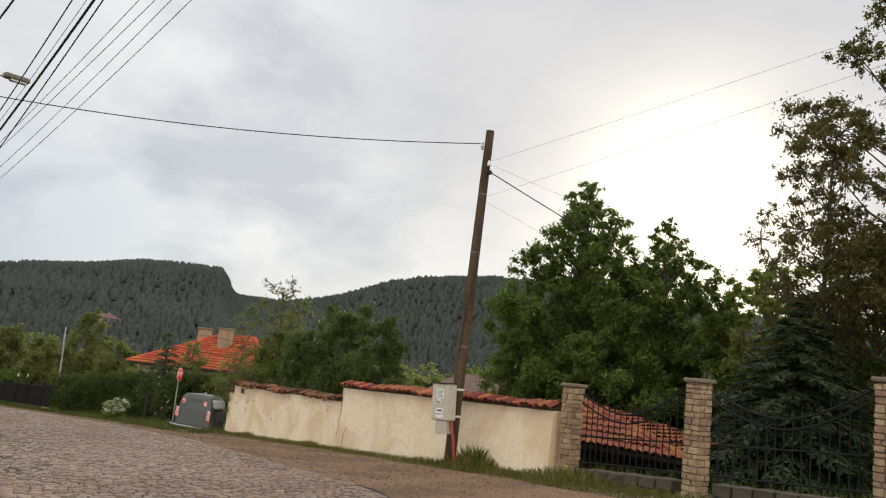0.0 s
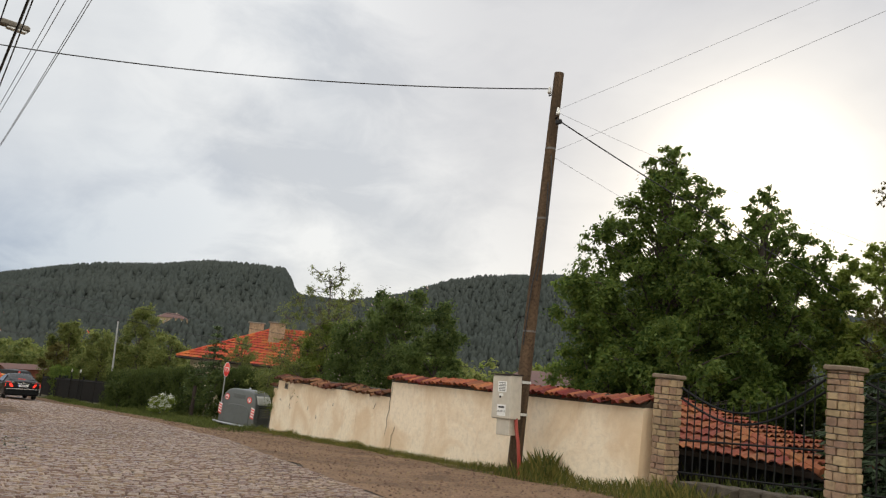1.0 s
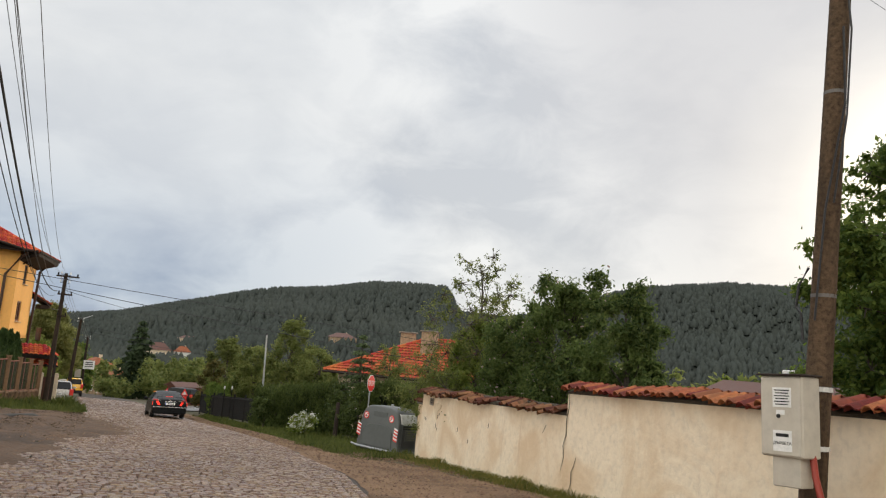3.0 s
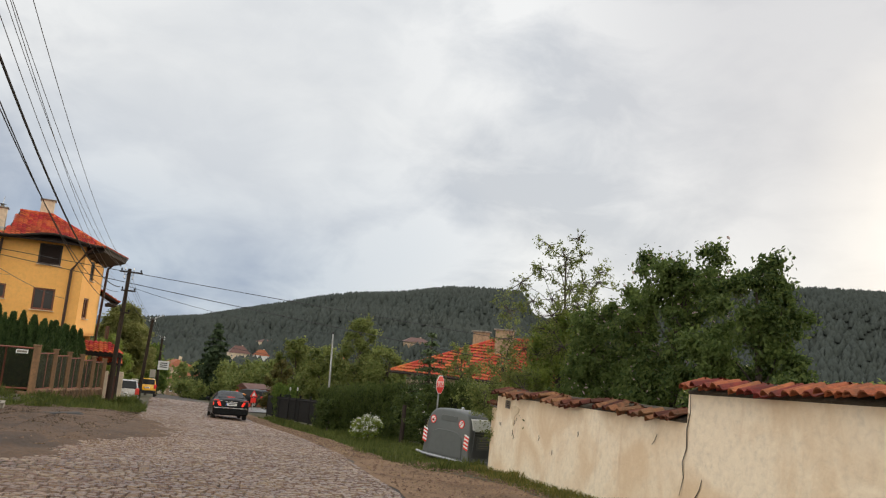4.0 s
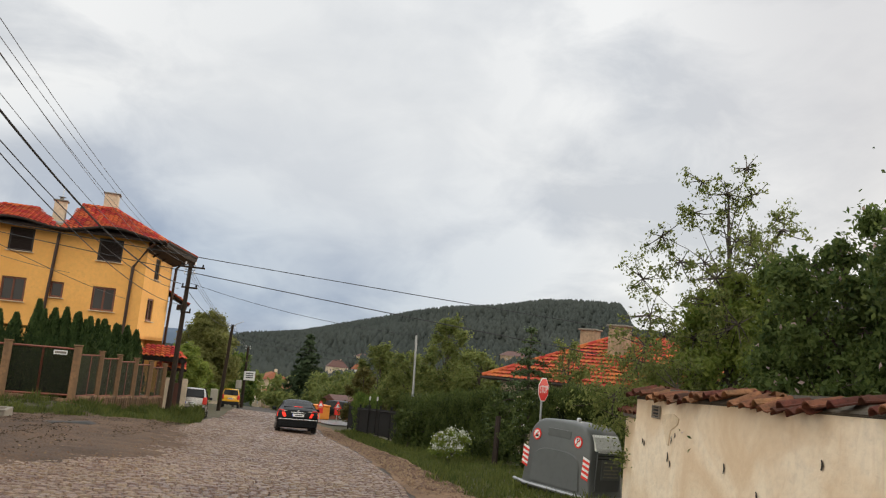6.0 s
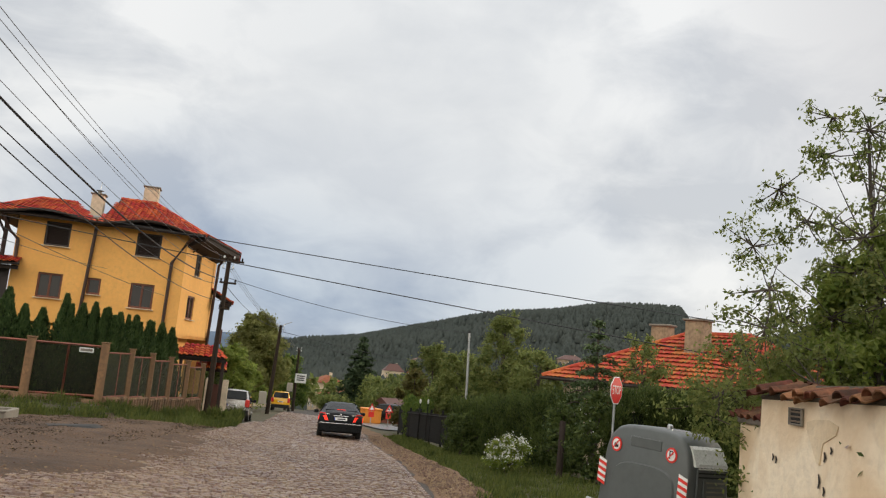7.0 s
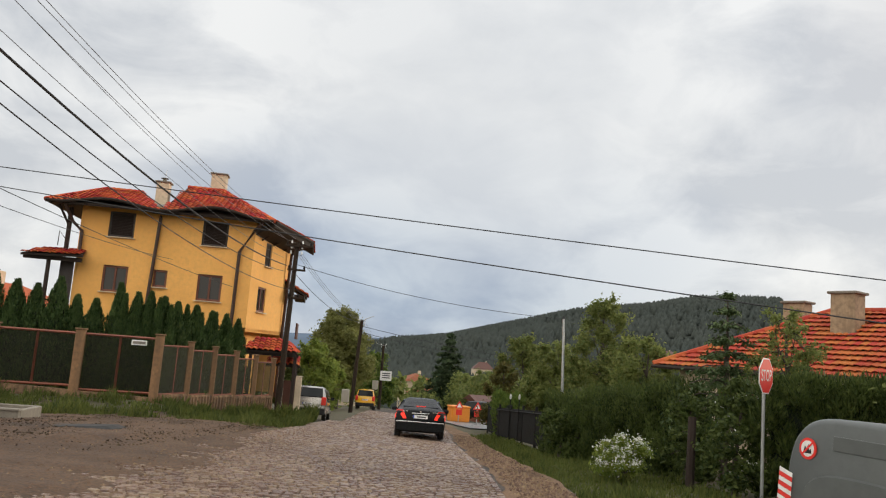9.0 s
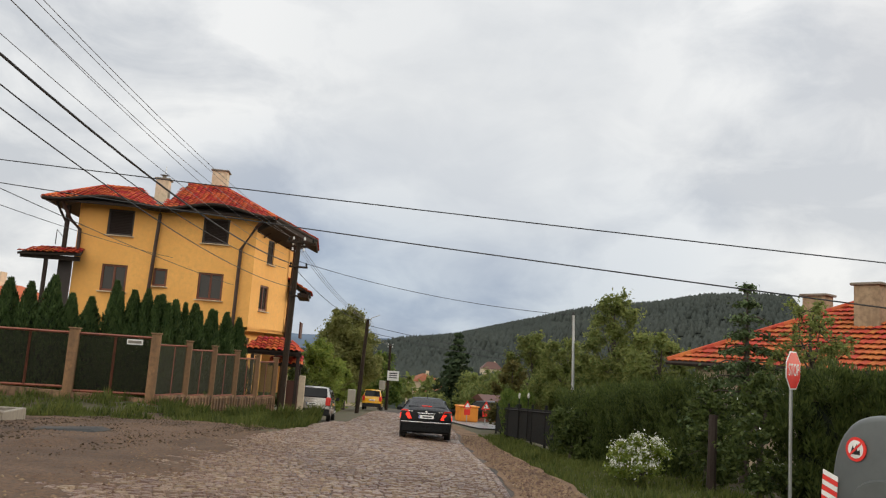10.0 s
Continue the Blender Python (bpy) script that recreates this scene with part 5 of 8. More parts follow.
def tiled_plane(parent, corners, mat, tw=0.26, tl=0.38, rise=0.075, name="tiles", wave=None, seed=1, gap=0.075):
    """A roof plane: a deck and rows of curved tiles; corners[0] to corners[1] is the eave."""
    c = [Vector(p) for p in corners]
    u = (c[1] - c[0]).normalized()
    nrm = (c[1] - c[0]).cross(c[2] - c[0]).normalized()
    if nrm.z < 0:
        nrm = -nrm
    v = nrm.cross(u)
    if v.z < 0:
        v = -v
    poly = [((p - c[0]).dot(u), (p - c[0]).dot(v)) for p in c]
    umin, umax = min(p[0] for p in poly), max(p[0] for p in poly)
    vmax = max(p[1] for p in poly)
    rnd = random.Random(seed)
    lifted = wave or (lambda p: 0.0)
    s = Shape()
    r = 0
    step_v = tl * 0.86
    while r * step_v < vmax:
        k = 0
        while umin + k * tw < umax:
            u0, v0 = umin + k * tw, r * step_v
            if inside_poly(u0 + tw / 2, v0 + step_v * 0.5, poly):
                j = rnd.uniform(-0.008, 0.008)
                vs = []
                for du, h in ((0.0, 0.004), (0.28, rise), (0.62, rise * 0.85), (1.0, 0.0)):
                    for dv, lift in ((-0.04, gap + j), (tl, 0.004)):
                        p = c[0] + u * (u0 + du * tw) + v * (v0 + dv) + nrm * (h + lift)
                        p.z += lifted(p)
                        vs.append(p)
                n0 = len(s.v)
                low = [x - nrm * 0.02 for x in (vs[0], vs[2], vs[4], vs[6])]
                s.add(vs + low, [(0, 2, 3, 1), (2, 4, 5, 3), (4, 6, 7, 5), (8, 9, 2, 0), (9, 10, 4, 2), (10, 11, 6, 4)])
            k += 1
        r += 1
    me = raw_mesh(name, s.v, s.f)
    tagged(part(name, me, mat, parent), kind="stuff")
    d = Shape()
    n = len(c)
    down = nrm * 0.10
    tops = [Vector(p) for p in c]
    for p in tops:
        p.z += lifted(p)
    d.add([p for p in tops] + [p - down for p in tops], [tuple(range(n)), tuple(range(2 * n - 1, n - 1, -1))] + [(i, (i + 1) % n, n + (i + 1) % n, n + i) for i in range(n)])
    part("roof_deck", d, M_DARKWOOD, parent)


def ridge_caps(parent, a, b, mat, r=0.11, step_=0.36):
    a, b = Vector(a), Vector(b)
    n = max(1, int((b - a).length / step_))
    s = Shape()
    for i in range(n):
        s.tube([a.lerp(b, i / n) + Vector((0, 0, 0.03)), a.lerp(b, (i + 1.08) / n) + Vector((0, 0, 0.045))], [r, r * 0.88], 7)
    tagged(part("ridge", raw_mesh("ridge", s.v, s.f), mat, parent), kind="stuff")


def holed_wall(name, parent, a, b, z0, z1, thick, holes, mat):
    """A wall from a to b in plan; its outside lies to the right of the way from a to b. holes: (u0, u1, z0, z1)."""
    a, b = Vector((*a, 0)), Vector((*b, 0))
    ln = (b - a).length
    u = (b - a) / ln
    inn = Vector((-u.y, u.x, 0)) * thick
    us = sorted({0.0, ln, *(h[0] for h in holes), *(h[1] for h in holes)})
    zs = sorted({z0, z1, *(h[2] for h in holes), *(h[3] for h in holes)})
    s = Shape()
    for i in range(len(us) - 1):
        for j in range(len(zs) - 1):
            cu, cz = (us[i] + us[i + 1]) / 2, (zs[j] + zs[j + 1]) / 2
            if any(h[0] < cu < h[1] and h[2] < cz < h[3] for h in holes):
                continue
            q = []
            for k in (0, 1):
                for uu, zz in ((us[i], zs[j]), (us[i + 1], zs[j]), (us[i + 1], zs[j + 1]), (us[i], zs[j + 1])):
                    p = a + u * uu + inn * k
                    q.append((p.x, p.y, zz))
            def solid(di, dj):
                ii, jj = i + di, j + dj
                if not (0 <= ii < len(us) - 1 and 0 <= jj < len(zs) - 1):
                    return False
                cu2, cz2 = (us[ii] + us[ii + 1]) / 2, (zs[jj] + zs[jj + 1]) / 2
                return not any(h[0] < cu2 < h[1] and h[2] < cz2 < h[3] for h in holes)
            fs = [(0, 1, 2, 3), (7, 6, 5, 4)]
            for (di, dj), f in (((0, -1), (0, 4, 5, 1)), ((1, 0), (1, 5, 6, 2)), ((0, 1), (2, 6, 7, 3)), ((-1, 0), (3, 7, 4, 0))):
                if not solid(di, dj):
                    fs.append(f)
            s.add(q, fs)
    return part(name, s.mesh(name, weld=True), mat, parent)


def window(parent, a, b, u0, u1, z0, z1, shut=False, two=True, set_in=0.1):
    """A window in a wall from a to b: frame, mullion, panes, curtain or shutter, sill."""
    a, b = Vector((*a, 0)), Vector((*b, 0))
    ang = math.degrees(math.atan2((b - a).y, (b - a).x))
    w, h = u1 - u0, z1 - z0
    c = a.lerp(b, (u0 + u1) / 2 / (b - a).length)
    # local x along the wall, local -y outside
    m = pose(c.x, c.y, z0, 0, 0, ang) @ Matrix.Translation((0, set_in, 0))
    f = Shape()
    t = 0.10
    for cx, cz, sx, sz in ((-w / 2 + t / 2, h / 2, t, h), (w / 2 - t / 2, h / 2, t, h), (0, t / 2, w - 2 * t, t), (0, h - t / 2, w - 2 * t, t)):
        f.box(cx, 0, cz, sx, 0.09, sz, bev=0.01)
    if shut:
        two = False
    if two:
        f.box(0, 0, h / 2, 0.10, 0.08, h - 2 * t, bev=0.01)
    win = part("window", f, M_SHUTTER if shut else M_FRAME, parent, "dark shuttered window frame" if shut else "brown wooden window frame", at=m)
    cols = ((-w / 4 + t / 4, w / 2 - t - 0.05), (w / 4 - t / 4, w / 2 - t - 0.05)) if two else ((0, w - 2 * t),)
    for cx, pw in cols:
        if shut:
            for k in range(int((h - 2 * t) / 0.075)):
                part("shutter_slat", Shape().box(cx, 0.0, t + 0.04 + 0.075 * k, pw, 0.02, 0.082, Matrix.Rotation(radians(28), 3, "X")), M_SHUTTER, win)
        else:
            part("pane", Shape().box(cx, 0.01, h / 2, pw, 0.012, h - 2 * t), M_GLASS, win)
    part("curtain", Shape().box(0, 0.16, h / 2, w - 0.06, 0.02, h - 0.06), M_SHUTTER if shut else M_CURTAIN, win)
    part("sill", Shape().box(0, -set_in - 0.03, -0.035, w + 0.16, 0.22, 0.05, bev=0.01), M_BEIGE, win)
    return win


def chimney(parent, x, y, z0, z1, w, d, mat, turn=0):
    ch = part("chimney", Shape().box(0, 0, (z0 + z1) / 2, w, d, z1 - z0, bev=0.015), mat, parent, at=pose(x, y, 0, 0, 0, turn))
    part("chimney_cap", Shape().box(0, 0, z1 + 0.04, w + 0.16, d + 0.16, 0.08, bev=0.02), M_CONC, ch)
    part("flashing", Shape().box(0, 0, z0 + 0.35, w + 0.05, d + 0.05, 0.1), M_GALV, ch)
    return ch


def yellow_house():
    t = thing("yellow_house", pose(0, 0, 0), "three-storey yellow rendered house with red tiled hip roof and brown windows", "house")
    A, B, C, D, E = (-62.1, 1.95), (-62.1, 10.3), (-67.6, 11.7), (-72.5, 11.7), (-72.5, 1.95)
    z0, z1 = -0.5, 5.25
    fr = [(3.26, 4.48, 3.59, 4.84, True, True), (7.72, 8.98, 3.57, 4.82, True, True), (3.26, 4.44, 0.89, 2.17, False, True), (5.63, 6.29, 1.3, 2.15, False, False), (7.75, 8.94, 0.82, 2.13, False, True)]
    holed_wall("facade", t, A, B, z0, z1, 0.3, [(w[0] - 1.95, w[1] - 1.95, w[2], w[3]) for w in fr], M_YELLOW)
    for w in fr:
        window(t, A, B, w[0] - 1.95, w[1] - 1.95, w[2], w[3], w[4], w[5])
    side = [(1.9, 2.9, 3.0, 4.25, True, True), (1.3, 2.6, 0.55, 1.85, False, True)]
    holed_wall("side_wall", t, B, C, z0, z1, 0.3, [w[:4] for w in side], M_YELLOW)
    for w in side:
        window(t, B, C, *w)
    holed_wall("side_wall", t, C, D, z0, z1, 0.3, [], M_YELLOW)
    holed_wall("rear_wall", t, D, E, z0 - 3.5, z1, 0.3, [], M_YELLOW)
    holed_wall("side_wall", t, E, (-62.41, 1.95), z0 - 3.5, z1, 0.3, [], M_YELLOW)
    # recessed ground storey
    g0 = -4.6
    a2, b2, c2 = (-62.0, 1.95), (-62.0, 9.6), (-67.4, 10.7)
    holed_wall("ground_storey_wall", t, a2, b2, g0, z0, 0.3, [], M_YELLOW)
    holed_wall("ground_storey_wall", t, b2, c2, g0, z0, 0.3, [(1.0, 1.6, -1.6, -0.85), (2.3, 2.9, -1.6, -0.85)], M_YELLOW)
    for u in (1.0, 2.3):
        window(t, b2, c2, u, u + 0.6, -1.6, -0.85, False, False)
    part("floor_slab", Shape().prism([A, B, C, D, E], "z", z0 - 0.02, z0 + 0.15), M_YELLOW, t)
    part("ceiling_slab", Shape().prism([A, B, C, D, E], "z", z1 - 0.15, z1 - 0.02), M_DARKWOOD, t)
    # wavy eaves: lifted over the windows, low at the valley and corners
    def wave(p):
        e = max(0.0, 1 - (p.z - 4.9) / 1.4)
        return e * (0.32 * math.sin(math.pi * min(1, max(0, (p.y - 1.0) / 4.8))) ** 2 + 0.42 * math.sin(math.pi * min(1, max(0, (p.y - 5.8) / 5.2))) ** 2)
    ez = 4.95
    x0, x1 = -61.15, -73.4
    V = (x0, 5.8, ez)
    p1, q1 = (-64.4, 2.3, 6.28), (-64.4, 4.1, 6.28)
    p2, q2 = (-65.2, 6.2, 6.95), (-65.2, 8.1, 6.95)
    r1, r2 = (-70.5, 3.2, 6.35), (-69.8, 7.4, 7.05)
    L0, R0 = (x0, 0.5, ez), (x0 - 0.1, 11.3, ez)
    RC = (-67.9, 13.1, ez)
    RD = (x1, 13.1, ez)
    vb = (-67.0, 5.7, 6.0)
    tiled_plane(t, [L0, V, q1, p1], M_TILE_RED, wave=wave, seed=2)
    tiled_plane(t, [V, R0, q2, p2], M_TILE_RED, wave=wave, seed=3)
    tiled_plane(t, [R0, RC, r2, q2], M_TILE_RED, seed=4)
    tiled_plane(t, [p2, q2, r2], M_TILE_RED, seed=9)
    tiled_plane(t, [p1, q1, r1], M_TILE_RED, seed=10)
    tiled_plane(t, [RC, RD, r2], M_TILE_RED, seed=5)
    tiled_plane(t, [V, q1, r1, vb], M_TILE_RED, seed=6)
    tiled_plane(t, [V, vb, r2, p2], M_TILE_RED, seed=7)
    tiled_plane(t, [(x1, 0.5, ez), L0, p1, r1], M_TILE_RED, seed=8)
    for a, b in ((R0, q2), (p2, q2), (p1, q1), (q2, r2), (q1, r1), (L0, p1), (RC, r2)):
        ridge_caps(t, a, b, M_TILE_RED)
    # soffit and gutter
    so = Shape()
    n = 30
    for i in range(n + 1):
        y = 0.5 + 10.7 * i / n
        for x in (x0, -62.1):
            p = Vector((x, y, ez))
            so.v.append((x, y, ez - 0.06 + wave(p) * (1.0 if x == x0 else 0.9)))
    for i in range(n):
        so.f.append((2 * i, 2 * i + 2, 2 * i + 3, 2 * i + 1))
    part("soffit", so, M_DARKWOOD, t)
    gut = Shape().tube([(x0 + 0.05, 0.5 + 10.7 * i / n, ez + 0.0 + wave(Vector((x0, 0.5 + 10.7 * i / n, ez)))) for i in range(n + 1)], 0.07, 6)
    part("gutter", gut, M_DARKWOOD, t)
    part("gutter", Shape().tube([R0, RC], 0.08, 6), M_DARKWOOD, t)
    part("fascia", Shape().add([(x0 - 0.1, 11.3, ez - 0.02), (-67.9, 13.1, ez - 0.02), (-67.9, 11.7, ez - 0.3), (-62.1, 10.3, ez - 0.25), (x0 - 0.1, 11.25, ez - 0.25), (-67.9, 13.05, ez - 0.3), (-67.9, 11.75, ez - 0.75), (-62.1, 10.32, ez - 0.6)], [(0, 1, 5, 4), (4, 5, 6, 7), (1, 2, 6, 5), (0, 4, 7, 3)]), M_DARKWOOD, t)
    for k in range(3):
        f = (k + 0.5) / 3
        a = Vector((-62.1, 10.35, ez - 0.25)).lerp(Vector((-67.6, 11.75, ez - 0.25)), f)
        part("bracket", Shape().tube([a + Vector((0, 0, -0.5)), a + Vector((0.2, 0.75, 0.12))], 0.05, 5), M_DARKWOOD, t)
    # downpipes
    for pts in ([(-61.2, 5.8, 4.95), (-61.95, 5.68, 4.7), (-61.98, 5.5, 0.3), (-61.98, 5.5, -3.5)], [(-61.3, 10.7, 4.85), (-61.6, 10.34, 4.54), (-61.98, 9.63, 3.4), (-61.98, 9.6, -0.5), (-61.9, 9.5, -3.5)], [(-67.8, 12.6, 4.85), (-67.6, 11.95, 4.1), (-67.7, 11.85, 0.0), (-67.6, 11.8, -4.0)], [(-61.3, 1.3, 5.0), (-61.7, 1.7, 4.1), (-61.95, 2.1, 3.7), (-61.95, 2.12, 2.6)]):
        part("downpipe", Shape().tube(pts, 0.085, 8), M_PIPE, t, smooth=True)
    c1 = chimney(t, -63.6, 5.3, 5.2, 6.75, 0.62, 0.62, M_BEIGE)
    part("cowl", Shape().tube([(0, 0, 6.8), (0, 0, 6.98), (0, 0, 7.02)], [0.1, 0.1, 0.22], 8), M_CONC, c1)
    part("aerial", Shape().tube([(0, 0, 6.9), (0.0, 0.05, 7.5)], 0.015, 5), M_GALV, c1)
    chimney(t, -66.0, 7.7, 6.5, 7.95, 0.8, 0.8, M_BEIGE)
    # balcony roof at the far side
    tiled_plane(t, [(-60.9, -0.15, 2.3), (-60.9, 2.6, 2.42), (-62.6, 2.2, 2.85), (-62.6, 0.3, 2.8)], M_TILE_RED, seed=11)
    part("balcony_beam", Shape().box(-61.2, 1.2, 2.2, 0.15, 2.6, 0.2), M_DARKWOOD, t)
    part("post", Shape().box(-61.3, 1.0, 0.7, 0.16, 0.16, 3.0, bev=0.02), M_DARKWOOD, t)
    part("balcony_back", Shape().box(-62.0, 1.63, 0.75, 0.12, 0.6, 3.0), M_SHUTTER, t)
    part("balcony_post", Shape().box(-61.9, 1.5, 3.75, 0.18, 0.18, 2.1, bev=0.02), M_DARKWOOD, t)
    part("brace", Shape().tube([(-61.9, 1.5, 3.9), (-61.5, 1.05, 4.85)], 0.06, 5), M_DARKWOOD, t)
    part("brace", Shape().tube([(-61.9, 1.45, 3.2), (-61.9, 1.1, 3.6), (-61.9, 1.1, 2.9)], 0.025, 5), M_DARKWOOD, t)
    part("balcony_slab", Shape().box(-62.8, 0.6, -0.9, 2.8, 2.6, 0.25), M_YELLOW, t)
    # small canopy on the far side wall
    tiled_plane(t, [(-67.8, 13.0, 1.9), (-71.5, 13.0, 1.9), (-71.5, 11.7, 2.6), (-67.8, 11.7, 2.6)], M_TILE_RED, seed=12)
    part("canopy_beam", Shape().box(-69.6, 12.6, 1.75, 3.9, 0.6, 0.22), M_DARKWOOD, t)
    part("balcony_rail", Shape().box(-69.6, 12.6, -0.2, 3.2, 0.08, 0.9), M_BROWN, t)
    return t


yellow_house()

# entrance roofs by the gate of the yellow house
gh = thing("gate_canopy", pose(0, 0, 0), "small red tiled canopy over the gate on dark beams", "canopy")
tiled_plane(gh, [(-59.6, 10.4, -1.38), (-59.6, 13.0, -1.38), (-61.2, 12.4, -0.78), (-61.2, 11.0, -0.78)], M_TILE_RED, seed=13)
tiled_plane(gh, [(-59.6, 13.0, -1.38), (-62.4, 13.0, -1.38), (-61.2, 12.4, -0.78)], M_TILE_RED, seed=14)
part("beam", Shape().box(-60.5, 12.9, -1.5, 1.8, 0.14, 0.16), M_DARKWOOD, gh)
part("beam", Shape().box(-59.8, 11.8, -1.5, 0.14, 2.6, 0.16), M_DARKWOOD, gh)
for xx, yy in ((-59.8, 10.9), (-59.8, 12.95), (-62.6, 12.95)):
    part("post", Shape().box(xx, yy, -3.1, 0.16, 0.16, 3.1, bev=0.02), M_DARKWOOD, gh)
gh2 = thing("gate_canopy", pose(0, 0, 0), "lower red tiled canopy over a side gate", "canopy")
tiled_plane(gh2, [(-60.4, 11.6, -1.98), (-60.4, 13.2, -1.98), (-61.4, 13.0, -1.55), (-61.4, 11.8, -1.55)], M_TILE_RED, seed=15)
for yy in (12.35, 13.2):
    part("post", Shape().box(-60.7, yy, -3.4, 0.3, 0.3, 1.9, bev=0.03), M_BEIGE, gh2)
part("gate_leaf", Shape().box(-60.65, 12.8, -3.5, 0.06, 0.6, 1.6, bev=0.01), M_BROWN, gh2)

# ---------- fence of the yellow house ----------


def fence_post(parent, x, y, zb, zt, w=0.3):
    p = part("post", Shape().box(0, 0, (zb + zt) / 2, w, w, zt - zb, bev=0.02), M_POST, parent, at=pose(x, y, 0, 0, 0, 8))
    part("post_cap", Shape().box(0, 0, zt + 0.03, w + 0.06, w + 0.06, 0.05, bev=0.015), M_POST, p)


ff = thing("steel_fence", pose(0, 0, 0), "rust-red steel framed fence with dark panels between concrete posts", "fence")
FRONT = [(-50.3, 8.6), (-50.0, 6.1), (-49.7, 3.5), (-49.4, 0.9), (-49.1, -1.7), (-48.8, -4.4)]
for (xa, ya), (xb, yb) in zip(FRONT, FRONT[1:]):
    za, zb = -3.14 + 0.045 * (8.6 - ya), -3.14 + 0.045 * (8.6 - yb)
    zt = -1.15
    n = 2
    for k in range(n):
        a = Vector((xa, ya, 0)).lerp(Vector((xb, yb, 0)), (k + 0.05 * (k == 0)) / n)
        b = Vector((xa, ya, 0)).lerp(Vector((xb, yb, 0)), (k + 1 - 0.05 * (k == 1)) / n)
        mid = (a + b) / 2
        part("panel", Shape().add([(a.x, a.y, zb + 0.03), (b.x, b.y, zb + 0.03), (b.x, b.y, zt), (a.x, a.y, zt), (a.x - 0.03, a.y, zb + 0.03), (b.x - 0.03, b.y, zb + 0.03), (b.x - 0.03, b.y, zt), (a.x - 0.03, a.y, zt)], [(0, 1, 2, 3), (7, 6, 5, 4), (0, 4, 5, 1), (3, 2, 6, 7), (0, 3, 7, 4), (1, 5, 6, 2)]), M_SCREEN, ff, "dark tinted panel")
        for p0, p1 in (((a.x, a.y, zb + 0.03), (b.x, b.y, zb + 0.03)), ((a.x, a.y, zt), (b.x, b.y, zt)), ((a.x, a.y, zb + 0.03), (a.x, a.y, zt)), ((b.x, b.y, zb + 0.03), (b.x, b.y, zt))):
            part("frame_bar", Shape().tube([p0, p1], 0.042, 4), M_RUST, ff)
    part("plinth", Shape().add([(xa + 0.12, ya, -4.3), (xb + 0.12, yb, -4.3), (xb + 0.12, yb, zb), (xa + 0.12, ya, za), (xa - 0.15, ya, -4.3), (xb - 0.15, yb, -4.3), (xb - 0.15, yb, zb), (xa - 0.15, ya, za)], [(0, 1, 2, 3), (3, 2, 6, 7), (4, 7, 6, 5), (0, 3, 7, 4), (1, 5, 6, 2)]), M_CONC_W, ff, "stained concrete plinth")
    fence_post(ff, xa, ya, -4.2, zt + 0.12)
plate2 = part("name_plate", Shape().box(-49.99, 8.0, -1.32, 0.02, 0.5, 0.17, bev=0.01), M_WHITE, ff, "small white plate with unreadable print")
part("print_bar", Shape().box(-49.975, 8.0, -1.32, 0.01, 0.42, 0.09), M_CONC, plate2)

fs_ = thing("steel_fence", pose(0, 0, 0), "tinted glass fence on a streaked concrete base between concrete posts", "fence")
SIDE0, SIDE1 = Vector((-50.3, 8.75, 0)), Vector((-58.4, 12.05, 0))
ns = 5
for k in range(ns):
    a, b = SIDE0.lerp(SIDE1, k / ns), SIDE0.lerp(SIDE1, (k + 1) / ns)
    zt = -1.25 - 0.077 * (k + 0.5) * 1.6
    zp = -3.0 - 0.07 * (k + 0.5)
    gz_ = ground_z(a.x, a.y) - 0.6
    part("base_wall", Shape().add([(a.x, a.y + 0.1, gz_), (b.x, b.y + 0.1, gz_), (b.x, b.y + 0.1, zp), (a.x, a.y + 0.1, zp), (a.x, a.y - 0.15, gz_), (b.x, b.y - 0.15, gz_), (b.x, b.y - 0.15, zp), (a.x, a.y - 0.15, zp)], [(0, 1, 2, 3), (3, 2, 6, 7), (4, 7, 6, 5), (0, 3, 7, 4), (1, 5, 6, 2)]), M_CONC_W, fs_, "streaked concrete base")
    for q in range(8):
        c = a.lerp(b, (q + 0.5) / 8)
        part("rib", Shape().box(c.x, c.y + 0.115, (gz_ + zp) / 2 - 0.03, 0.13, 0.05, zp - gz_ - 0.06, bev=0.012), M_CONC_W, fs_, at=None)
    part("pane", Shape().add([(a.x, a.y, zp), (b.x, b.y, zp), (b.x, b.y, zt - 0.06), (a.x, a.y, zt - 0.06), (a.x, a.y - 0.02, zp), (b.x, b.y - 0.02, zp), (b.x, b.y - 0.02, zt - 0.06), (a.x, a.y - 0.02, zt - 0.06)], [(0, 1, 2, 3), (7, 6, 5, 4), (0, 4, 5, 1), (3, 2, 6, 7), (0, 3, 7, 4), (1, 5, 6, 2)]), M_FENCEGLASS, fs_, "tinted glass pane")
    part("frame_bar", Shape().tube([(a.x, a.y, zt - 0.05), (b.x, b.y, zt - 0.05)], 0.03, 4), M_RUST, fs_)
    part("frame_bar", Shape().tube([(a.x, a.y, zp + 0.02), (b.x, b.y, zp + 0.02)], 0.03, 4), M_RUST, fs_)
    mid = (a + b) / 2
    part("frame_bar", Shape().tube([(mid.x, mid.y, zp), (mid.x, mid.y, zt - 0.05)], 0.02, 4), M_RUST, fs_)
    fence_post(fs_, b.x, b.y, gz_, zt + 0.1, 0.22)

# ---------- the red-roofed bungalow ----------


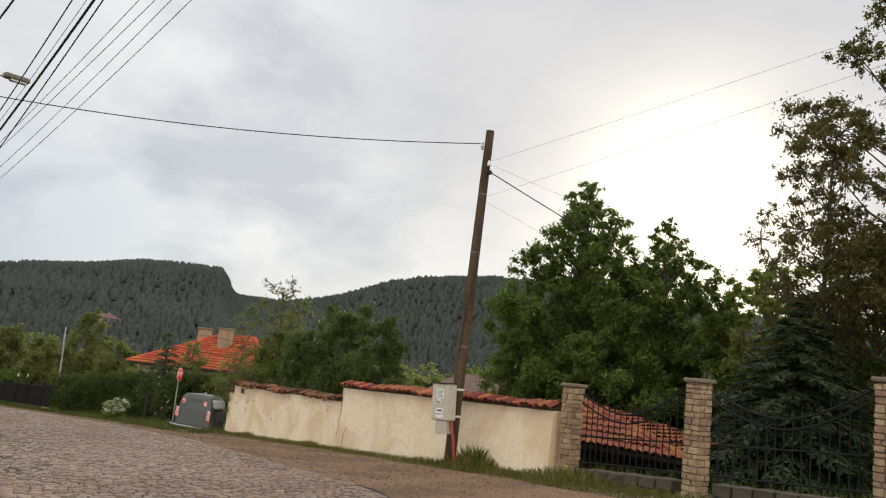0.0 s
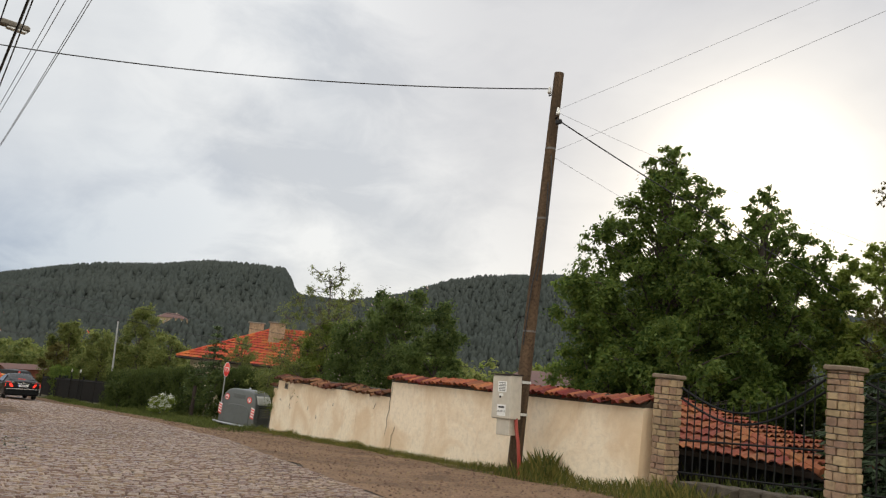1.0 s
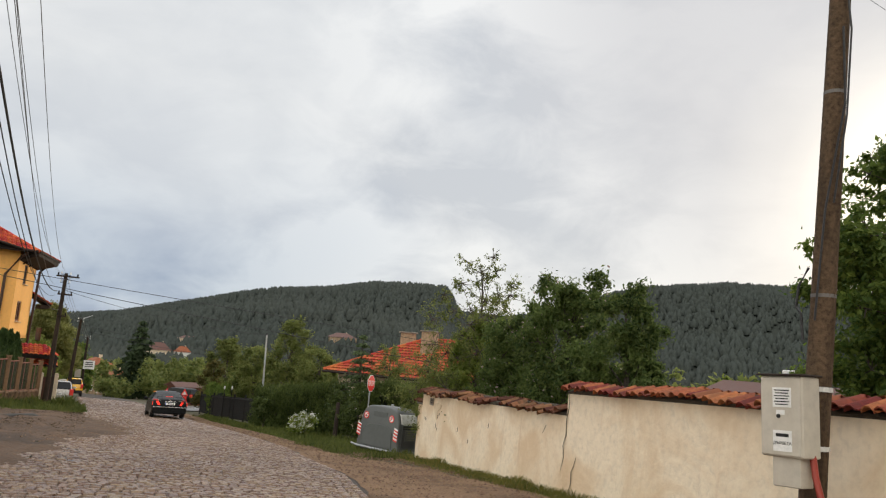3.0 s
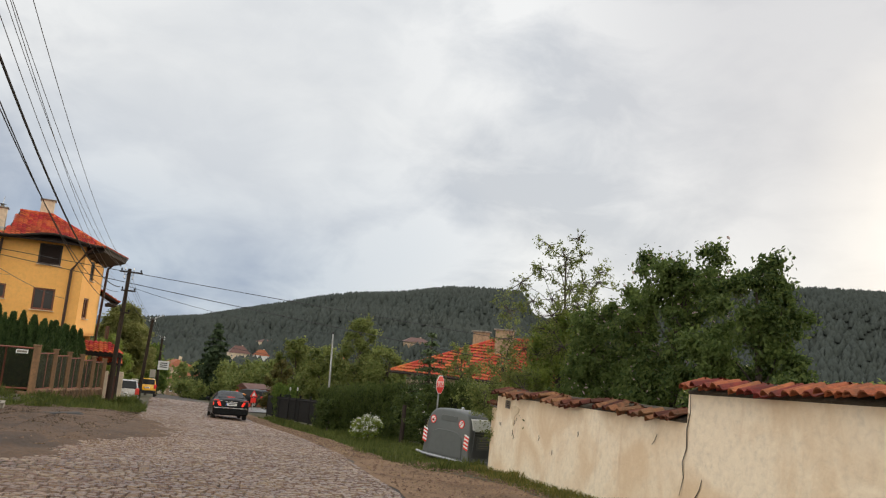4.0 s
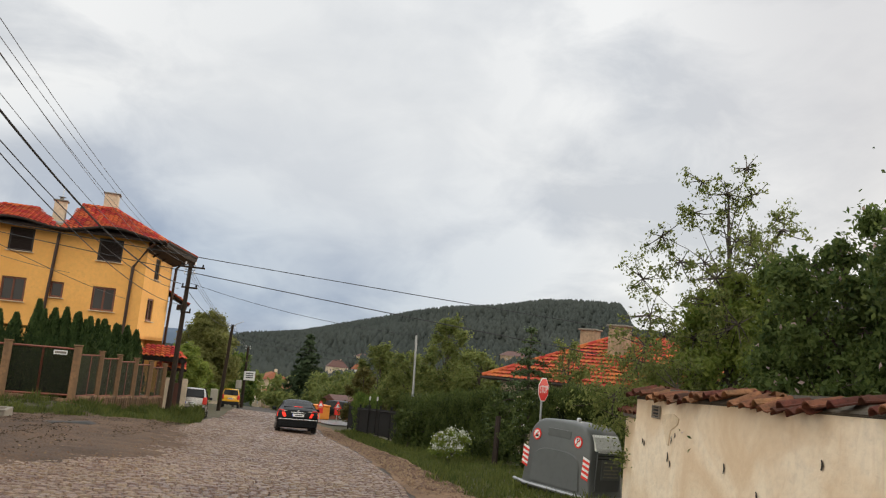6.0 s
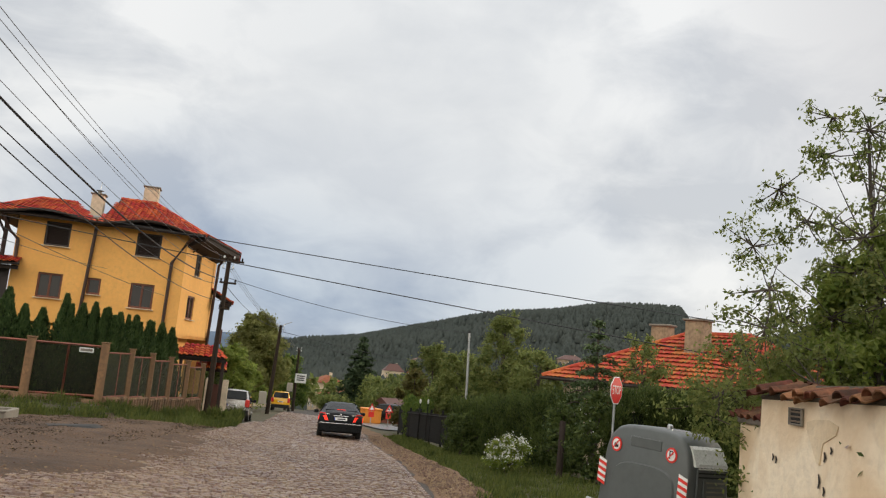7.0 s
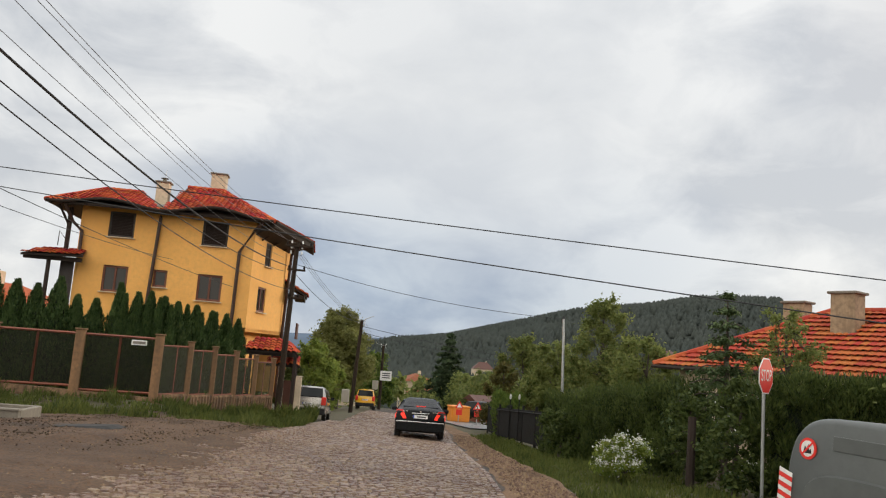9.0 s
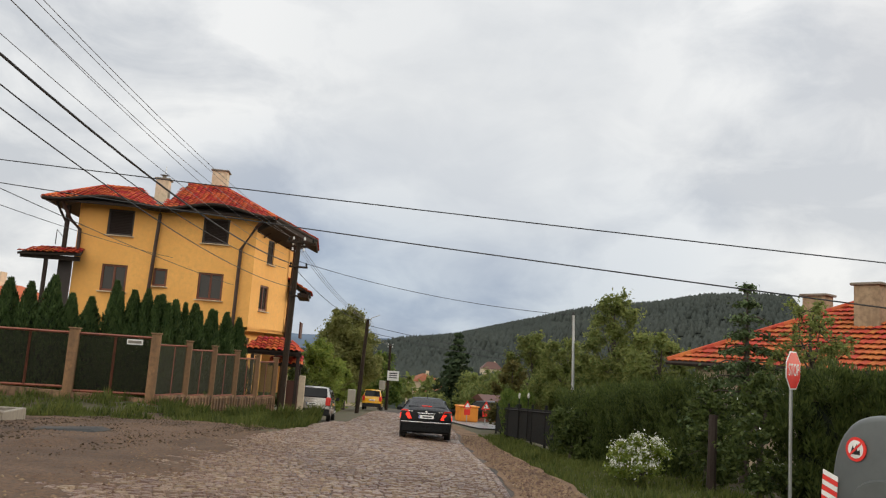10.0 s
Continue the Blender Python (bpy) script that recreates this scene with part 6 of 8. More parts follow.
def bungalow():
    t = thing("bungalow", pose(-46.9, 25.0, 0, 0, 0, 27.0), "single-storey house with orange tiled hip roof and weathered chimneys", "house")
    L, Dp, ez, rz = 10.2, 8.0, -0.75, 1.38
    A, B, C, D = (0, 0, ez), (L, 0, ez), (L, Dp, ez), (0, Dp, ez)
    p, q = (3.9, Dp / 2, rz), (6.4, Dp / 2, rz)
    for k, pl in enumerate(([A, B, q, p], [B, C, q], [C, D, p, q], [D, A, p])):
        tiled_plane(t, pl, M_TILE_OR, 0.21, 0.38, 0.03, seed=20 + k, gap=0.085)
    for a, b in ((A, p), (B, q), (p, q), (C, q), (D, p)):
        ridge_caps(t, a, b, M_TILE_OR, 0.12)
    g = -4.3
    o = 0.6
    holed_wall("front_wall", t, (o, o), (L - o, o), g, ez, 0.25, [(1.5, 2.7, -2.6, -1.3), (5.5, 6.7, -2.6, -1.3)], M_BEIGE)
    for u in (1.5, 5.5):
        window(t, (o, o), (L - o, o), u, u + 1.2, -2.6, -1.3)
    holed_wall("side_wall", t, (L - o, o), (L - o, Dp - o), g, ez, 0.25, [], M_BEIGE)
    holed_wall("rear_wall", t, (L - o, Dp - o), (o, Dp - o), g, ez, 0.25, [], M_BEIGE)
    holed_wall("side_wall", t, (o, Dp - o), (o, o), g, ez, 0.25, [], M_BEIGE)
    part("soffit", Shape().add([(0.02, 0.02, ez - 0.1), (L - 0.02, 0.02, ez - 0.1), (L - 0.02, Dp - 0.02, ez - 0.1), (0.02, Dp - 0.02, ez - 0.1)], [(0, 1, 2, 3)]), M_DARKWOOD, t)
    part("gutter", Shape().tube([(0, -0.06, ez - 0.03), (L, -0.06, ez - 0.03)], 0.07, 6), M_DARKWOOD, t)
    chimney(t, 5.02, 2.75, 0.2, 1.80, 0.74, 0.64, M_CHIM)
    chimney(t, 2.3, 4.7, 0.1, 1.74, 0.78, 0.52, M_CHIM)
    return t


bungalow()
# open garden shed behind the gate
shed = thing("garden_shed", pose(0, 0, 0), "low open garden shed with a red tiled roof in shade", "shed")
e0, e1, rd0, rd1 = (-10.6, 17.3, -0.62), (-6.4, 16.35, -0.58), (-11.2, 19.3, 0.22), (-10.5, 19.1, 0.22)
# The shade over this roof is put into the tile colour.
tiled_plane(shed, [e0, e1, rd1, rd0], M_TILE_DULL_SHADE, 0.22, 0.33, 0.05, seed=41)
tiled_plane(shed, [e1, (-6.1, 19.6, -0.58), rd1], M_TILE_DULL_SHADE, 0.22, 0.33, 0.05, seed=42)
ridge_caps(shed, e1, rd1, M_TILE_DULL_SHADE, 0.09)
for xx, yy in ((-10.4, 17.8), (-6.95, 16.95), (-8.6, 17.4), (-6.7, 19.3)):
    part("post", Shape().box(xx, yy, -1.2, 0.14, 0.14, 1.0, bev=0.01), M_DARKWOOD, shed)
# Added black sheet; stands in for the deep shade under the roof.
part("back_wall", Shape().box(-8.5, 18.6, -1.1, 4.2, 0.15, 1.4), M_BLACK, shed)
# dark-roofed outbuilding further behind the wall
ob_ = thing("outbuilding", pose(-26, 36, -3.7, 0, 0, -14), "far outbuilding with a grey-brown roof and white vent", "house")
part("wall_block", Shape().box(0, 0, 1.4, 7, 5, 3.0), M_BEIGE, ob_)
part("roof", Shape().prism([(-3.0, 2.9), (3.0, 2.9), (0, 4.2)], "x", -4, 4), M_BROWN, ob_)
part("vent", Shape().box(0.8, -0.6, 4.5, 0.5, 0.4, 0.5, bev=0.03), M_WHITE, ob_)


def far_house(x, y, w, d, h, roof, turn, wall_mat, roof_mat, label):
    z = ground_z(x, y)
    t = thing("village_house", pose(x, y, z, 0, 0, turn), label, "house", "far village houses")
    part("wall_block", Shape().box(0, 0, h / 2 - 0.5, w, d, h + 1.0), wall_mat, t)
    a, b = w / 2 + 0.5, d / 2 + 0.5
    part("roof", Shape().add([(-a, -b, h), (a, -b, h), (a, b, h), (-a, b, h), (-a * 0.4, 0, h + roof), (a * 0.4, 0, h + roof)], [(0, 1, 5, 4), (1, 2, 5), (2, 3, 4, 5), (3, 0, 4), (3, 2, 1, 0)]), roof_mat, t)
    k = max(1, int(w / 3))
    for i in range(k):
        for j in range(max(1, int(h / 2.7))):
            wx = part("window", Shape().box(-w / 2 + w * (i + 0.5) / k, -d / 2 - 0.02, 1.5 + 2.7 * j, 1.1, 0.08, 1.2, bev=0.02), M_WHITE, t)
            part("pane", Shape().box(-w / 2 + w * (i + 0.5) / k, -d / 2 - 0.06, 1.5 + 2.7 * j, 0.9, 0.03, 1.0), M_GLASS, wx)
            wx2 = part("window", Shape().box(w / 2 + 0.02, 0, 1.5 + 2.7 * j, 0.08, 1.1, 1.2, bev=0.02), M_WHITE, t)
            part("pane", Shape().box(w / 2 + 0.06, 0, 1.5 + 2.7 * j, 0.03, 0.9, 1.0), M_GLASS, wx2)
    part("chimney", Shape().box(a * 0.3, 0.4, h + roof, 0.7, 0.6, 1.4, bev=0.02), M_BEIGE, t)


far_house(-172, 41, 9, 8, 3.6, 1.6, 20, M_BEIGE, M_TILE_DULL_SHADE, "low village house with orange roof")


def house_on_slope(az, el, wide, high, wall_mat, roof_mat, label):
    """A far house where the slope, seen from the road, reaches the elevation el; sizes in degrees of view."""
    r = 240
    while r < 1000:
        x, y = -4 - r * math.cos(radians(az)), 5.5 + r * math.sin(radians(az))
        if (ground_z(x, y) - 0.4) / r >= math.tan(radians(el)):
            break
        r += 10
    w, h = r * radians(wide), r * radians(high)
    far_house(x, y, w, w * 0.8, h * 0.72, h * 0.42, -az + 100, wall_mat, roof_mat, label)


house_on_slope(12.35, -1.75, 1.4, 1.2, M_BEIGE, M_BROWN, "pale two-storey village house with brown roof")
house_on_slope(13.9, -1.6, 1.0, 0.95, M_WHITE, M_TILE_DULL_SHADE, "white village house with dull red roof")
house_on_slope(14.2, -0.25, 1.4, 0.45, M_BEIGE, M_BROWN, "low beige village house on the slope")
house_on_slope(24.7, 0.45, 1.9, 0.8, M_CHIM, M_BROWN, "long beige village house with brown roof on the slope")
far_house(-208, 37.3, 7, 6.5, 6.9, 1.7, 8, M_BEIGE, M_TILE_DULL_SHADE, "village house with dull red roof among trees")
far_house(-188, 38.5, 8, 8, 3.8, 1.8, 20, M_CHIM, M_TILE_DULL_SHADE, "brownish village house with dull red roof")
house_on_slope(19.4, -1.2, 0.6, 0.6, M_WHITE, M_TILE_OR, "small white village house with orange roof")
far_house(-215, 62, 8, 8, 4.8, 2.2, 30, M_WHITE, M_TILE_DULL_SHADE, "white village house with dull red roof")
far_house(-190, 22, 8, 8, 5.0, 2.2, 10, M_BEIGE, M_TILE_DULL_SHADE, "village house with dull red roof")
far_house(-150, 10, 8, 8, 4.6, 2.0, 8, M_WHITE, M_TILE_OR, "white village house with orange roof")
far_house(-230, 20, 9, 8, 5.0, 2.2, 5, M_WHITE, M_TILE_RED, "white village house with red roof")
far_house(-82, -8.6, 9, 9, 5.6, 1.9, -10, M_BEIGE, M_TILE_OR, "low neighbouring house with orange roof")

# ---------- vehicles ----------


def car_shell(name, st, mat, parent):
    """A body lofted through stations (x, sill, belt, top, half sill, half belt, half top); nose towards -x."""
    s = Shape()
    for x, zs, zb, zt, ws, wb, wt in st:
        half = [(ws * 0.86, zs), (ws, zs + 0.10), (wb * 1.0, (zs + zb) * 0.52), (wb * 0.99, zb - 0.05), (wb * 0.955, zb), ((wb * 0.955 + wt) / 2 + 0.01, (zb + zt) / 2), (wt, zt - 0.06), (wt * 0.82, zt - 0.008), (0, zt + 0.012)]
        ring = half + [(-y, z) for y, z in half[-2::-1]]
        s.v += [(x, y, z) for y, z in ring]
    n = 17
    for i in range(len(st) - 1):
        for k in range(n - 1):
            s.f.append((i * n + k, i * n + k + 1, (i + 1) * n + k + 1, (i + 1) * n + k))
        s.f.append((i * n + n - 1, i * n, (i + 1) * n, (i + 1) * n + n - 1))
    s.f += [tuple(range(n)), tuple((len(st) - 1) * n + k for k in range(n - 1, -1, -1))]
    me = s.mesh(name)
    me.shade_smooth()
    me.set_sharp_from_angle(angle=radians(42))
    ob = part(name, me, mat, parent)
    return ob


def wheel(parent, x, y, r=0.32, w=0.21):
    sg = 1 if y > 0 else -1
    tyre = part("wheel", Shape().tube([(x, y - sg * w, r), (x, y - sg * (w - 0.03), r), (x, y - sg * 0.03, r), (x, y, r)], [r * 0.9, r, r, r * 0.9], 20), M_RUBBER, parent, smooth=True)
    rim = part("rim", Shape().tube([(x, y - sg * 0.05, r), (x, y + sg * 0.006, r)], [r * 0.68, r * 0.66], 20), M_ALLOY, tyre)
    for k in range(5):
        a = 2 * math.pi * (k + 0.5) / 5
        part("spoke_gap", Shape().box(x + 0.4 * r * math.cos(a), y + sg * 0.004, r + 0.4 * r * math.sin(a), r * 0.2, 0.02, r * 0.22, Matrix.Rotation(-a, 3, "Y")), M_RUBBER, tyre)


def quad_panel(name, pts, mat, parent, thick=0.008, label=""):
    """A thin slab over four corner points, proud of the body."""
    p = [Vector(q) for q in pts]
    n = (p[1] - p[0]).cross(p[2] - p[0]).normalized() * thick
    return part(name, Shape().add([q + n for q in p] + [q - n for q in p], [(0, 1, 2, 3), (7, 6, 5, 4)] + [(i, (i + 1) % 4, 4 + (i + 1) % 4, 4 + i) for i in range(4)]), mat, parent, label)


def plate(parent, x, z, w=0.52, h=0.115):
    pl = part("number_plate", Shape().box(x, 0, z, 0.015, w, h, bev=0.004), M_WHITE, parent)
    part("plate_bar", Shape().box(x + 0.009, 0.03, z, 0.004, w * 0.62, h * 0.38), M_BLACK, pl)
    part("blue_band", Shape().box(x + 0.009, -w * 0.46, z, 0.004, w * 0.07, h * 0.9), plain("plate_blue", (0.02, 0.06, 0.4), 0.4), pl)


def sedan(m):
    t = thing("sedan_car", m, "black saloon car with lit red brake lamps on the cobbles", "car", "vehicles")
    L = 4.8
    st = [(0.0, 0.42, 0.72, 0.80, 0.74, 0.80, 0.66), (-0.03, 0.32, 0.86, 0.99, 0.84, 0.87, 0.70), (-0.14, 0.24, 0.95, 1.06, 0.88, 0.905, 0.70), (-0.35, 0.22, 0.97, 1.075, 0.89, 0.91, 0.70), (-0.62, 0.22, 0.97, 1.10, 0.9, 0.91, 0.68), (-0.95, 0.22, 0.96, 1.27, 0.9, 0.91, 0.62), (-1.35, 0.22, 0.95, 1.41, 0.9, 0.91, 0.58), (-1.9, 0.22, 0.94, 1.455, 0.9, 0.91, 0.57), (-2.5, 0.22, 0.93, 1.44, 0.9, 0.91, 0.57), (-2.95, 0.22, 0.92, 1.33, 0.9, 0.90, 0.58), (-3.5, 0.22, 0.90, 1.03, 0.9, 0.89, 0.66), (-4.2, 0.23, 0.84, 0.92, 0.88, 0.86, 0.66), (-4.65, 0.26, 0.72, 0.76, 0.82, 0.80, 0.6), (-4.8, 0.34, 0.56, 0.60, 0.7, 0.68, 0.5)]
    car_shell("body", st, M_CARBLK, t)
    quad_panel("rear_window", [(-0.68, -0.64, 1.115), (-0.68, 0.64, 1.115), (-1.33, 0.55, 1.408), (-1.33, -0.55, 1.408)], M_CARGLASS, t, 0.018)
    quad_panel("windscreen", [(-3.45, -0.62, 1.05), (-3.45, 0.62, 1.05), (-2.9, 0.55, 1.36), (-2.9, -0.55, 1.36)], M_CARGLASS, t, 0.02)
    for sg in (-1, 1):
        quad_panel("side_window", [(-1.15, sg * 0.875, 0.99), (-2.05, sg * 0.875, 0.98), (-1.95, sg * 0.625, 1.37), (-1.45, sg * 0.66, 1.33)], M_CARGLASS, t, 0.02)
        quad_panel("side_window", [(-2.12, sg * 0.875, 0.98), (-3.2, sg * 0.875, 0.96), (-2.75, sg * 0.66, 1.30), (-2.05, sg * 0.625, 1.37)], M_CARGLASS, t, 0.02)
        # tail lamps: unlit upper part and lit lower part wrapping the corner
        tl = quad_panel("tail_lamp", [(0.012, sg * 0.50, 0.72), (-0.10, sg * 0.885, 0.72), (-0.16, sg * 0.86, 1.0), (-0.035, sg * 0.63, 1.0)], M_TAIL, t, 0.015, "red tail lamp")
        quad_panel("brake_lamp", [(0.022, sg * 0.50, 0.70), (-0.085, sg * 0.90, 0.70), (-0.10, sg * 0.89, 0.88), (0.012, sg * 0.58, 0.88)], M_TAIL_ON, tl, 0.012, "lit brake lamp")
        for x in (-1.02, -3.85):
            wheel(t, x, sg * 0.90)
        part("mirror", Shape().box(-2.95, sg * 1.02, 1.0, 0.12, 0.2, 0.14, bev=0.04), M_CARBLK, t)
        part("side_strip", Shape().box(-2.4, sg * 0.915, 0.55, 2.4, 0.02, 0.05), M_CARBLK, t)
        part("door_handle", Shape().box(-1.6, sg * 0.915, 0.86, 0.2, 0.03, 0.03, bev=0.01), M_CHROME, t)
    part("bumper", Shape().box(-0.06, 0, 0.42, 0.20, 1.72, 0.34, bev=0.08), M_CARBLK, t)
    part("bumper_strip", Shape().box(0.045, 0, 0.60, 0.02, 1.7, 0.03, bev=0.008), M_CHROME, t, "chrome bumper strip")
    part("boot_strip", Shape().box(0.02, 0, 0.90, 0.03, 0.62, 0.025, bev=0.008), M_CHROME, t, "chrome boot strip")
    part("badge", Shape().tube([(-0.02, 0, 0.96), (0.0, 0, 0.96)], 0.035, 12), M_CHROME, t)
    part("high_brake_lamp", Shape().box(-0.70, 0, 1.14, 0.03, 0.34, 0.03), M_TAIL_ON, t, "lit high brake lamp")
    part("aerial", Shape().tube([(-1.5, 0, 1.45), (-1.45, 0, 1.58)], [0.02, 0.006], 6), M_BLACK, t)
    for yy in (-0.55, 0.5):
        part("print_bar", Shape().box(0.0, yy, 0.955, 0.012, 0.16, 0.022), M_CHROME, t)
    plate(t, 0.03, 0.78)
    return t


def boxy_car(name, m, label, mat, L, W, H, belt, rear_slope, lit=False, front=False, group="vehicles"):
    t = thing(name, m, label, "car", group)
    w = W / 2
    st = [(0.0, 0.45, belt - 0.1, belt, w * 0.86, w * 0.9, w * 0.8), (-0.05, 0.34, belt, belt + 0.12, w * 0.95, w * 0.98, w * 0.82), (-0.12 - rear_slope, 0.30, belt, H - 0.08, w, w, w * 0.78), (-0.4 - rear_slope, 0.28, belt, H, w, w, w * 0.78), (-L * 0.45, 0.28, belt, H + 0.01, w, w, w * 0.77), (-L * 0.62, 0.28, belt - 0.02, H - 0.06, w, w, w * 0.77), (-L * 0.78, 0.28, belt - 0.05, belt + 0.08, w, w * 0.98, w * 0.8), (-L * 0.95, 0.3, belt - 0.15, belt - 0.06, w * 0.96, w * 0.93, w * 0.75), (-L, 0.38, 0.62, 0.68, w * 0.85, w * 0.82, w * 0.6)]
    car_shell("body", st, mat, t)
    quad_panel("rear_window", [(-0.03, -w * 0.80, belt + 0.14), (-0.03, w * 0.80, belt + 0.14), (-0.09 - rear_slope * 0.95, w * 0.72, H - 0.10), (-0.09 - rear_slope * 0.95, -w * 0.72, H - 0.10)], M_CARGLASS, t, 0.03)
    quad_panel("windscreen", [(-L * 0.775, -w * 0.78, belt + 0.07), (-L * 0.775, w * 0.78, belt + 0.07), (-L * 0.63, w * 0.72, H - 0.08), (-L * 0.63, -w * 0.72, H - 0.08)], M_CARGLASS, t, 0.03)
    for sg in (-1, 1):
        quad_panel("side_window", [(-0.5 - rear_slope, sg * w * 0.97, belt + 0.04), (-L * 0.70, sg * w * 0.97, belt + 0.04), (-L * 0.6, sg * w * 0.82, H - 0.12), (-0.6 - rear_slope, sg * w * 0.82, H - 0.12)], M_CARGLASS, t, 0.02)
        part("tail_lamp", Shape().box(-0.05, sg * w * 0.86, belt - 0.06, 0.24, 0.24, 0.42, bev=0.04), M_TAIL, t, "red tail lamp")
        if front:
            part("head_lamp", Shape().box(-L * 0.975, sg * w * 0.7, 0.66, 0.12, 0.34, 0.16, bev=0.03), M_HEAD_ON if lit else M_CHROME, t)
        for x in (-L * 0.19, -L * 0.8):
            wheel(t, x, sg * w * 0.99, 0.33)
        part("mirror", Shape().box(-L * 0.68, sg * (w + 0.1), belt + 0.1, 0.1, 0.2, 0.16, bev=0.04), M_BLACK, t)
    part("bumper", Shape().box(-0.02, 0, 0.46, 0.2, W * 0.96, 0.34, bev=0.06), M_BLACK, t)
    part("bumper_step", Shape().box(-0.02, 0, 0.66, 0.22, W * 0.95, 0.10, bev=0.04), mat, t)
    plate(t, 0.07, belt - 0.2)
    return t


def heading(x):
    return math.degrees(math.atan2(-(kerb_y(x - 2) - kerb_y(x + 2)), 4.0))


def on_road(x, off, extra=0):
    y = kerb_y(x) - off
    return pose(x, y, ground_z(x, y) + 0.05, 0, -3.4, heading(x) + extra)


sedan(on_road(-50.2, 1.48))
boxy_car("parked_suv", pose(-63.0, 13.7, ground_z(-63.0, 13.7) + 0.01, 0, -4, heading(-64) + 2), "silver off-road car parked by the gate", M_CARSIL, 4.6, 1.86, 1.72, 1.05, 0.28)
boxy_car("yellow_van", pose(-94, 18.55, ground_z(-94, 18.55) + 0.03, 0, -3, heading(-90)), "small yellow van parked at the roadside", M_CARYEL, 4.3, 1.75, 1.82, 1.08, 0.08)
boxy_car("oncoming_car", pose(-190, 36.2, ground_z(-190, 36.2) + 0.05, 0, 3, heading(-180) + 180), "white car with lit headlamps far down the road", M_CARWHT, 4.2, 1.75, 1.5, 0.95, 0.4, True, True)
boxy_car("distant_car", pose(-158, 33.4, ground_z(-158, 33.4) + 0.05, 0, -3, heading(-160)), "small black car far down the road", M_CARBLK, 4.1, 1.7, 1.5, 0.95, 0.4)
boxy_car("parked_car", pose(-90, 29.8, ground_z(-90, 29.8) + 0.05, 0, 0, 40), "dark off-road car parked at the side turning", M_CARBLK, 4.4, 1.8, 1.7, 1.0, 0.25)

# ---------- far road furniture ----------
oc = thing("orange_container", pose(-88, 26.1, ground_z(-88, 26.1), 0, 0, 10), "orange plastic container beside the turning", "container")
part("body", Shape().box(0, 0, 0.65, 1.3, 1.6, 1.2, bev=0.08), M_ORANGE_P, oc)
part("lid", Shape().box(0, 0, 1.29, 1.4, 1.7, 0.12, bev=0.05), M_ORANGE_P, oc)
sh2 = thing("wooden_kiosk", pose(-98, 31.5, ground_z(-98, 31.5), 0, 0, 12), "low brown wooden kiosk", "kiosk")
part("body", Shape().box(0, 0, 1.0, 2.5, 5.0, 2.0), M_RUST, sh2)
part("roof", Shape().prism([(-1.6, 2.0), (1.6, 2.0), (0, 2.5)], "y", -2.8, 2.8), M_BROWN, sh2)
for x, y, zt in ((-84, 25.4, 1.7), (-80, 26.05, 1.7)):
    ws = thing("warning_sign", pose(x, y, ground_z(x, y), 0, 0, 100), "red-bordered triangular warning sign on a post", "sign", "warning signs")
    part("post", Shape().tube([(0, 0.04, -0.2), (0, 0.04, zt)], 0.04, 8), M_GALV, ws)
    tri = part("plate", Shape().prism([(-0.36, zt - 0.55), (0.36, zt - 0.55), (0, zt + 0.05)], "y", -0.02, 0.0), M_RED, ws)
    part("field", Shape().prism([(-0.21, zt - 0.47), (0.21, zt - 0.47), (0, zt - 0.13)], "y", -0.03, -0.015), M_WHITE, tri)
    part("lower_plate", Shape().box(0, -0.01, zt - 0.85, 0.5, 0.02, 0.45, bev=0.01), M_RED, ws)

# ---------- dark fence and gate on the other side ----------
df = thing("metal_fence", pose(0, 0, 0), "dark green metal sheet fence among shrubs", "fence")
RF = [(-47.5, 22.6), (-50.9, 22.85), (-53.4, 22.95), (-55.8, 23.05), (-58.2, 23.1), (-60.8, 23.2), (-63.5, 23.5), (-66.5, 23.9)]
for (xa, ya), (xb, yb) in zip(RF, RF[1:]):
    ga, gb = ground_z(xa, ya), ground_z(xb, yb)
    hh = 1.35
    nb = 10
    for k in range(nb):
        f = (k + 0.5) / nb
        x, y, g = xa + (xb - xa) * f, ya + (yb - ya) * f, ga + (gb - ga) * f
        part("slat", Shape().box(x, y, g + hh / 2 + 0.1, abs(xb - xa) / nb * 0.92, 0.03, hh), M_IRON, df)
    part("post", Shape().box(xb, yb, gb + 0.75, 0.09, 0.09, 1.75), M_IRON, df)
    part("rail", Shape().tube([(xa, ya - 0.04, ga + 1.35), (xb, yb - 0.04, gb + 1.35)], 0.03, 4), M_IRON, df)
for xx in (-56.4, -58.0):
    gl = thing("gate_lamp", pose(xx, 23.0, ground_z(xx, 23) + 1.5), "small white globe lamp on a gate post", "lamp", "gate lamps")
    part("stem", Shape().tube([(0, 0, -1.4), (0, 0, 0.4)], 0.022, 6), M_IRON, gl)
    part("globe", Shape().tube([(0, 0, 0.38), (0, 0, 0.42), (0, 0, 0.5), (0, 0, 0.58), (0, 0, 0.62)], [0.02, 0.045, 0.055, 0.045, 0.015], 10), M_CURTAIN_W, gl)
wp = part("wooden_post", Shape().tube([(0, 0, -0.3), (0.03, 0, 0.8), (0.0, 0.02, 1.5)], [0.1, 0.09, 0.085], 8), M_DARKWOOD, None, at=pose(-38.0, 21.95, ground_z(-38, 22)))
tagged(wp, "dark old wooden post in the shrubs", "post")

# ---------- hedges, shrubs, conifers ----------


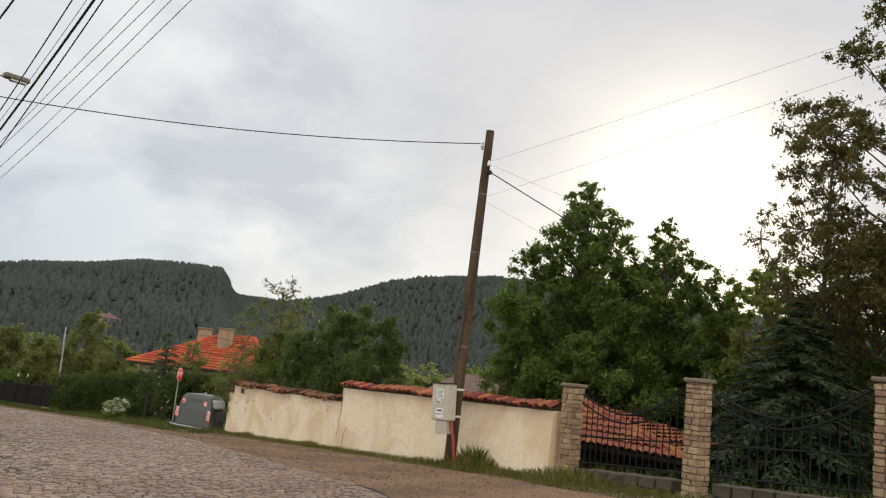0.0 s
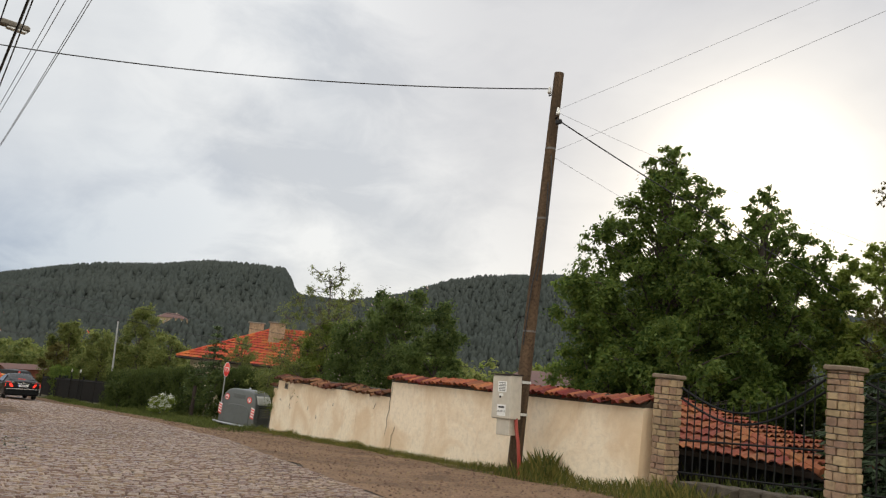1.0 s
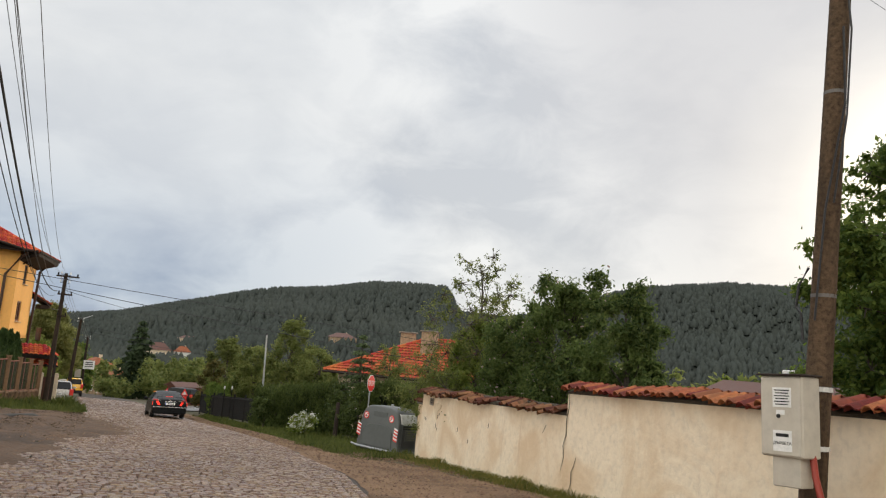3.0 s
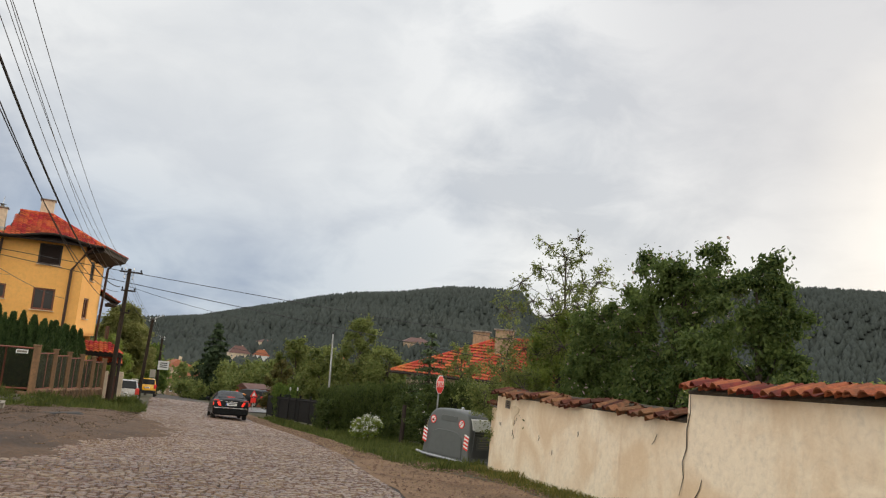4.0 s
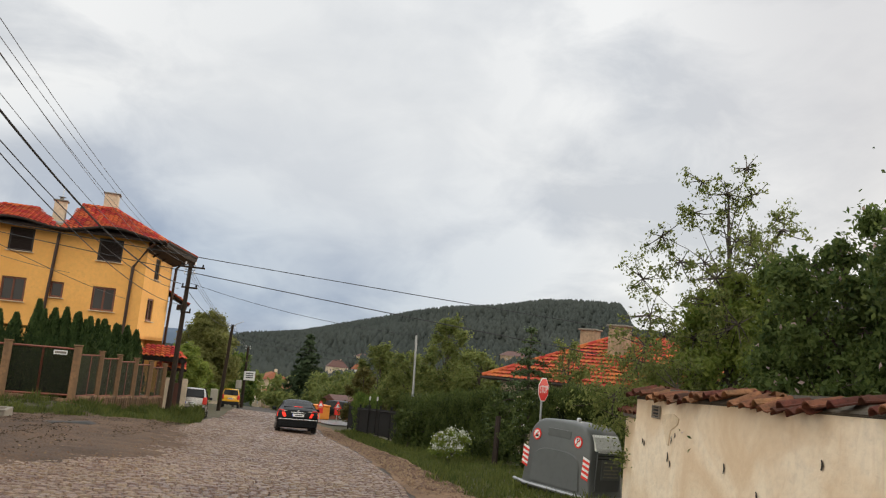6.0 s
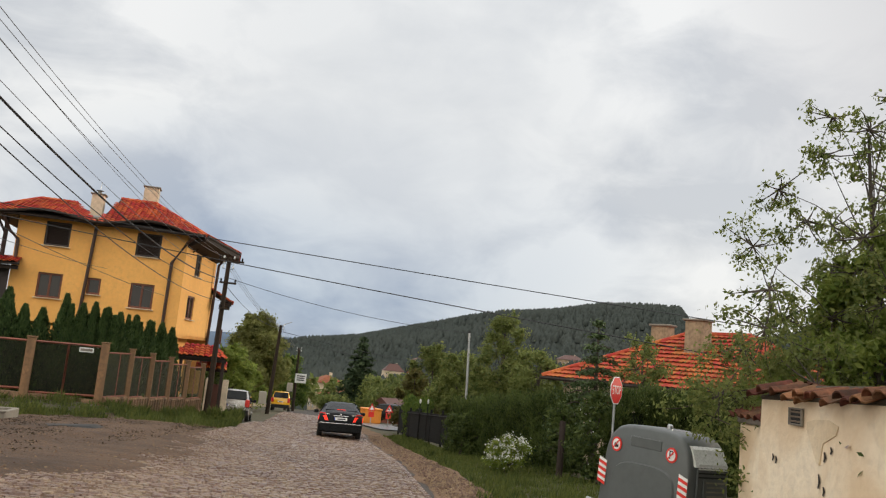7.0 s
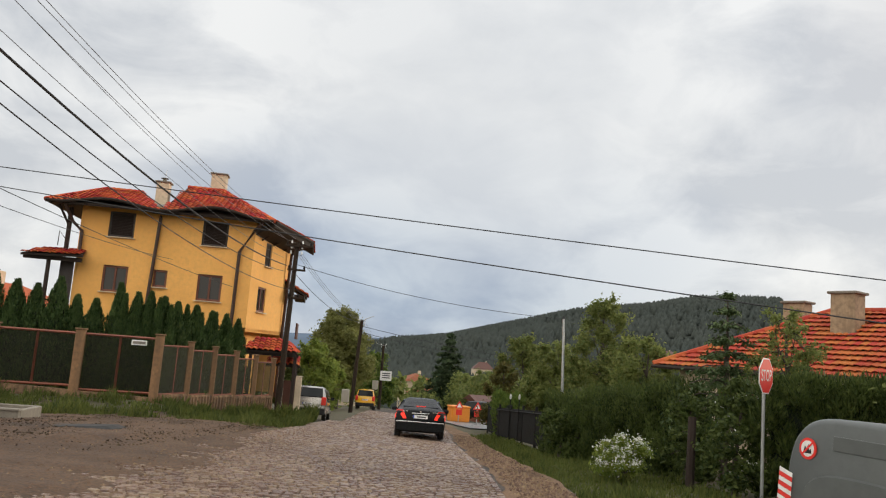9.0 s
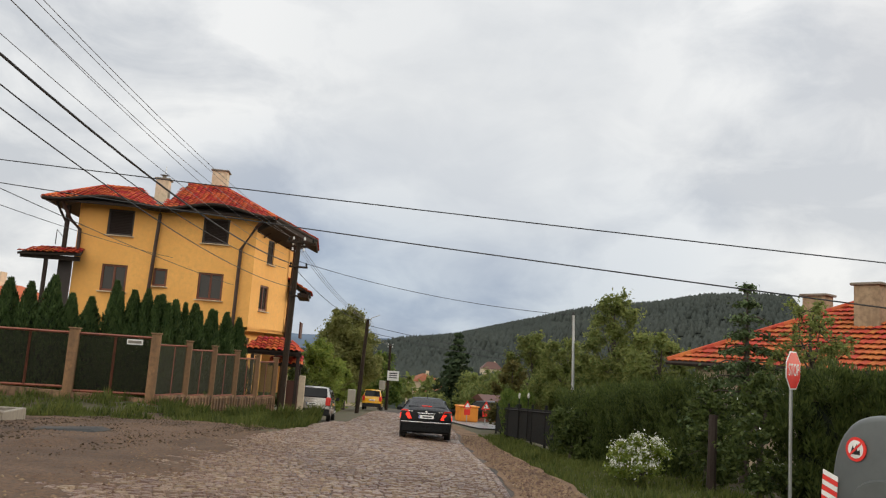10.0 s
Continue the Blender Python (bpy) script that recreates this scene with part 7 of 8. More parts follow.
def hedge(points, width, tops, n, leaf, mat, label, seed):
    """A clipped hedge along points (x, y), its top heights given in metres of z."""
    rng = np.random.default_rng(seed)
    x0, y0 = points[0]
    t = thing("hedge", pose(0, 0, 0), label, "hedge", "garden hedges")
    cs, rs = [], []
    core = Shape()
    for i in range(len(points) - 1):
        (xa, ya), (xb, yb) = points[i], points[i + 1]
        ln = math.hypot(xb - xa, yb - ya)
        m = max(2, int(ln / 0.32))
        for k in range(m):
            f = (k + 0.5) / m
            x, y = xa + (xb - xa) * f, ya + (yb - ya) * f
            zt = tops[i] + (tops[i + 1] - tops[i]) * f
            g = ground_z(x, y)
            nz = max(3, int((zt - g) / 0.36))
            for j in range(nz):
                z = g + 0.15 + (zt - g - 0.32) * j / (nz - 1)
                for sd in (-1, 1):
                    cs.append((x + rng.normal() * 0.12, y + sd * width * 0.3 + rng.normal() * 0.12, z + rng.normal() * 0.07))
                    rs.append(0.22 + 0.16 * rng.random())
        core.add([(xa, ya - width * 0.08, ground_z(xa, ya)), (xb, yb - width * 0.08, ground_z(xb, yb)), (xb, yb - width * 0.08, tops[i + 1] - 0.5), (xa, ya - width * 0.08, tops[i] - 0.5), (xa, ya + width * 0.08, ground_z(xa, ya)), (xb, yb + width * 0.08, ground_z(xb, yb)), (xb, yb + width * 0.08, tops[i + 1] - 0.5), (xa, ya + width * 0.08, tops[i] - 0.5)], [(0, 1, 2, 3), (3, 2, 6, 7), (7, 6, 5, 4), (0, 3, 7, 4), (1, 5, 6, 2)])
    # Not twigs: a solid filler, its near-black standing in for inner shade.
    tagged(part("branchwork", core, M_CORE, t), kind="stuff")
    c, rad = np.array(cs), np.array(rs)
    pick = rng.integers(0, len(c), n)
    d = rng.normal(size=(n, 3))
    d /= np.linalg.norm(d, axis=1)[:, None]
    pos = c[pick] + d * (rad[pick] * (0.55 + 0.6 * rng.random(n)))[:, None]
    up = np.array([0, 0, 1.0]) + d * 0.55 + rng.normal(size=(n, 3)) * 0.3
    up /= np.linalg.norm(up, axis=1)[:, None]
    sd = np.cross(up, rng.normal(size=(n, 3)))
    sd /= np.linalg.norm(sd, axis=1)[:, None]
    ln = (leaf * (0.6 + 0.9 * rng.random(n)))[:, None]
    v = np.stack([pos - up * ln * 0.6, pos + sd * ln * 0.26, pos + up * ln * 1.3, pos - sd * ln * 0.26], 1).reshape(-1, 3)
    tagged(part("crown", raw_mesh("crown", v, np.arange(4 * n).reshape(n, 4)), mat, t), kind="stuff")
    return t


hedge([(-50.2, 22.9), (-47.0, 23.0), (-44.0, 23.3), (-41.2, 23.7)], 1.3, [-2.2, -1.85, -1.55, -1.2], 95000, 0.055, L_HEDGE, "dense clipped green hedge in front of a garden", 51)
hedge([(-37.2, 23.4), (-36.0, 25.0), (-34.6, 27.4)], 1.4, [-0.95, -0.9, -0.85], 95000, 0.055, L_HEDGE, "tall dark clipped hedge beside the sign", 52)
hedge([(-61.5, 23.9), (-65.5, 24.6)], 1.4, [-2.7, -2.9], 14000, 0.08, L_MAPLE, "dark ivy-like hedge at the fence end", 53)


def conifer(name, x, y, top, r, mat, label, seed, layers=9, n=5000, size=0.12, column=False, base=None, bare=0.12):
    """A conifer: straight trunk, whorls of drooping boughs, needle sprays along them."""
    rng = np.random.default_rng(seed)
    g = ground_z(x, y) if base is None else base
    h = top - g
    t = thing(name, pose(x, y, g), label, "tree")
    part("trunk", Shape().tube([(0, 0, -0.1), (0.02, 0.01, h * 0.5), (0, 0, h * 0.98)], [0.03 + 0.018 * h, 0.02 + 0.011 * h, 0.01], 7), M_BARK, t)
    s = Shape()
    cs, rs = [], []
    for i in range(layers):
        f = i / (layers - 1)
        z = h * (bare + (0.97 - bare) * f)
        rad = r * (1 - f) ** 0.85 + 0.06 * r
        if column:
            rad = r * (0.55 + 0.45 * math.sin(math.pi * min(1, 0.25 + f * 0.75))) * (1 - f ** 3) + 0.03
        m = 4 if column else max(4, int(7 - 3 * f))
        for k in range(m):
            a = 2 * math.pi * (k + rng.random() * 0.6) / m + i
            rr = rad * (0.75 + 0.4 * rng.random())
            end = (rr * math.cos(a), rr * math.sin(a), z + (0.25 * rr if column else -0.22 * rr))
            if not column:
                s.tube([(0, 0, z), (end[0] * 0.5, end[1] * 0.5, z + 0.02), end], [0.025, 0.018, 0.006], 4, cap=False)
            q = 3 if column else 5
            for j in range(q):
                ff = (j + 1) / q
                cs.append((end[0] * ff, end[1] * ff, z + (end[2] - z) * ff))
                rs.append((0.34 if column else 0.24) * r * (0.5 + 0.5 * (1 - f)) * (1.1 - 0.4 * ff) + 0.03)
    if s.v:
        tagged(part("branchwork", s, M_BARK, t), kind="stuff")
    v, f = leaf_cloud(rng, cs, rs, n, size, flat=0.5, squash=1.0 if column else 0.6)
    tagged(part("crown", raw_mesh("crown", v, f), mat, t), kind="stuff")
    return t


def spruce(x, y, top, r, base, seed, layers, label):
    """A spruce seen close: whorls of level boughs that droop at the tips, with flat sprays of twigs."""
    rng = np.random.default_rng(seed)
    h = top - base
    t = thing("spruce", pose(x, y, base), label, "tree", "spruces behind the fence")
    part("trunk", Shape().tube([(0, 0, -0.1), (0.02, 0.01, h * 0.5), (0, 0, h * 0.98)], [0.11, 0.07, 0.012], 8), M_BARK, t)
    s = Shape()
    pos, way, side = [], [], []
    for i in range(layers):
        f = i / (layers - 1)
        z = h * (0.03 + 0.93 * f)
        rad = r * (1 - f) ** 0.8 + 0.08
        m = max(5, int(11 - 6 * f))
        for k in range(m):
            a = 6.283 * (k + 0.7 * rng.random()) / m + i * 1.7
            ln = rad * (0.7 + 0.4 * rng.random())
            d = np.array([math.cos(a), math.sin(a), 0.0])
            e = np.array([-d[1], d[0], 0.0])
            rise = 0.10 - 0.05 * rng.random()
            s.tube([(0, 0, z), tuple(d * ln * 0.5 + [0, 0, z + rise * ln * 0.4]), tuple(d * ln + [0, 0, z - 0.12 * ln])], [0.018, 0.012, 0.004], 4, cap=False)
            q = int(60 + 190 * ln / r)
            u = rng.random(q) ** 0.75
            zc = z + ln * (rise * 2.2 * u * (1 - u) * 1.6 - 0.12 * u ** 2)
            w = (1 - u * 0.75) * ln * 0.34
            off = rng.uniform(-1, 1, q) * w
            p = d * (u * ln)[:, None] + e * off[:, None]
            p[:, 2] = zc - np.abs(off) * 0.28 - 0.05 * rng.random(q)
            pos.append(p)
            wv = d * 0.8 + e * np.sign(off)[:, None] * 0.7 + np.array([0, 0, -0.28]) + rng.normal(size=(q, 3)) * 0.18
            way.append(wv / np.linalg.norm(wv, axis=1)[:, None])
    tagged(part("branchwork", s, M_BARK, t), kind="stuff")
    p, wv = np.concatenate(pos), np.concatenate(way)
    n = len(p)
    nrm = np.array([0, 0, 1.0]) + rng.normal(size=(n, 3)) * 0.5
    sd = np.cross(wv, nrm)
    sd /= np.linalg.norm(sd, axis=1)[:, None]
    ln = (0.11 * (0.6 + 0.8 * rng.random(n)))[:, None]
    v = np.stack([p - wv * ln * 0.6, p + sd * ln * 0.22, p + wv * ln, p - sd * ln * 0.22], 1).reshape(-1, 3)
    tagged(part("crown", raw_mesh("crown", v, np.arange(4 * n).reshape(n, 4)), L_SPRUCE, t), kind="stuff")
    return t


def thuja(x, y, top, r, seed, base=-3.3):
    """A columnar conifer: a solid core, near-black for the shade inside, and upright sprays standing off it."""
    rng = np.random.default_rng(seed)
    h = top - base
    t = thing("thuja", pose(x, y, base), "columnar dark green thuja behind the fence", "tree", "row of thujas")
    part("trunk", Shape().tube([(0, 0, -0.1), (0, 0, h * 0.8)], [0.07, 0.02], 6), M_BARK, t)
    fs_ = np.linspace(0.02, 0.97, 12)
    prof = [r * min(1.0, 0.75 + f) * (1 - f) ** 0.78 for f in fs_]
    # Solid filler core, coloured near-black for the shade between the sprays.
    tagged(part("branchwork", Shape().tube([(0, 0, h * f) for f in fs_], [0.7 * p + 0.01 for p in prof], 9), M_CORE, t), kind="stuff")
    n = 8000
    f = rng.random(n) ** 0.9 * 0.98
    a = rng.random(n) * 6.283
    rad = r * np.minimum(1.0, 0.75 + f) * (1 - f) ** 0.78 * (0.62 + 0.50 * rng.random(n) ** 1.2) * (1 + 0.20 * np.sin(a * 3 + f * 12 + seed) + 0.12 * np.sin(a * 7 - f * 26 + 2 * seed))
    pos = np.stack([rad * np.cos(a), rad * np.sin(a), f * h], 1)
    out = np.stack([np.cos(a), np.sin(a), np.zeros(n)], 1)
    up = np.array([0, 0, 1.0]) + out * 0.35 + rng.normal(size=(n, 3)) * 0.22
    up /= np.linalg.norm(up, axis=1)[:, None]
    sd = np.cross(up, out + rng.normal(size=(n, 3)) * 0.6)
    sd /= np.linalg.norm(sd, axis=1)[:, None]
    s = (0.10 * (0.6 + 0.8 * rng.random(n)))[:, None]
    v = np.stack([pos - up * s * 0.5, pos + sd * s * 0.32, pos + up * s, pos - sd * s * 0.32], 1).reshape(-1, 3)
    tagged(part("crown", raw_mesh("crown", v, np.arange(4 * n).reshape(n, 4)), L_THUJA, t), kind="stuff")


rt = random.Random(77)
for k, (y, top) in enumerate(((-3.6, 0.9), (-2.6, 0.7), (-1.6, 0.95), (-0.5, 0.75), (0.5, 0.9), (1.4, 0.7), (2.3, 0.85), (3.1, 0.5), (3.8, 0.4), (4.55, 0.72), (5.2, 0.1), (5.85, 0.02), (6.65, 0.68), (7.3, 0.35), (7.75, 0.45), (8.25, 0.30), (8.7, 0.15), (9.2, 0.12), (9.65, -0.02), (10.1, -0.05), (10.5, -0.2))):
    thuja(min(-52.2, -50.6 - (y + 0.75 - 8.75) / 0.407), y, top + 0.12, (0.80 if y < 5 else 0.66) + 0.18 * rt.random(), 100 + k)
for k in range(9):
    y = 7.0 + 0.4 * k
    thuja(min(-51.6, -50.2 - (y + 0.75 - 8.75) / 0.407), y, 0.38 - 0.07 * k + 0.16 * (k % 2), 0.42, 140 + k)
conifer("young_pine", -41.0, 24.35, 1.25, 1.35, L_PINE, "slender young pine with open whorls in the garden", 61, 10, 7000, 0.065, base=-3.5, bare=0.28)
spruce(-4.9, 17.6, 2.9, 2.6, -1.1, 62, 22, "dark green spruce with drooping boughs behind the iron fence")
spruce(-2.0, 18.4, 2.2, 2.4, -0.8, 63, 18, "dark green spruce with drooping boughs behind the iron fence")
conifer("tall_spruce", -150, 35.3, 2.9, 4.2, L_SPRUCE, "tall dark spruce far down the street", 64, 13, 9000, 0.45, bare=0.08)

tree("spirea_bush", -38.6, 20.65, 1.0, round_clumps(71, 10, 0.75, 0.7, 0.25, 0.85, 0.35, 0.5, 0.4), 6500, 0.045, L_FRESH, "rounded bush covered in small white blossom by the verge", 71, 0.04, sub=6, category="bush", extra=(L_FLOWER, 2600, 0.03, "blossom"), squash=0.8)
tree("garden_shrub", -37.6, 22.8, 2.4, round_clumps(72, 10, 0.9, 0.8, 0.3, 2.2, 0.4, 0.6, 0.4), 7000, 0.06, L_HEDGE, "loose green shrub between the hedges", 72, 0.05, sub=6, category="bush", extra=(L_FLOWER, 60, 0.05, "blossom"))
tree("garden_shrub", -39.4, 22.6, 1.9, round_clumps(73, 9, 0.9, 0.7, 0.3, 1.8, 0.4, 0.6, 0.4), 6500, 0.06, L_HEDGE, "loose green shrub between the hedges", 73, 0.05, sub=6, category="bush")
tree("garden_shrub", -47.2, 22.0, 1.5, round_clumps(74, 9, 1.0, 0.7, 0.3, 1.4, 0.4, 0.6, 0.4), 6500, 0.06, L_HEDGE, "dark low shrub at the hedge foot", 74, 0.05, sub=6, category="bush")
tree("pear_tree", -40.2, 25.6, 4.6, round_clumps(75, 16, 1.5, 1.2, 1.6, 4.1, 0.45, 0.75, 0.4), 5500, 0.06, L_GARDEN, "olive green fruit tree before the bungalow", 75, 0.09, sub=7, spread=0.9)
tree("cherry_tree", -57.6, 27.2, 7.0, round_clumps(76, 20, 2.0, 1.8, 2.0, 6.6, 0.8, 1.2, 0.5), 18000, 0.09, L_GARDEN, "green garden tree behind the fence", 76, 0.14, sub=7)
tree("cherry_tree", -52.0, 27.0, 5.0, round_clumps(77, 16, 2.2, 1.6, 1.2, 4.4, 0.7, 1.1, 0.4), 16000, 0.09, L_GARDEN, "green garden tree behind the fence", 77, 0.12, sub=7)
tree("apple_tree", -62.5, 26.5, 5.2, round_clumps(78, 16, 2.2, 2.0, 1.0, 4.8, 0.8, 1.2, 0.4), 17000, 0.09, L_GARDEN, "olive green garden tree behind the fence", 78, 0.12, sub=7)
tree("willow_tree", -72.0, 27.2, 6.2, round_clumps(79, 22, 2.6, 2.4, 0.8, 5.8, 0.9, 1.4, 0.45), 22000, 0.11, L_GARDEN, "full olive green tree at the bend", 79, 0.16, sub=7)
tree("rowan_tree", -67.5, 24.9, 4.3, round_clumps(80, 14, 1.3, 1.3, 0.6, 3.9, 0.5, 0.8, 0.45), 8000, 0.12, L_DRY, "small tree with brownish young leaves", 80, 0.09, sub=6)
tree("chestnut_tree", -101, 16.1, 10.6, round_clumps(81, 64, 3.4, 3.4, 2.8, 9.3, 1.3, 1.7, 0.3), 70000, 0.15, L_DRYGREEN, "round-crowned chestnut tree by the road", 81, 0.25, sub=7)
tree("roadside_tree", -82, 13.6, 5.5, round_clumps(82, 20, 2.6, 1.8, 0.8, 4.9, 0.9, 1.3, 0.35), 17000, 0.12, L_FRESH, "fresh green roadside tree", 82, 0.15, sub=6)
tree("roadside_tree", -92, 15.2, 4.6, round_clumps(83, 16, 2.4, 1.8, 0.6, 4.2, 0.8, 1.2, 0.35), 9000, 0.16, L_FRESH, "fresh green roadside tree", 83, 0.14, sub=6)
tree("roadside_tree", -112, 20.5, 6.5, round_clumps(84, 16, 2.4, 2.0, 1.0, 6.0, 1.0, 1.4, 0.35), 8000, 0.2, L_MAPLE, "green roadside tree beyond the van", 84, 0.16, sub=6)
tree("roadside_tree", -76, 12.4, 3.6, round_clumps(85, 12, 1.6, 1.2, 0.5, 3.0, 0.6, 0.9, 0.35), 7000, 0.12, L_HEDGE, "dark green shrub beyond the gate", 85, 0.1, sub=6, category="bush")


def far_wood(name, label, seed, spots, leaves, size, mat):
    """Many crowns joined into one far wood; spots: (x, y, height, radius)."""
    rng = np.random.default_rng(seed)
    vs, fs, n0 = [], [], 0
    for x, y, h, r in spots:
        g = ground_z(x, y)
        cs, rs = [], []
        for k in range(9):
            a = rng.random() * 6.28
            d = r * 0.65 * rng.random() ** 0.5
            z = h * (0.25 + 0.7 * rng.random())
            k2 = 1 - 0.55 * max(0, (z / h - 0.5)) * 2
            cs.append((x + d * k2 * math.cos(a), y + d * k2 * math.sin(a), g + z))
            rs.append(r * (0.3 + 0.25 * rng.random()) * k2)
        v, f = leaf_cloud(rng, cs, rs, leaves, size)
        vs.append(v)
        fs.append(f + n0)
        n0 += len(v)
    tagged(part(name, raw_mesh(name, np.concatenate(vs), np.concatenate(fs)), mat), label, "trees", kind="stuff")


rw = random.Random(9)


def polar(az, r):
    return -20 - r * math.cos(radians(az)), 14 + r * math.sin(radians(az))


def low_over(az, r, h):
    """Crown height that keeps the village houses on the slope in sight."""
    x, y = polar(az, r)
    a = math.degrees(math.atan2(y - 5.5, -4 - x))
    d = math.hypot(x + 4, y - 5.5)
    lim = -1.45 if 11.2 < a < 15 else 0.65 if 23.2 < a < 26.2 else 9
    return max(1.6, min(h, d * math.tan(radians(lim)) + 0.4 - ground_z(x, y)))


spots_a, spots_b = [], []
for i in range(150):
    az, r = rw.uniform(9, 62), rw.uniform(62, 150)
    if az < 16 and r < 125:
        continue
    (spots_a if i % 3 else spots_b).append((*polar(az, r), low_over(az, r, rw.uniform(4.0, 7.0)), rw.uniform(2.2, 3.4)))
for i in range(70):
    az, r = rw.uniform(26, 70), rw.uniform(30, 62)
    x, y = polar(az, r)
    if -49 < x < -34 and 22 < y < 37:
        continue
    if y < 25.5:
        continue
    spots_a.append((x, y, rw.uniform(2.5, 4.6), rw.uniform(1.6, 2.4)))
for i in range(50):
    x = rw.uniform(-145, -112)
    spots_a.append((x, kerb_y(x) + rw.uniform(4, 20), rw.uniform(4, 7), rw.uniform(2.4, 3.4)))
    if i % 2:
        spots_b.append((x - 8, kerb_y(x) - ROAD_W - rw.uniform(3, 18), rw.uniform(4, 7), rw.uniform(2.4, 3.2)))
for x, y, h, r in ((-140, 29.5, 3.4, 2.6), (-146, 31.5, 3.6, 2.8), (-135, 28.2, 3.0, 2.3), (-152, 33.5, 3.8, 2.8), (-131, 30, 2.8, 2.2)):
    spots_a.append((x, y, h, r))
far_wood("garden_trees", "belt of green garden trees across the village", 91, spots_a, 800, 0.27, L_GARDEN)
far_wood("garden_trees", "scattered lighter green garden trees", 92, spots_b, 800, 0.27, L_FRESH)
spots_c = []
for i in range(640):
    az, r = rw.uniform(-14, 66), rw.uniform(150, 520)
    spots_c.append((*polar(az, r), low_over(az, r, rw.uniform(6, 11)), rw.uniform(3.0, 5.5)))
far_wood("valley_trees", "broadleaf trees on the lower slopes", 93, spots_c, 280, 0.75, L_GARDEN)


def conifer_forest():
    """Pine forest on the hills: each tree a ragged two-tier cone."""
    rng = np.random.default_rng(5)
    vs, fs = [], []
    n0 = 0
    count = 0
    while count < 34000:
        az = rng.uniform(-9, 75) if rng.random() < 0.88 else rng.uniform(31.8, 36)
        r = 640 + 590 * rng.random() ** 0.8
        if rng.random() < 0.25:
            r = 500 + 260 * rng.random()
        if rng.random() < 0.16:
            r = 1150 + 70 * rng.random()
        x, y = polar(az, r)
        g = ground_z(x, y)
        h = rng.uniform(5.5, 10.5)
        w = h * rng.uniform(0.28, 0.44)
        a0 = rng.random() * 6
        ang = a0 + np.arange(5) * 1.2566
        lo = np.stack([x + w * np.cos(ang) * rng.uniform(0.7, 1.2, 5), y + w * np.sin(ang), np.full(5, g + h * 0.1)], 1)
        mid = np.stack([x + 0.72 * w * np.cos(ang + 0.6), y + 0.72 * w * np.sin(ang + 0.6), g + h * (0.5 + 0.12 * rng.random(5))], 1)
        vs.append(np.concatenate([lo, mid, [[x, y, g + h]]]))
        for k in range(5):
            j = (k + 1) % 5
            fs += [(n0 + k, n0 + j, n0 + 5 + k), (n0 + j, n0 + 5 + j, n0 + 5 + k), (n0 + 5 + k, n0 + 5 + j, n0 + 10)]
        n0 += 11
        count += 1
    tagged(part("pine_forest", raw_mesh("pine_forest", np.concatenate(vs), fs, True), L_FOREST), "dark pine forest covering the hills, its colour greyed for haze", "forest", kind="stuff")


conifer_forest()


def haze_blue_mountain():
    """A ridge beyond the valley, its distance haze put in as blue."""
    v, f = [], []
    az = np.linspace(-60, 30, 91)
    for a in az:
        h = 2400 * math.tan(radians(0.95 + 0.35 * noise.noise((a * 0.12, 3.3, 0)) + 0.12 * noise.noise((a * 0.6, 1.3, 0))))
        for r, z in ((2400, -60), (2460, h * 0.55), (2600, h), (2900, -60)):
            x, y = polar(a, r)
            v.append((x, y, z))
    for i in range(len(az) - 1):
        for k in range(3):
            p = 4 * i + k
            f.append((p, p + 1, p + 5, p + 4))
    tagged(part("backdrop", raw_mesh("backdrop", v, f, True), M_FARBLUE), "far mountain ridge beyond the valley, coloured blue for haze", "mountain", kind="structure")


haze_blue_mountain()

# ---------- grass and weeds ----------


def blades(name, label, seed, n, place, hgt, wid, mat):
    rng = np.random.default_rng(seed)
    pos = np.array([place(rng) for _ in range(n)])
    a = rng.random(n) * 6.283
    h = hgt * (0.35 + 0.9 * rng.random(n) ** 1.5) * (pos[:, 3] if pos.shape[1] > 3 else 1)
    pos = pos[:, :3]
    d = np.stack([np.cos(a), np.sin(a), np.zeros(n)], 1)
    e = np.stack([-np.sin(a), np.cos(a), np.zeros(n)], 1)
    lean = (rng.random(n) * 0.7)[:, None]
    up = np.array([0, 0, 1.0])
    hh = h[:, None]
    v = np.stack([pos - d * wid, pos + d * wid, pos + d * wid * 0.5 + up * hh * 0.6 + e * hh * lean * 0.3, pos + up * hh + e * hh * lean * 0.8], 1).reshape(-1, 3)
    f = np.arange(4 * n).reshape(n, 4)
    tagged(part(name, raw_mesh(name, v, f), mat), label, "grass", kind="stuff")


def wall_foot(rng):
    x = rng.uniform(-27, 1)
    k = rng.random() ** 1.7
    y = wall_y(x) - 0.12 - 1.3 * k * float(np.interp(x, [-27, -20, -9, 0], [0.7, 0.5, 0.8, 1.2]))
    big = 0.55 + 0.9 * max(0, noise.noise((x * 0.6, 2.0, 0))) + 1.6 * math.exp(-((x + 10.9) / 0.7) ** 2) + 0.8 * math.exp(-((x + 8.0) / 1.2) ** 2)
    return x, y, ground_z(x, y), big * (1.1 - 0.6 * k)


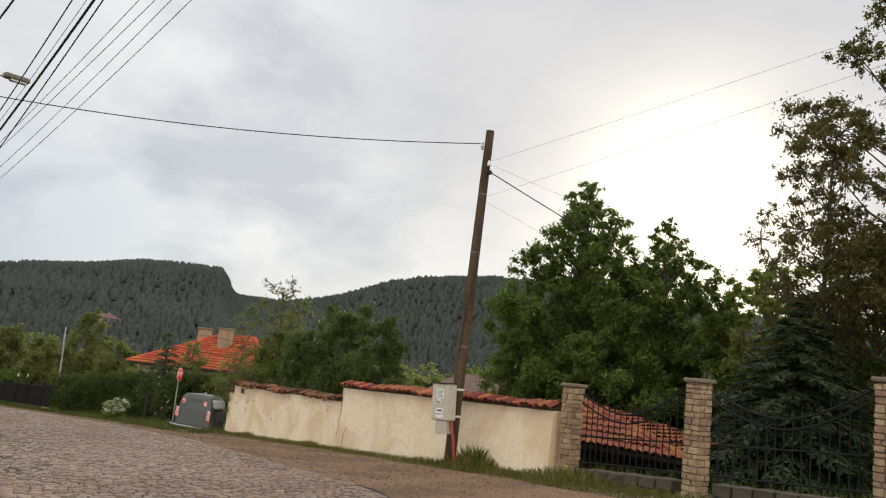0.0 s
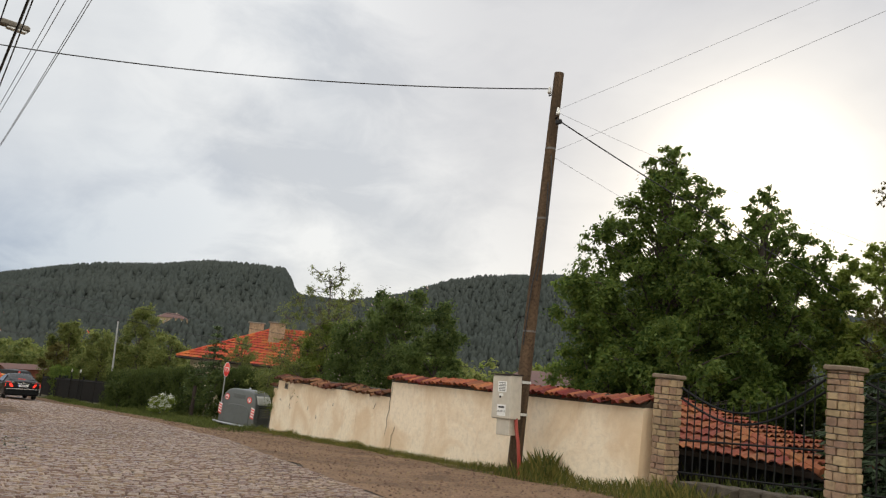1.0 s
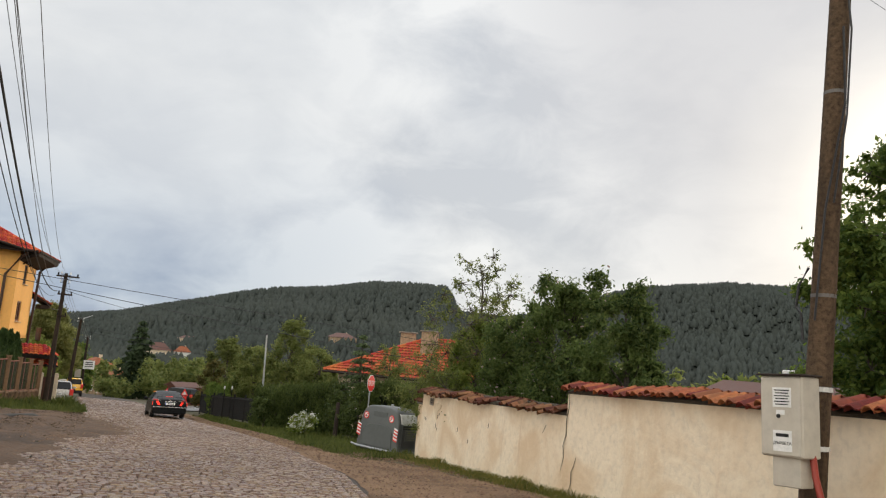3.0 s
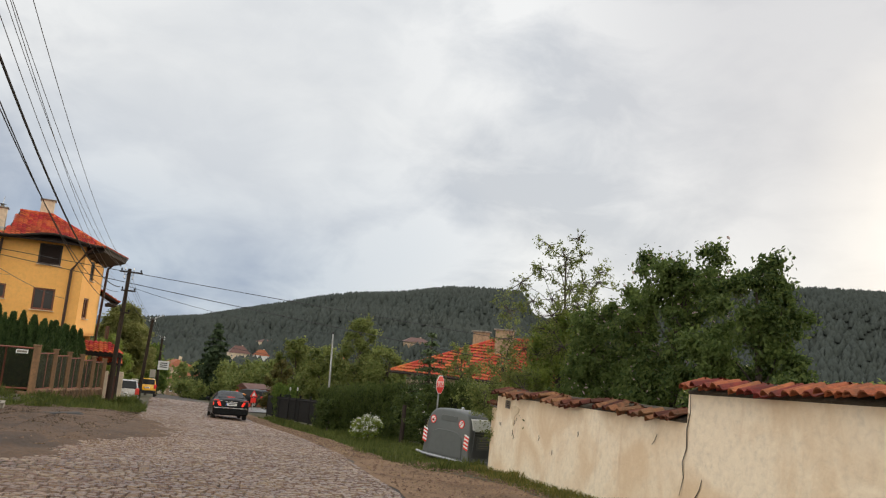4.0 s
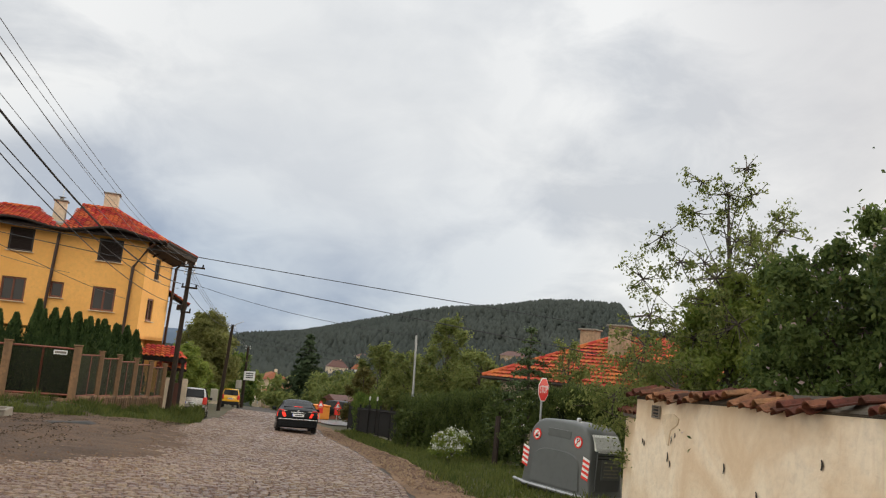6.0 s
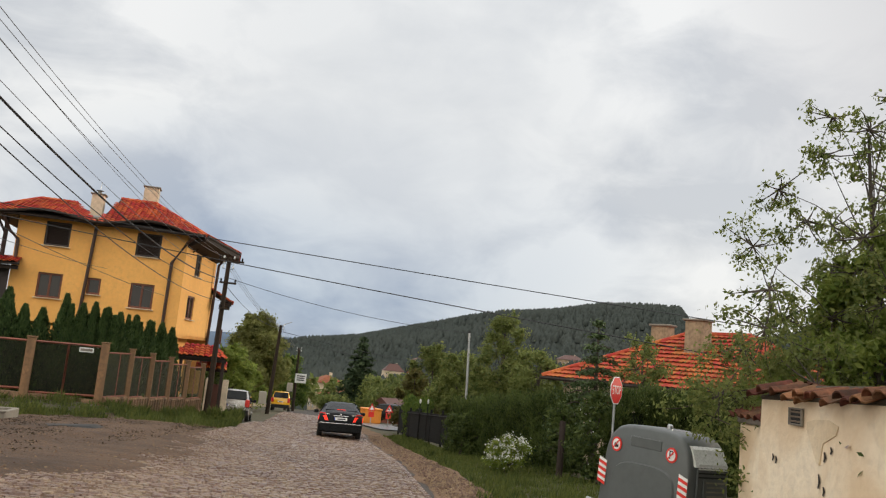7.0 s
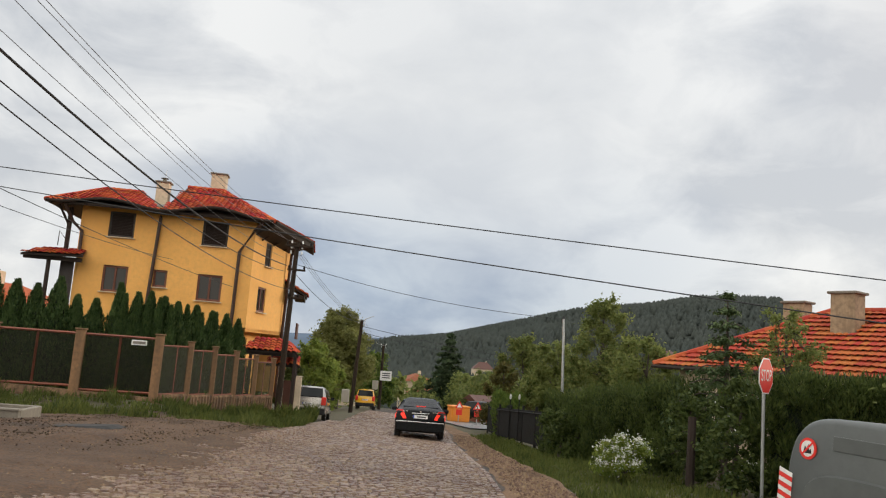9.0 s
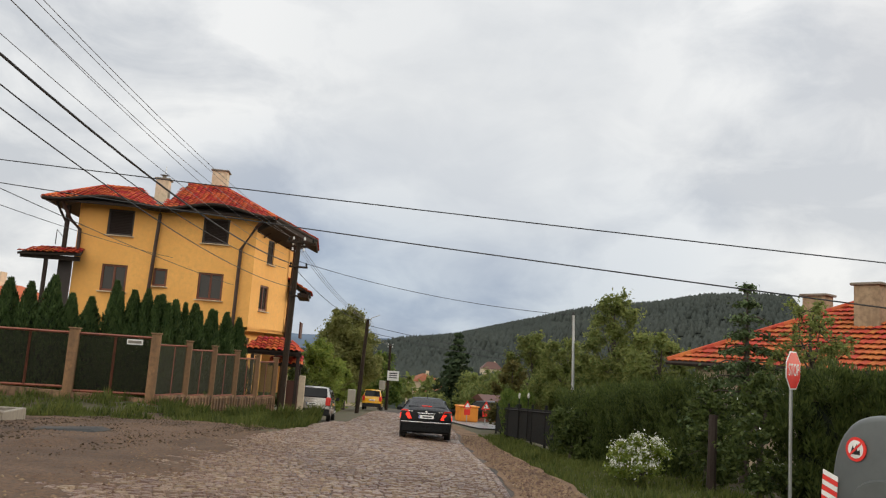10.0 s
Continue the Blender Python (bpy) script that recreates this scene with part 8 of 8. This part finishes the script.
def bin_foot(rng):
    x = rng.uniform(-60, -26)
    k = rng.random()
    lo = kerb_y(x) + float(np.interp(x, [-60, -45, -36, -31, -26], [0.9, 1.2, 1.3, 0.7, 1.0]))
    hi = float(np.interp(x, [-60, -50, -44, -38, -34, -30, -26], [23.0, 22.7, 22.6, 22.5, 21.8, 20.8, 19.0]))
    y = lo + (hi - lo) * k
    return x, y, ground_z(x, y) - 0.02, 0.35 + 1.5 * max(0, noise.noise((x * 0.9, y * 0.9, 5)) + 0.2 * noise.noise((x * 3, y * 3, 5)))


def left_bank(rng):
    """Lush tufts with bare earth between them."""
    for _ in range(20):
        x = rng.uniform(-60, -44)
        lo = float(np.interp(x, [-60, -58, -50.4, -50.2, -44], [12.1, 12.0, 8.8, 1.0, 1.0]))
        hi = float(np.interp(x, [-60, -56, -50, -48, -46.5, -44], [14.2, 14.1, 13.7, 12.8, 11.0, 7.0]))
        y = lo + (hi - lo) * rng.random()
        tuft = noise.noise((x * 0.9, y * 0.9, 8)) + 0.5 * noise.noise((x * 2.6, y * 2.6, 1))
        if tuft > -0.12:
            break
    return x, y, ground_z(x, y) - 0.02, 0.55 + 1.5 * max(0, tuft)


def left_near(rng):
    x = rng.uniform(-17, -7)
    y = kerb_y(x) - ROAD_W - 0.6 - 2.2 * rng.random()
    return x, y, ground_z(x, y), 0.8


def garden_floor(rng):
    x = rng.uniform(-17, 2)
    y = wall_y(x) + 0.4 + 9 * rng.random()
    return x, y, ground_z(x, y), 1.0


blades("verge_grass", "rough green grass and weeds along the foot of the wall", 1, 9000, wall_foot, 0.20, 0.006, L_GRASS)
blades("verge_grass", "yellowed dry grass along the foot of the wall", 6, 16000, wall_foot, 0.20, 0.005, L_STRAW)
blades("verge_grass", "grass verge in front of the hedges", 2, 34000, bin_foot, 0.24, 0.014, L_GRASS)
blades("bank_grass", "lush grass bank before the steel fence", 3, 46000, left_bank, 0.34, 0.020, L_GRASS)
blades("bank_grass", "grass tufts on the near verge", 4, 6000, left_near, 0.2, 0.007, L_GRASS)
blades("garden_grass", "shaded grass behind the fence", 5, 9000, garden_floor, 0.3, 0.012, L_GRASS)


def puddle(x, y, rx, ry, seed):
    r = random.Random(seed)
    pts = []
    for k in range(26):
        a = 2 * math.pi * k / 26
        q = 1 + 0.35 * noise.noise((math.cos(a) * 1.3, math.sin(a) * 1.3, seed))
        px_, py_ = x + rx * q * math.cos(a), y + ry * q * math.sin(a)
        pts.append((px_, py_, ground_z(px_, py_) + 0.052))
    tagged(part("puddle", raw_mesh("puddle", pts, [tuple(range(26))]), M_WATER), "shallow puddle of rain water on the road edge", "water", kind="structure")


for k, (x, off, rx, ry) in enumerate(((-11.5, 5.5, 1.7, 0.7), (-16.5, 5.7, 2.4, 0.9), (-22.5, 5.8, 2.4, 0.8), (-28.5, 5.9, 1.6, 0.3))):
    puddle(x, kerb_y(x) - off, rx, ry, 40 + k)

# ---------- loose pebbles and clods ----------


def pebbles(name, label, seed, n, place, lo, hi, mat):
    rng = np.random.default_rng(seed)
    base = np.array([(1, 0, 0), (-0.5, 0.87, 0), (-0.5, -0.87, 0), (0.1, 0.1, 0.75), (0.3, -0.3, 0.5)])
    vs, fs = [], []
    for i in range(n):
        x, y, z = place(rng)
        s = lo + (hi - lo) * rng.random() ** 3
        a = rng.random() * 6.28
        rot = np.array([[math.cos(a), -math.sin(a), 0], [math.sin(a), math.cos(a), 0], [0, 0, 1]])
        b = (base * (1 + 0.3 * rng.normal(size=(5, 1)))) @ rot.T * s
        vs.append(b + np.array([x, y, z]))
        k = 5 * i
        fs += [(k, k + 1, k + 3), (k + 1, k + 2, k + 3), (k + 2, k + 4, k + 3), (k, k + 3, k + 4), (k + 2, k, k + 4)]
    tagged(part(name, raw_mesh(name, np.concatenate(vs), fs), mat), label, "gravel", kind="stuff")


def on_shoulder(rng):
    x = rng.uniform(-28, -2)
    lo, hi = kerb_y(x), wall_y(x) - 0.7
    y = lo + (hi - lo) * rng.random()
    return x, y, ground_z(x, y) + 0.035


def on_path(rng):
    x = rng.uniform(-58, -28)
    y = kerb_y(x) + 1.1 * rng.random()
    return x, y, ground_z(x, y) + 0.035


def on_mud(rng):
    """Litter gathers in drifts along the ruts."""
    for _ in range(30):
        x = rng.uniform(-46.5, -26)
        y = kerb_y(x) - ROAD_W - 0.2 - 5.0 * rng.random() ** 0.9
        if noise.noise((x * 0.35 + y * 0.25, y * 1.1, 7.0)) + 0.25 * rng.normal() > 0.12:
            break
    return x, y, ground_z(x, y) + 0.085 + max(-0.03, mud_lift(x, y))


def on_mud_edge(rng):
    x = rng.uniform(-47, -24)
    y = kerb_y(x) - ROAD_W + 1.6 - 6.6 * rng.random()
    return x, y, ground_z(x, y) + 0.085 + max(-0.03, mud_lift(x, y))


pebbles("pebbles", "loose pebbles on the gravel shoulder", 11, 16000, on_shoulder, 0.008, 0.04, M_PEBBLE)
pebbles("pebbles", "loose pebbles beside the road edge", 12, 14000, on_path, 0.012, 0.055, M_PEBBLE)
pebbles("clods", "wet clods and stones in the mud", 13, 22000, on_mud, 0.008, 0.034, M_CLOD)
pebbles("pebbles", "reddish gravel and brick crumbs scattered over the mud", 14, 12000, on_mud_edge, 0.006, 0.03, M_PEBBLE)

# ---------- cobbles and kerb, piece by piece ----------
COBBLES = []
for k in range(8):
    r = random.Random(200 + k)
    a = 0.5
    top = 0.34
    vs = [(-a, -a, -0.5), (a, -a, -0.5), (a, a, -0.5), (-a, a, -0.5)]
    vs += [(-top + r.uniform(-0.06, 0.04), -top + r.uniform(-0.06, 0.04), 0.42), (top + r.uniform(-0.04, 0.06), -top + r.uniform(-0.06, 0.04), 0.42), (top + r.uniform(-0.04, 0.06), top + r.uniform(-0.04, 0.06), 0.42), (-top + r.uniform(-0.06, 0.04), top + r.uniform(-0.04, 0.06), 0.42), (0, 0, 0.5)]
    COBBLES.append((np.array(vs), [(0, 1, 5, 4), (1, 2, 6, 5), (2, 3, 7, 6), (3, 0, 4, 7), (4, 5, 8), (5, 6, 8), (6, 7, 8), (7, 4, 8)]))
COBBLE_MESHES = []
for v, f in COBBLES:
    me = raw_mesh("cobble", v, f)
    me.materials.append(M_COBBLE1)
    COBBLE_MESHES.append(me)


def lay_cobbles():
    r = random.Random(31)
    x = 5.0
    vs, fs, n0 = [], [], 0
    singles = 0
    while x > -92:
        big = 1.0 if x > -40 else 1.45 if x > -66 else 2.2
        ln = 0.112 * big * r.uniform(0.9, 1.12)
        slope = (kerb_y(x - 0.5) - kerb_y(x + 0.5)) / -1.0
        tx = Vector((1, slope, 0)).normalized()
        ty = Vector((-tx.y, tx.x, 0))
        u = 0.16
        while u < ROAD_W - 0.05:
            wd = 0.125 * big * r.uniform(0.82, 1.2)
            c = Vector((x, kerb_y(x), 0)) - ty * (u + wd / 2) + tx * r.uniform(-0.012, 0.012)
            z = ground_z(c.x, c.y) + 0.03 + r.uniform(-0.011, 0.011)
            k = r.randrange(8)
            hgt = 0.06
            tilt = Euler((r.uniform(-0.09, 0.09), -0.075 + r.uniform(-0.10, 0.10), math.atan2(tx.y, tx.x) + r.uniform(-0.06, 0.06))).to_matrix()
            m = Matrix.Translation((c.x, c.y, z)) @ tilt.to_4x4() @ Matrix.Diagonal((ln * 1.02, wd * 0.99, hgt, 1))
            if singles < 300 and -31.2 < x < -29.2 and 0.3 < u < 3.2:
                part("cobble", COBBLE_MESHES[k], M_COBBLE1, road, at=m)
                singles += 1
            else:
                a = np.array(m)
                v = COBBLES[k][0] @ a[:3, :3].T + a[:3, 3]
                vs.append(v)
                fs += [tuple(i + n0 for i in f) for f in COBBLES[k][1]]
                n0 += len(v)
            u += wd
        x -= ln * abs(tx.x)
    tagged(part("cobbles", raw_mesh("cobbles", np.concatenate(vs), fs), M_COBBLE, road), kind="stuff")


lay_cobbles()
kerb = thing("kerb", pose(0, 0, 0), "line of worn flat kerb stones along the cobbles", "kerb", kind="structure")
kb = Shape().box(0, 0, 0, 1, 1, 1, bev=0.05).mesh("kerb_stone")
kb.materials.append(M_COBBLE1)
rk = random.Random(6)
x = 4.0
while x > -62:
    ln = rk.uniform(0.55, 0.8)
    sl_ = (kerb_y(x - ln) - kerb_y(x)) / -ln
    y = kerb_y(x - ln / 2) + 0.06
    part("kerb_stone", kb, M_CONC, kerb, at=Matrix.Translation((x - ln / 2, y, ground_z(x - ln / 2, y) - 0.02 - 0.03 * step(-30, -22, x) + rk.uniform(-0.012, 0.01))) @ Euler((0, -0.075, math.atan(sl_) + rk.uniform(-0.03, 0.03))).to_matrix().to_4x4() @ Matrix.Diagonal((ln * 0.99, 0.10, 0.10, 1)))
    x -= ln
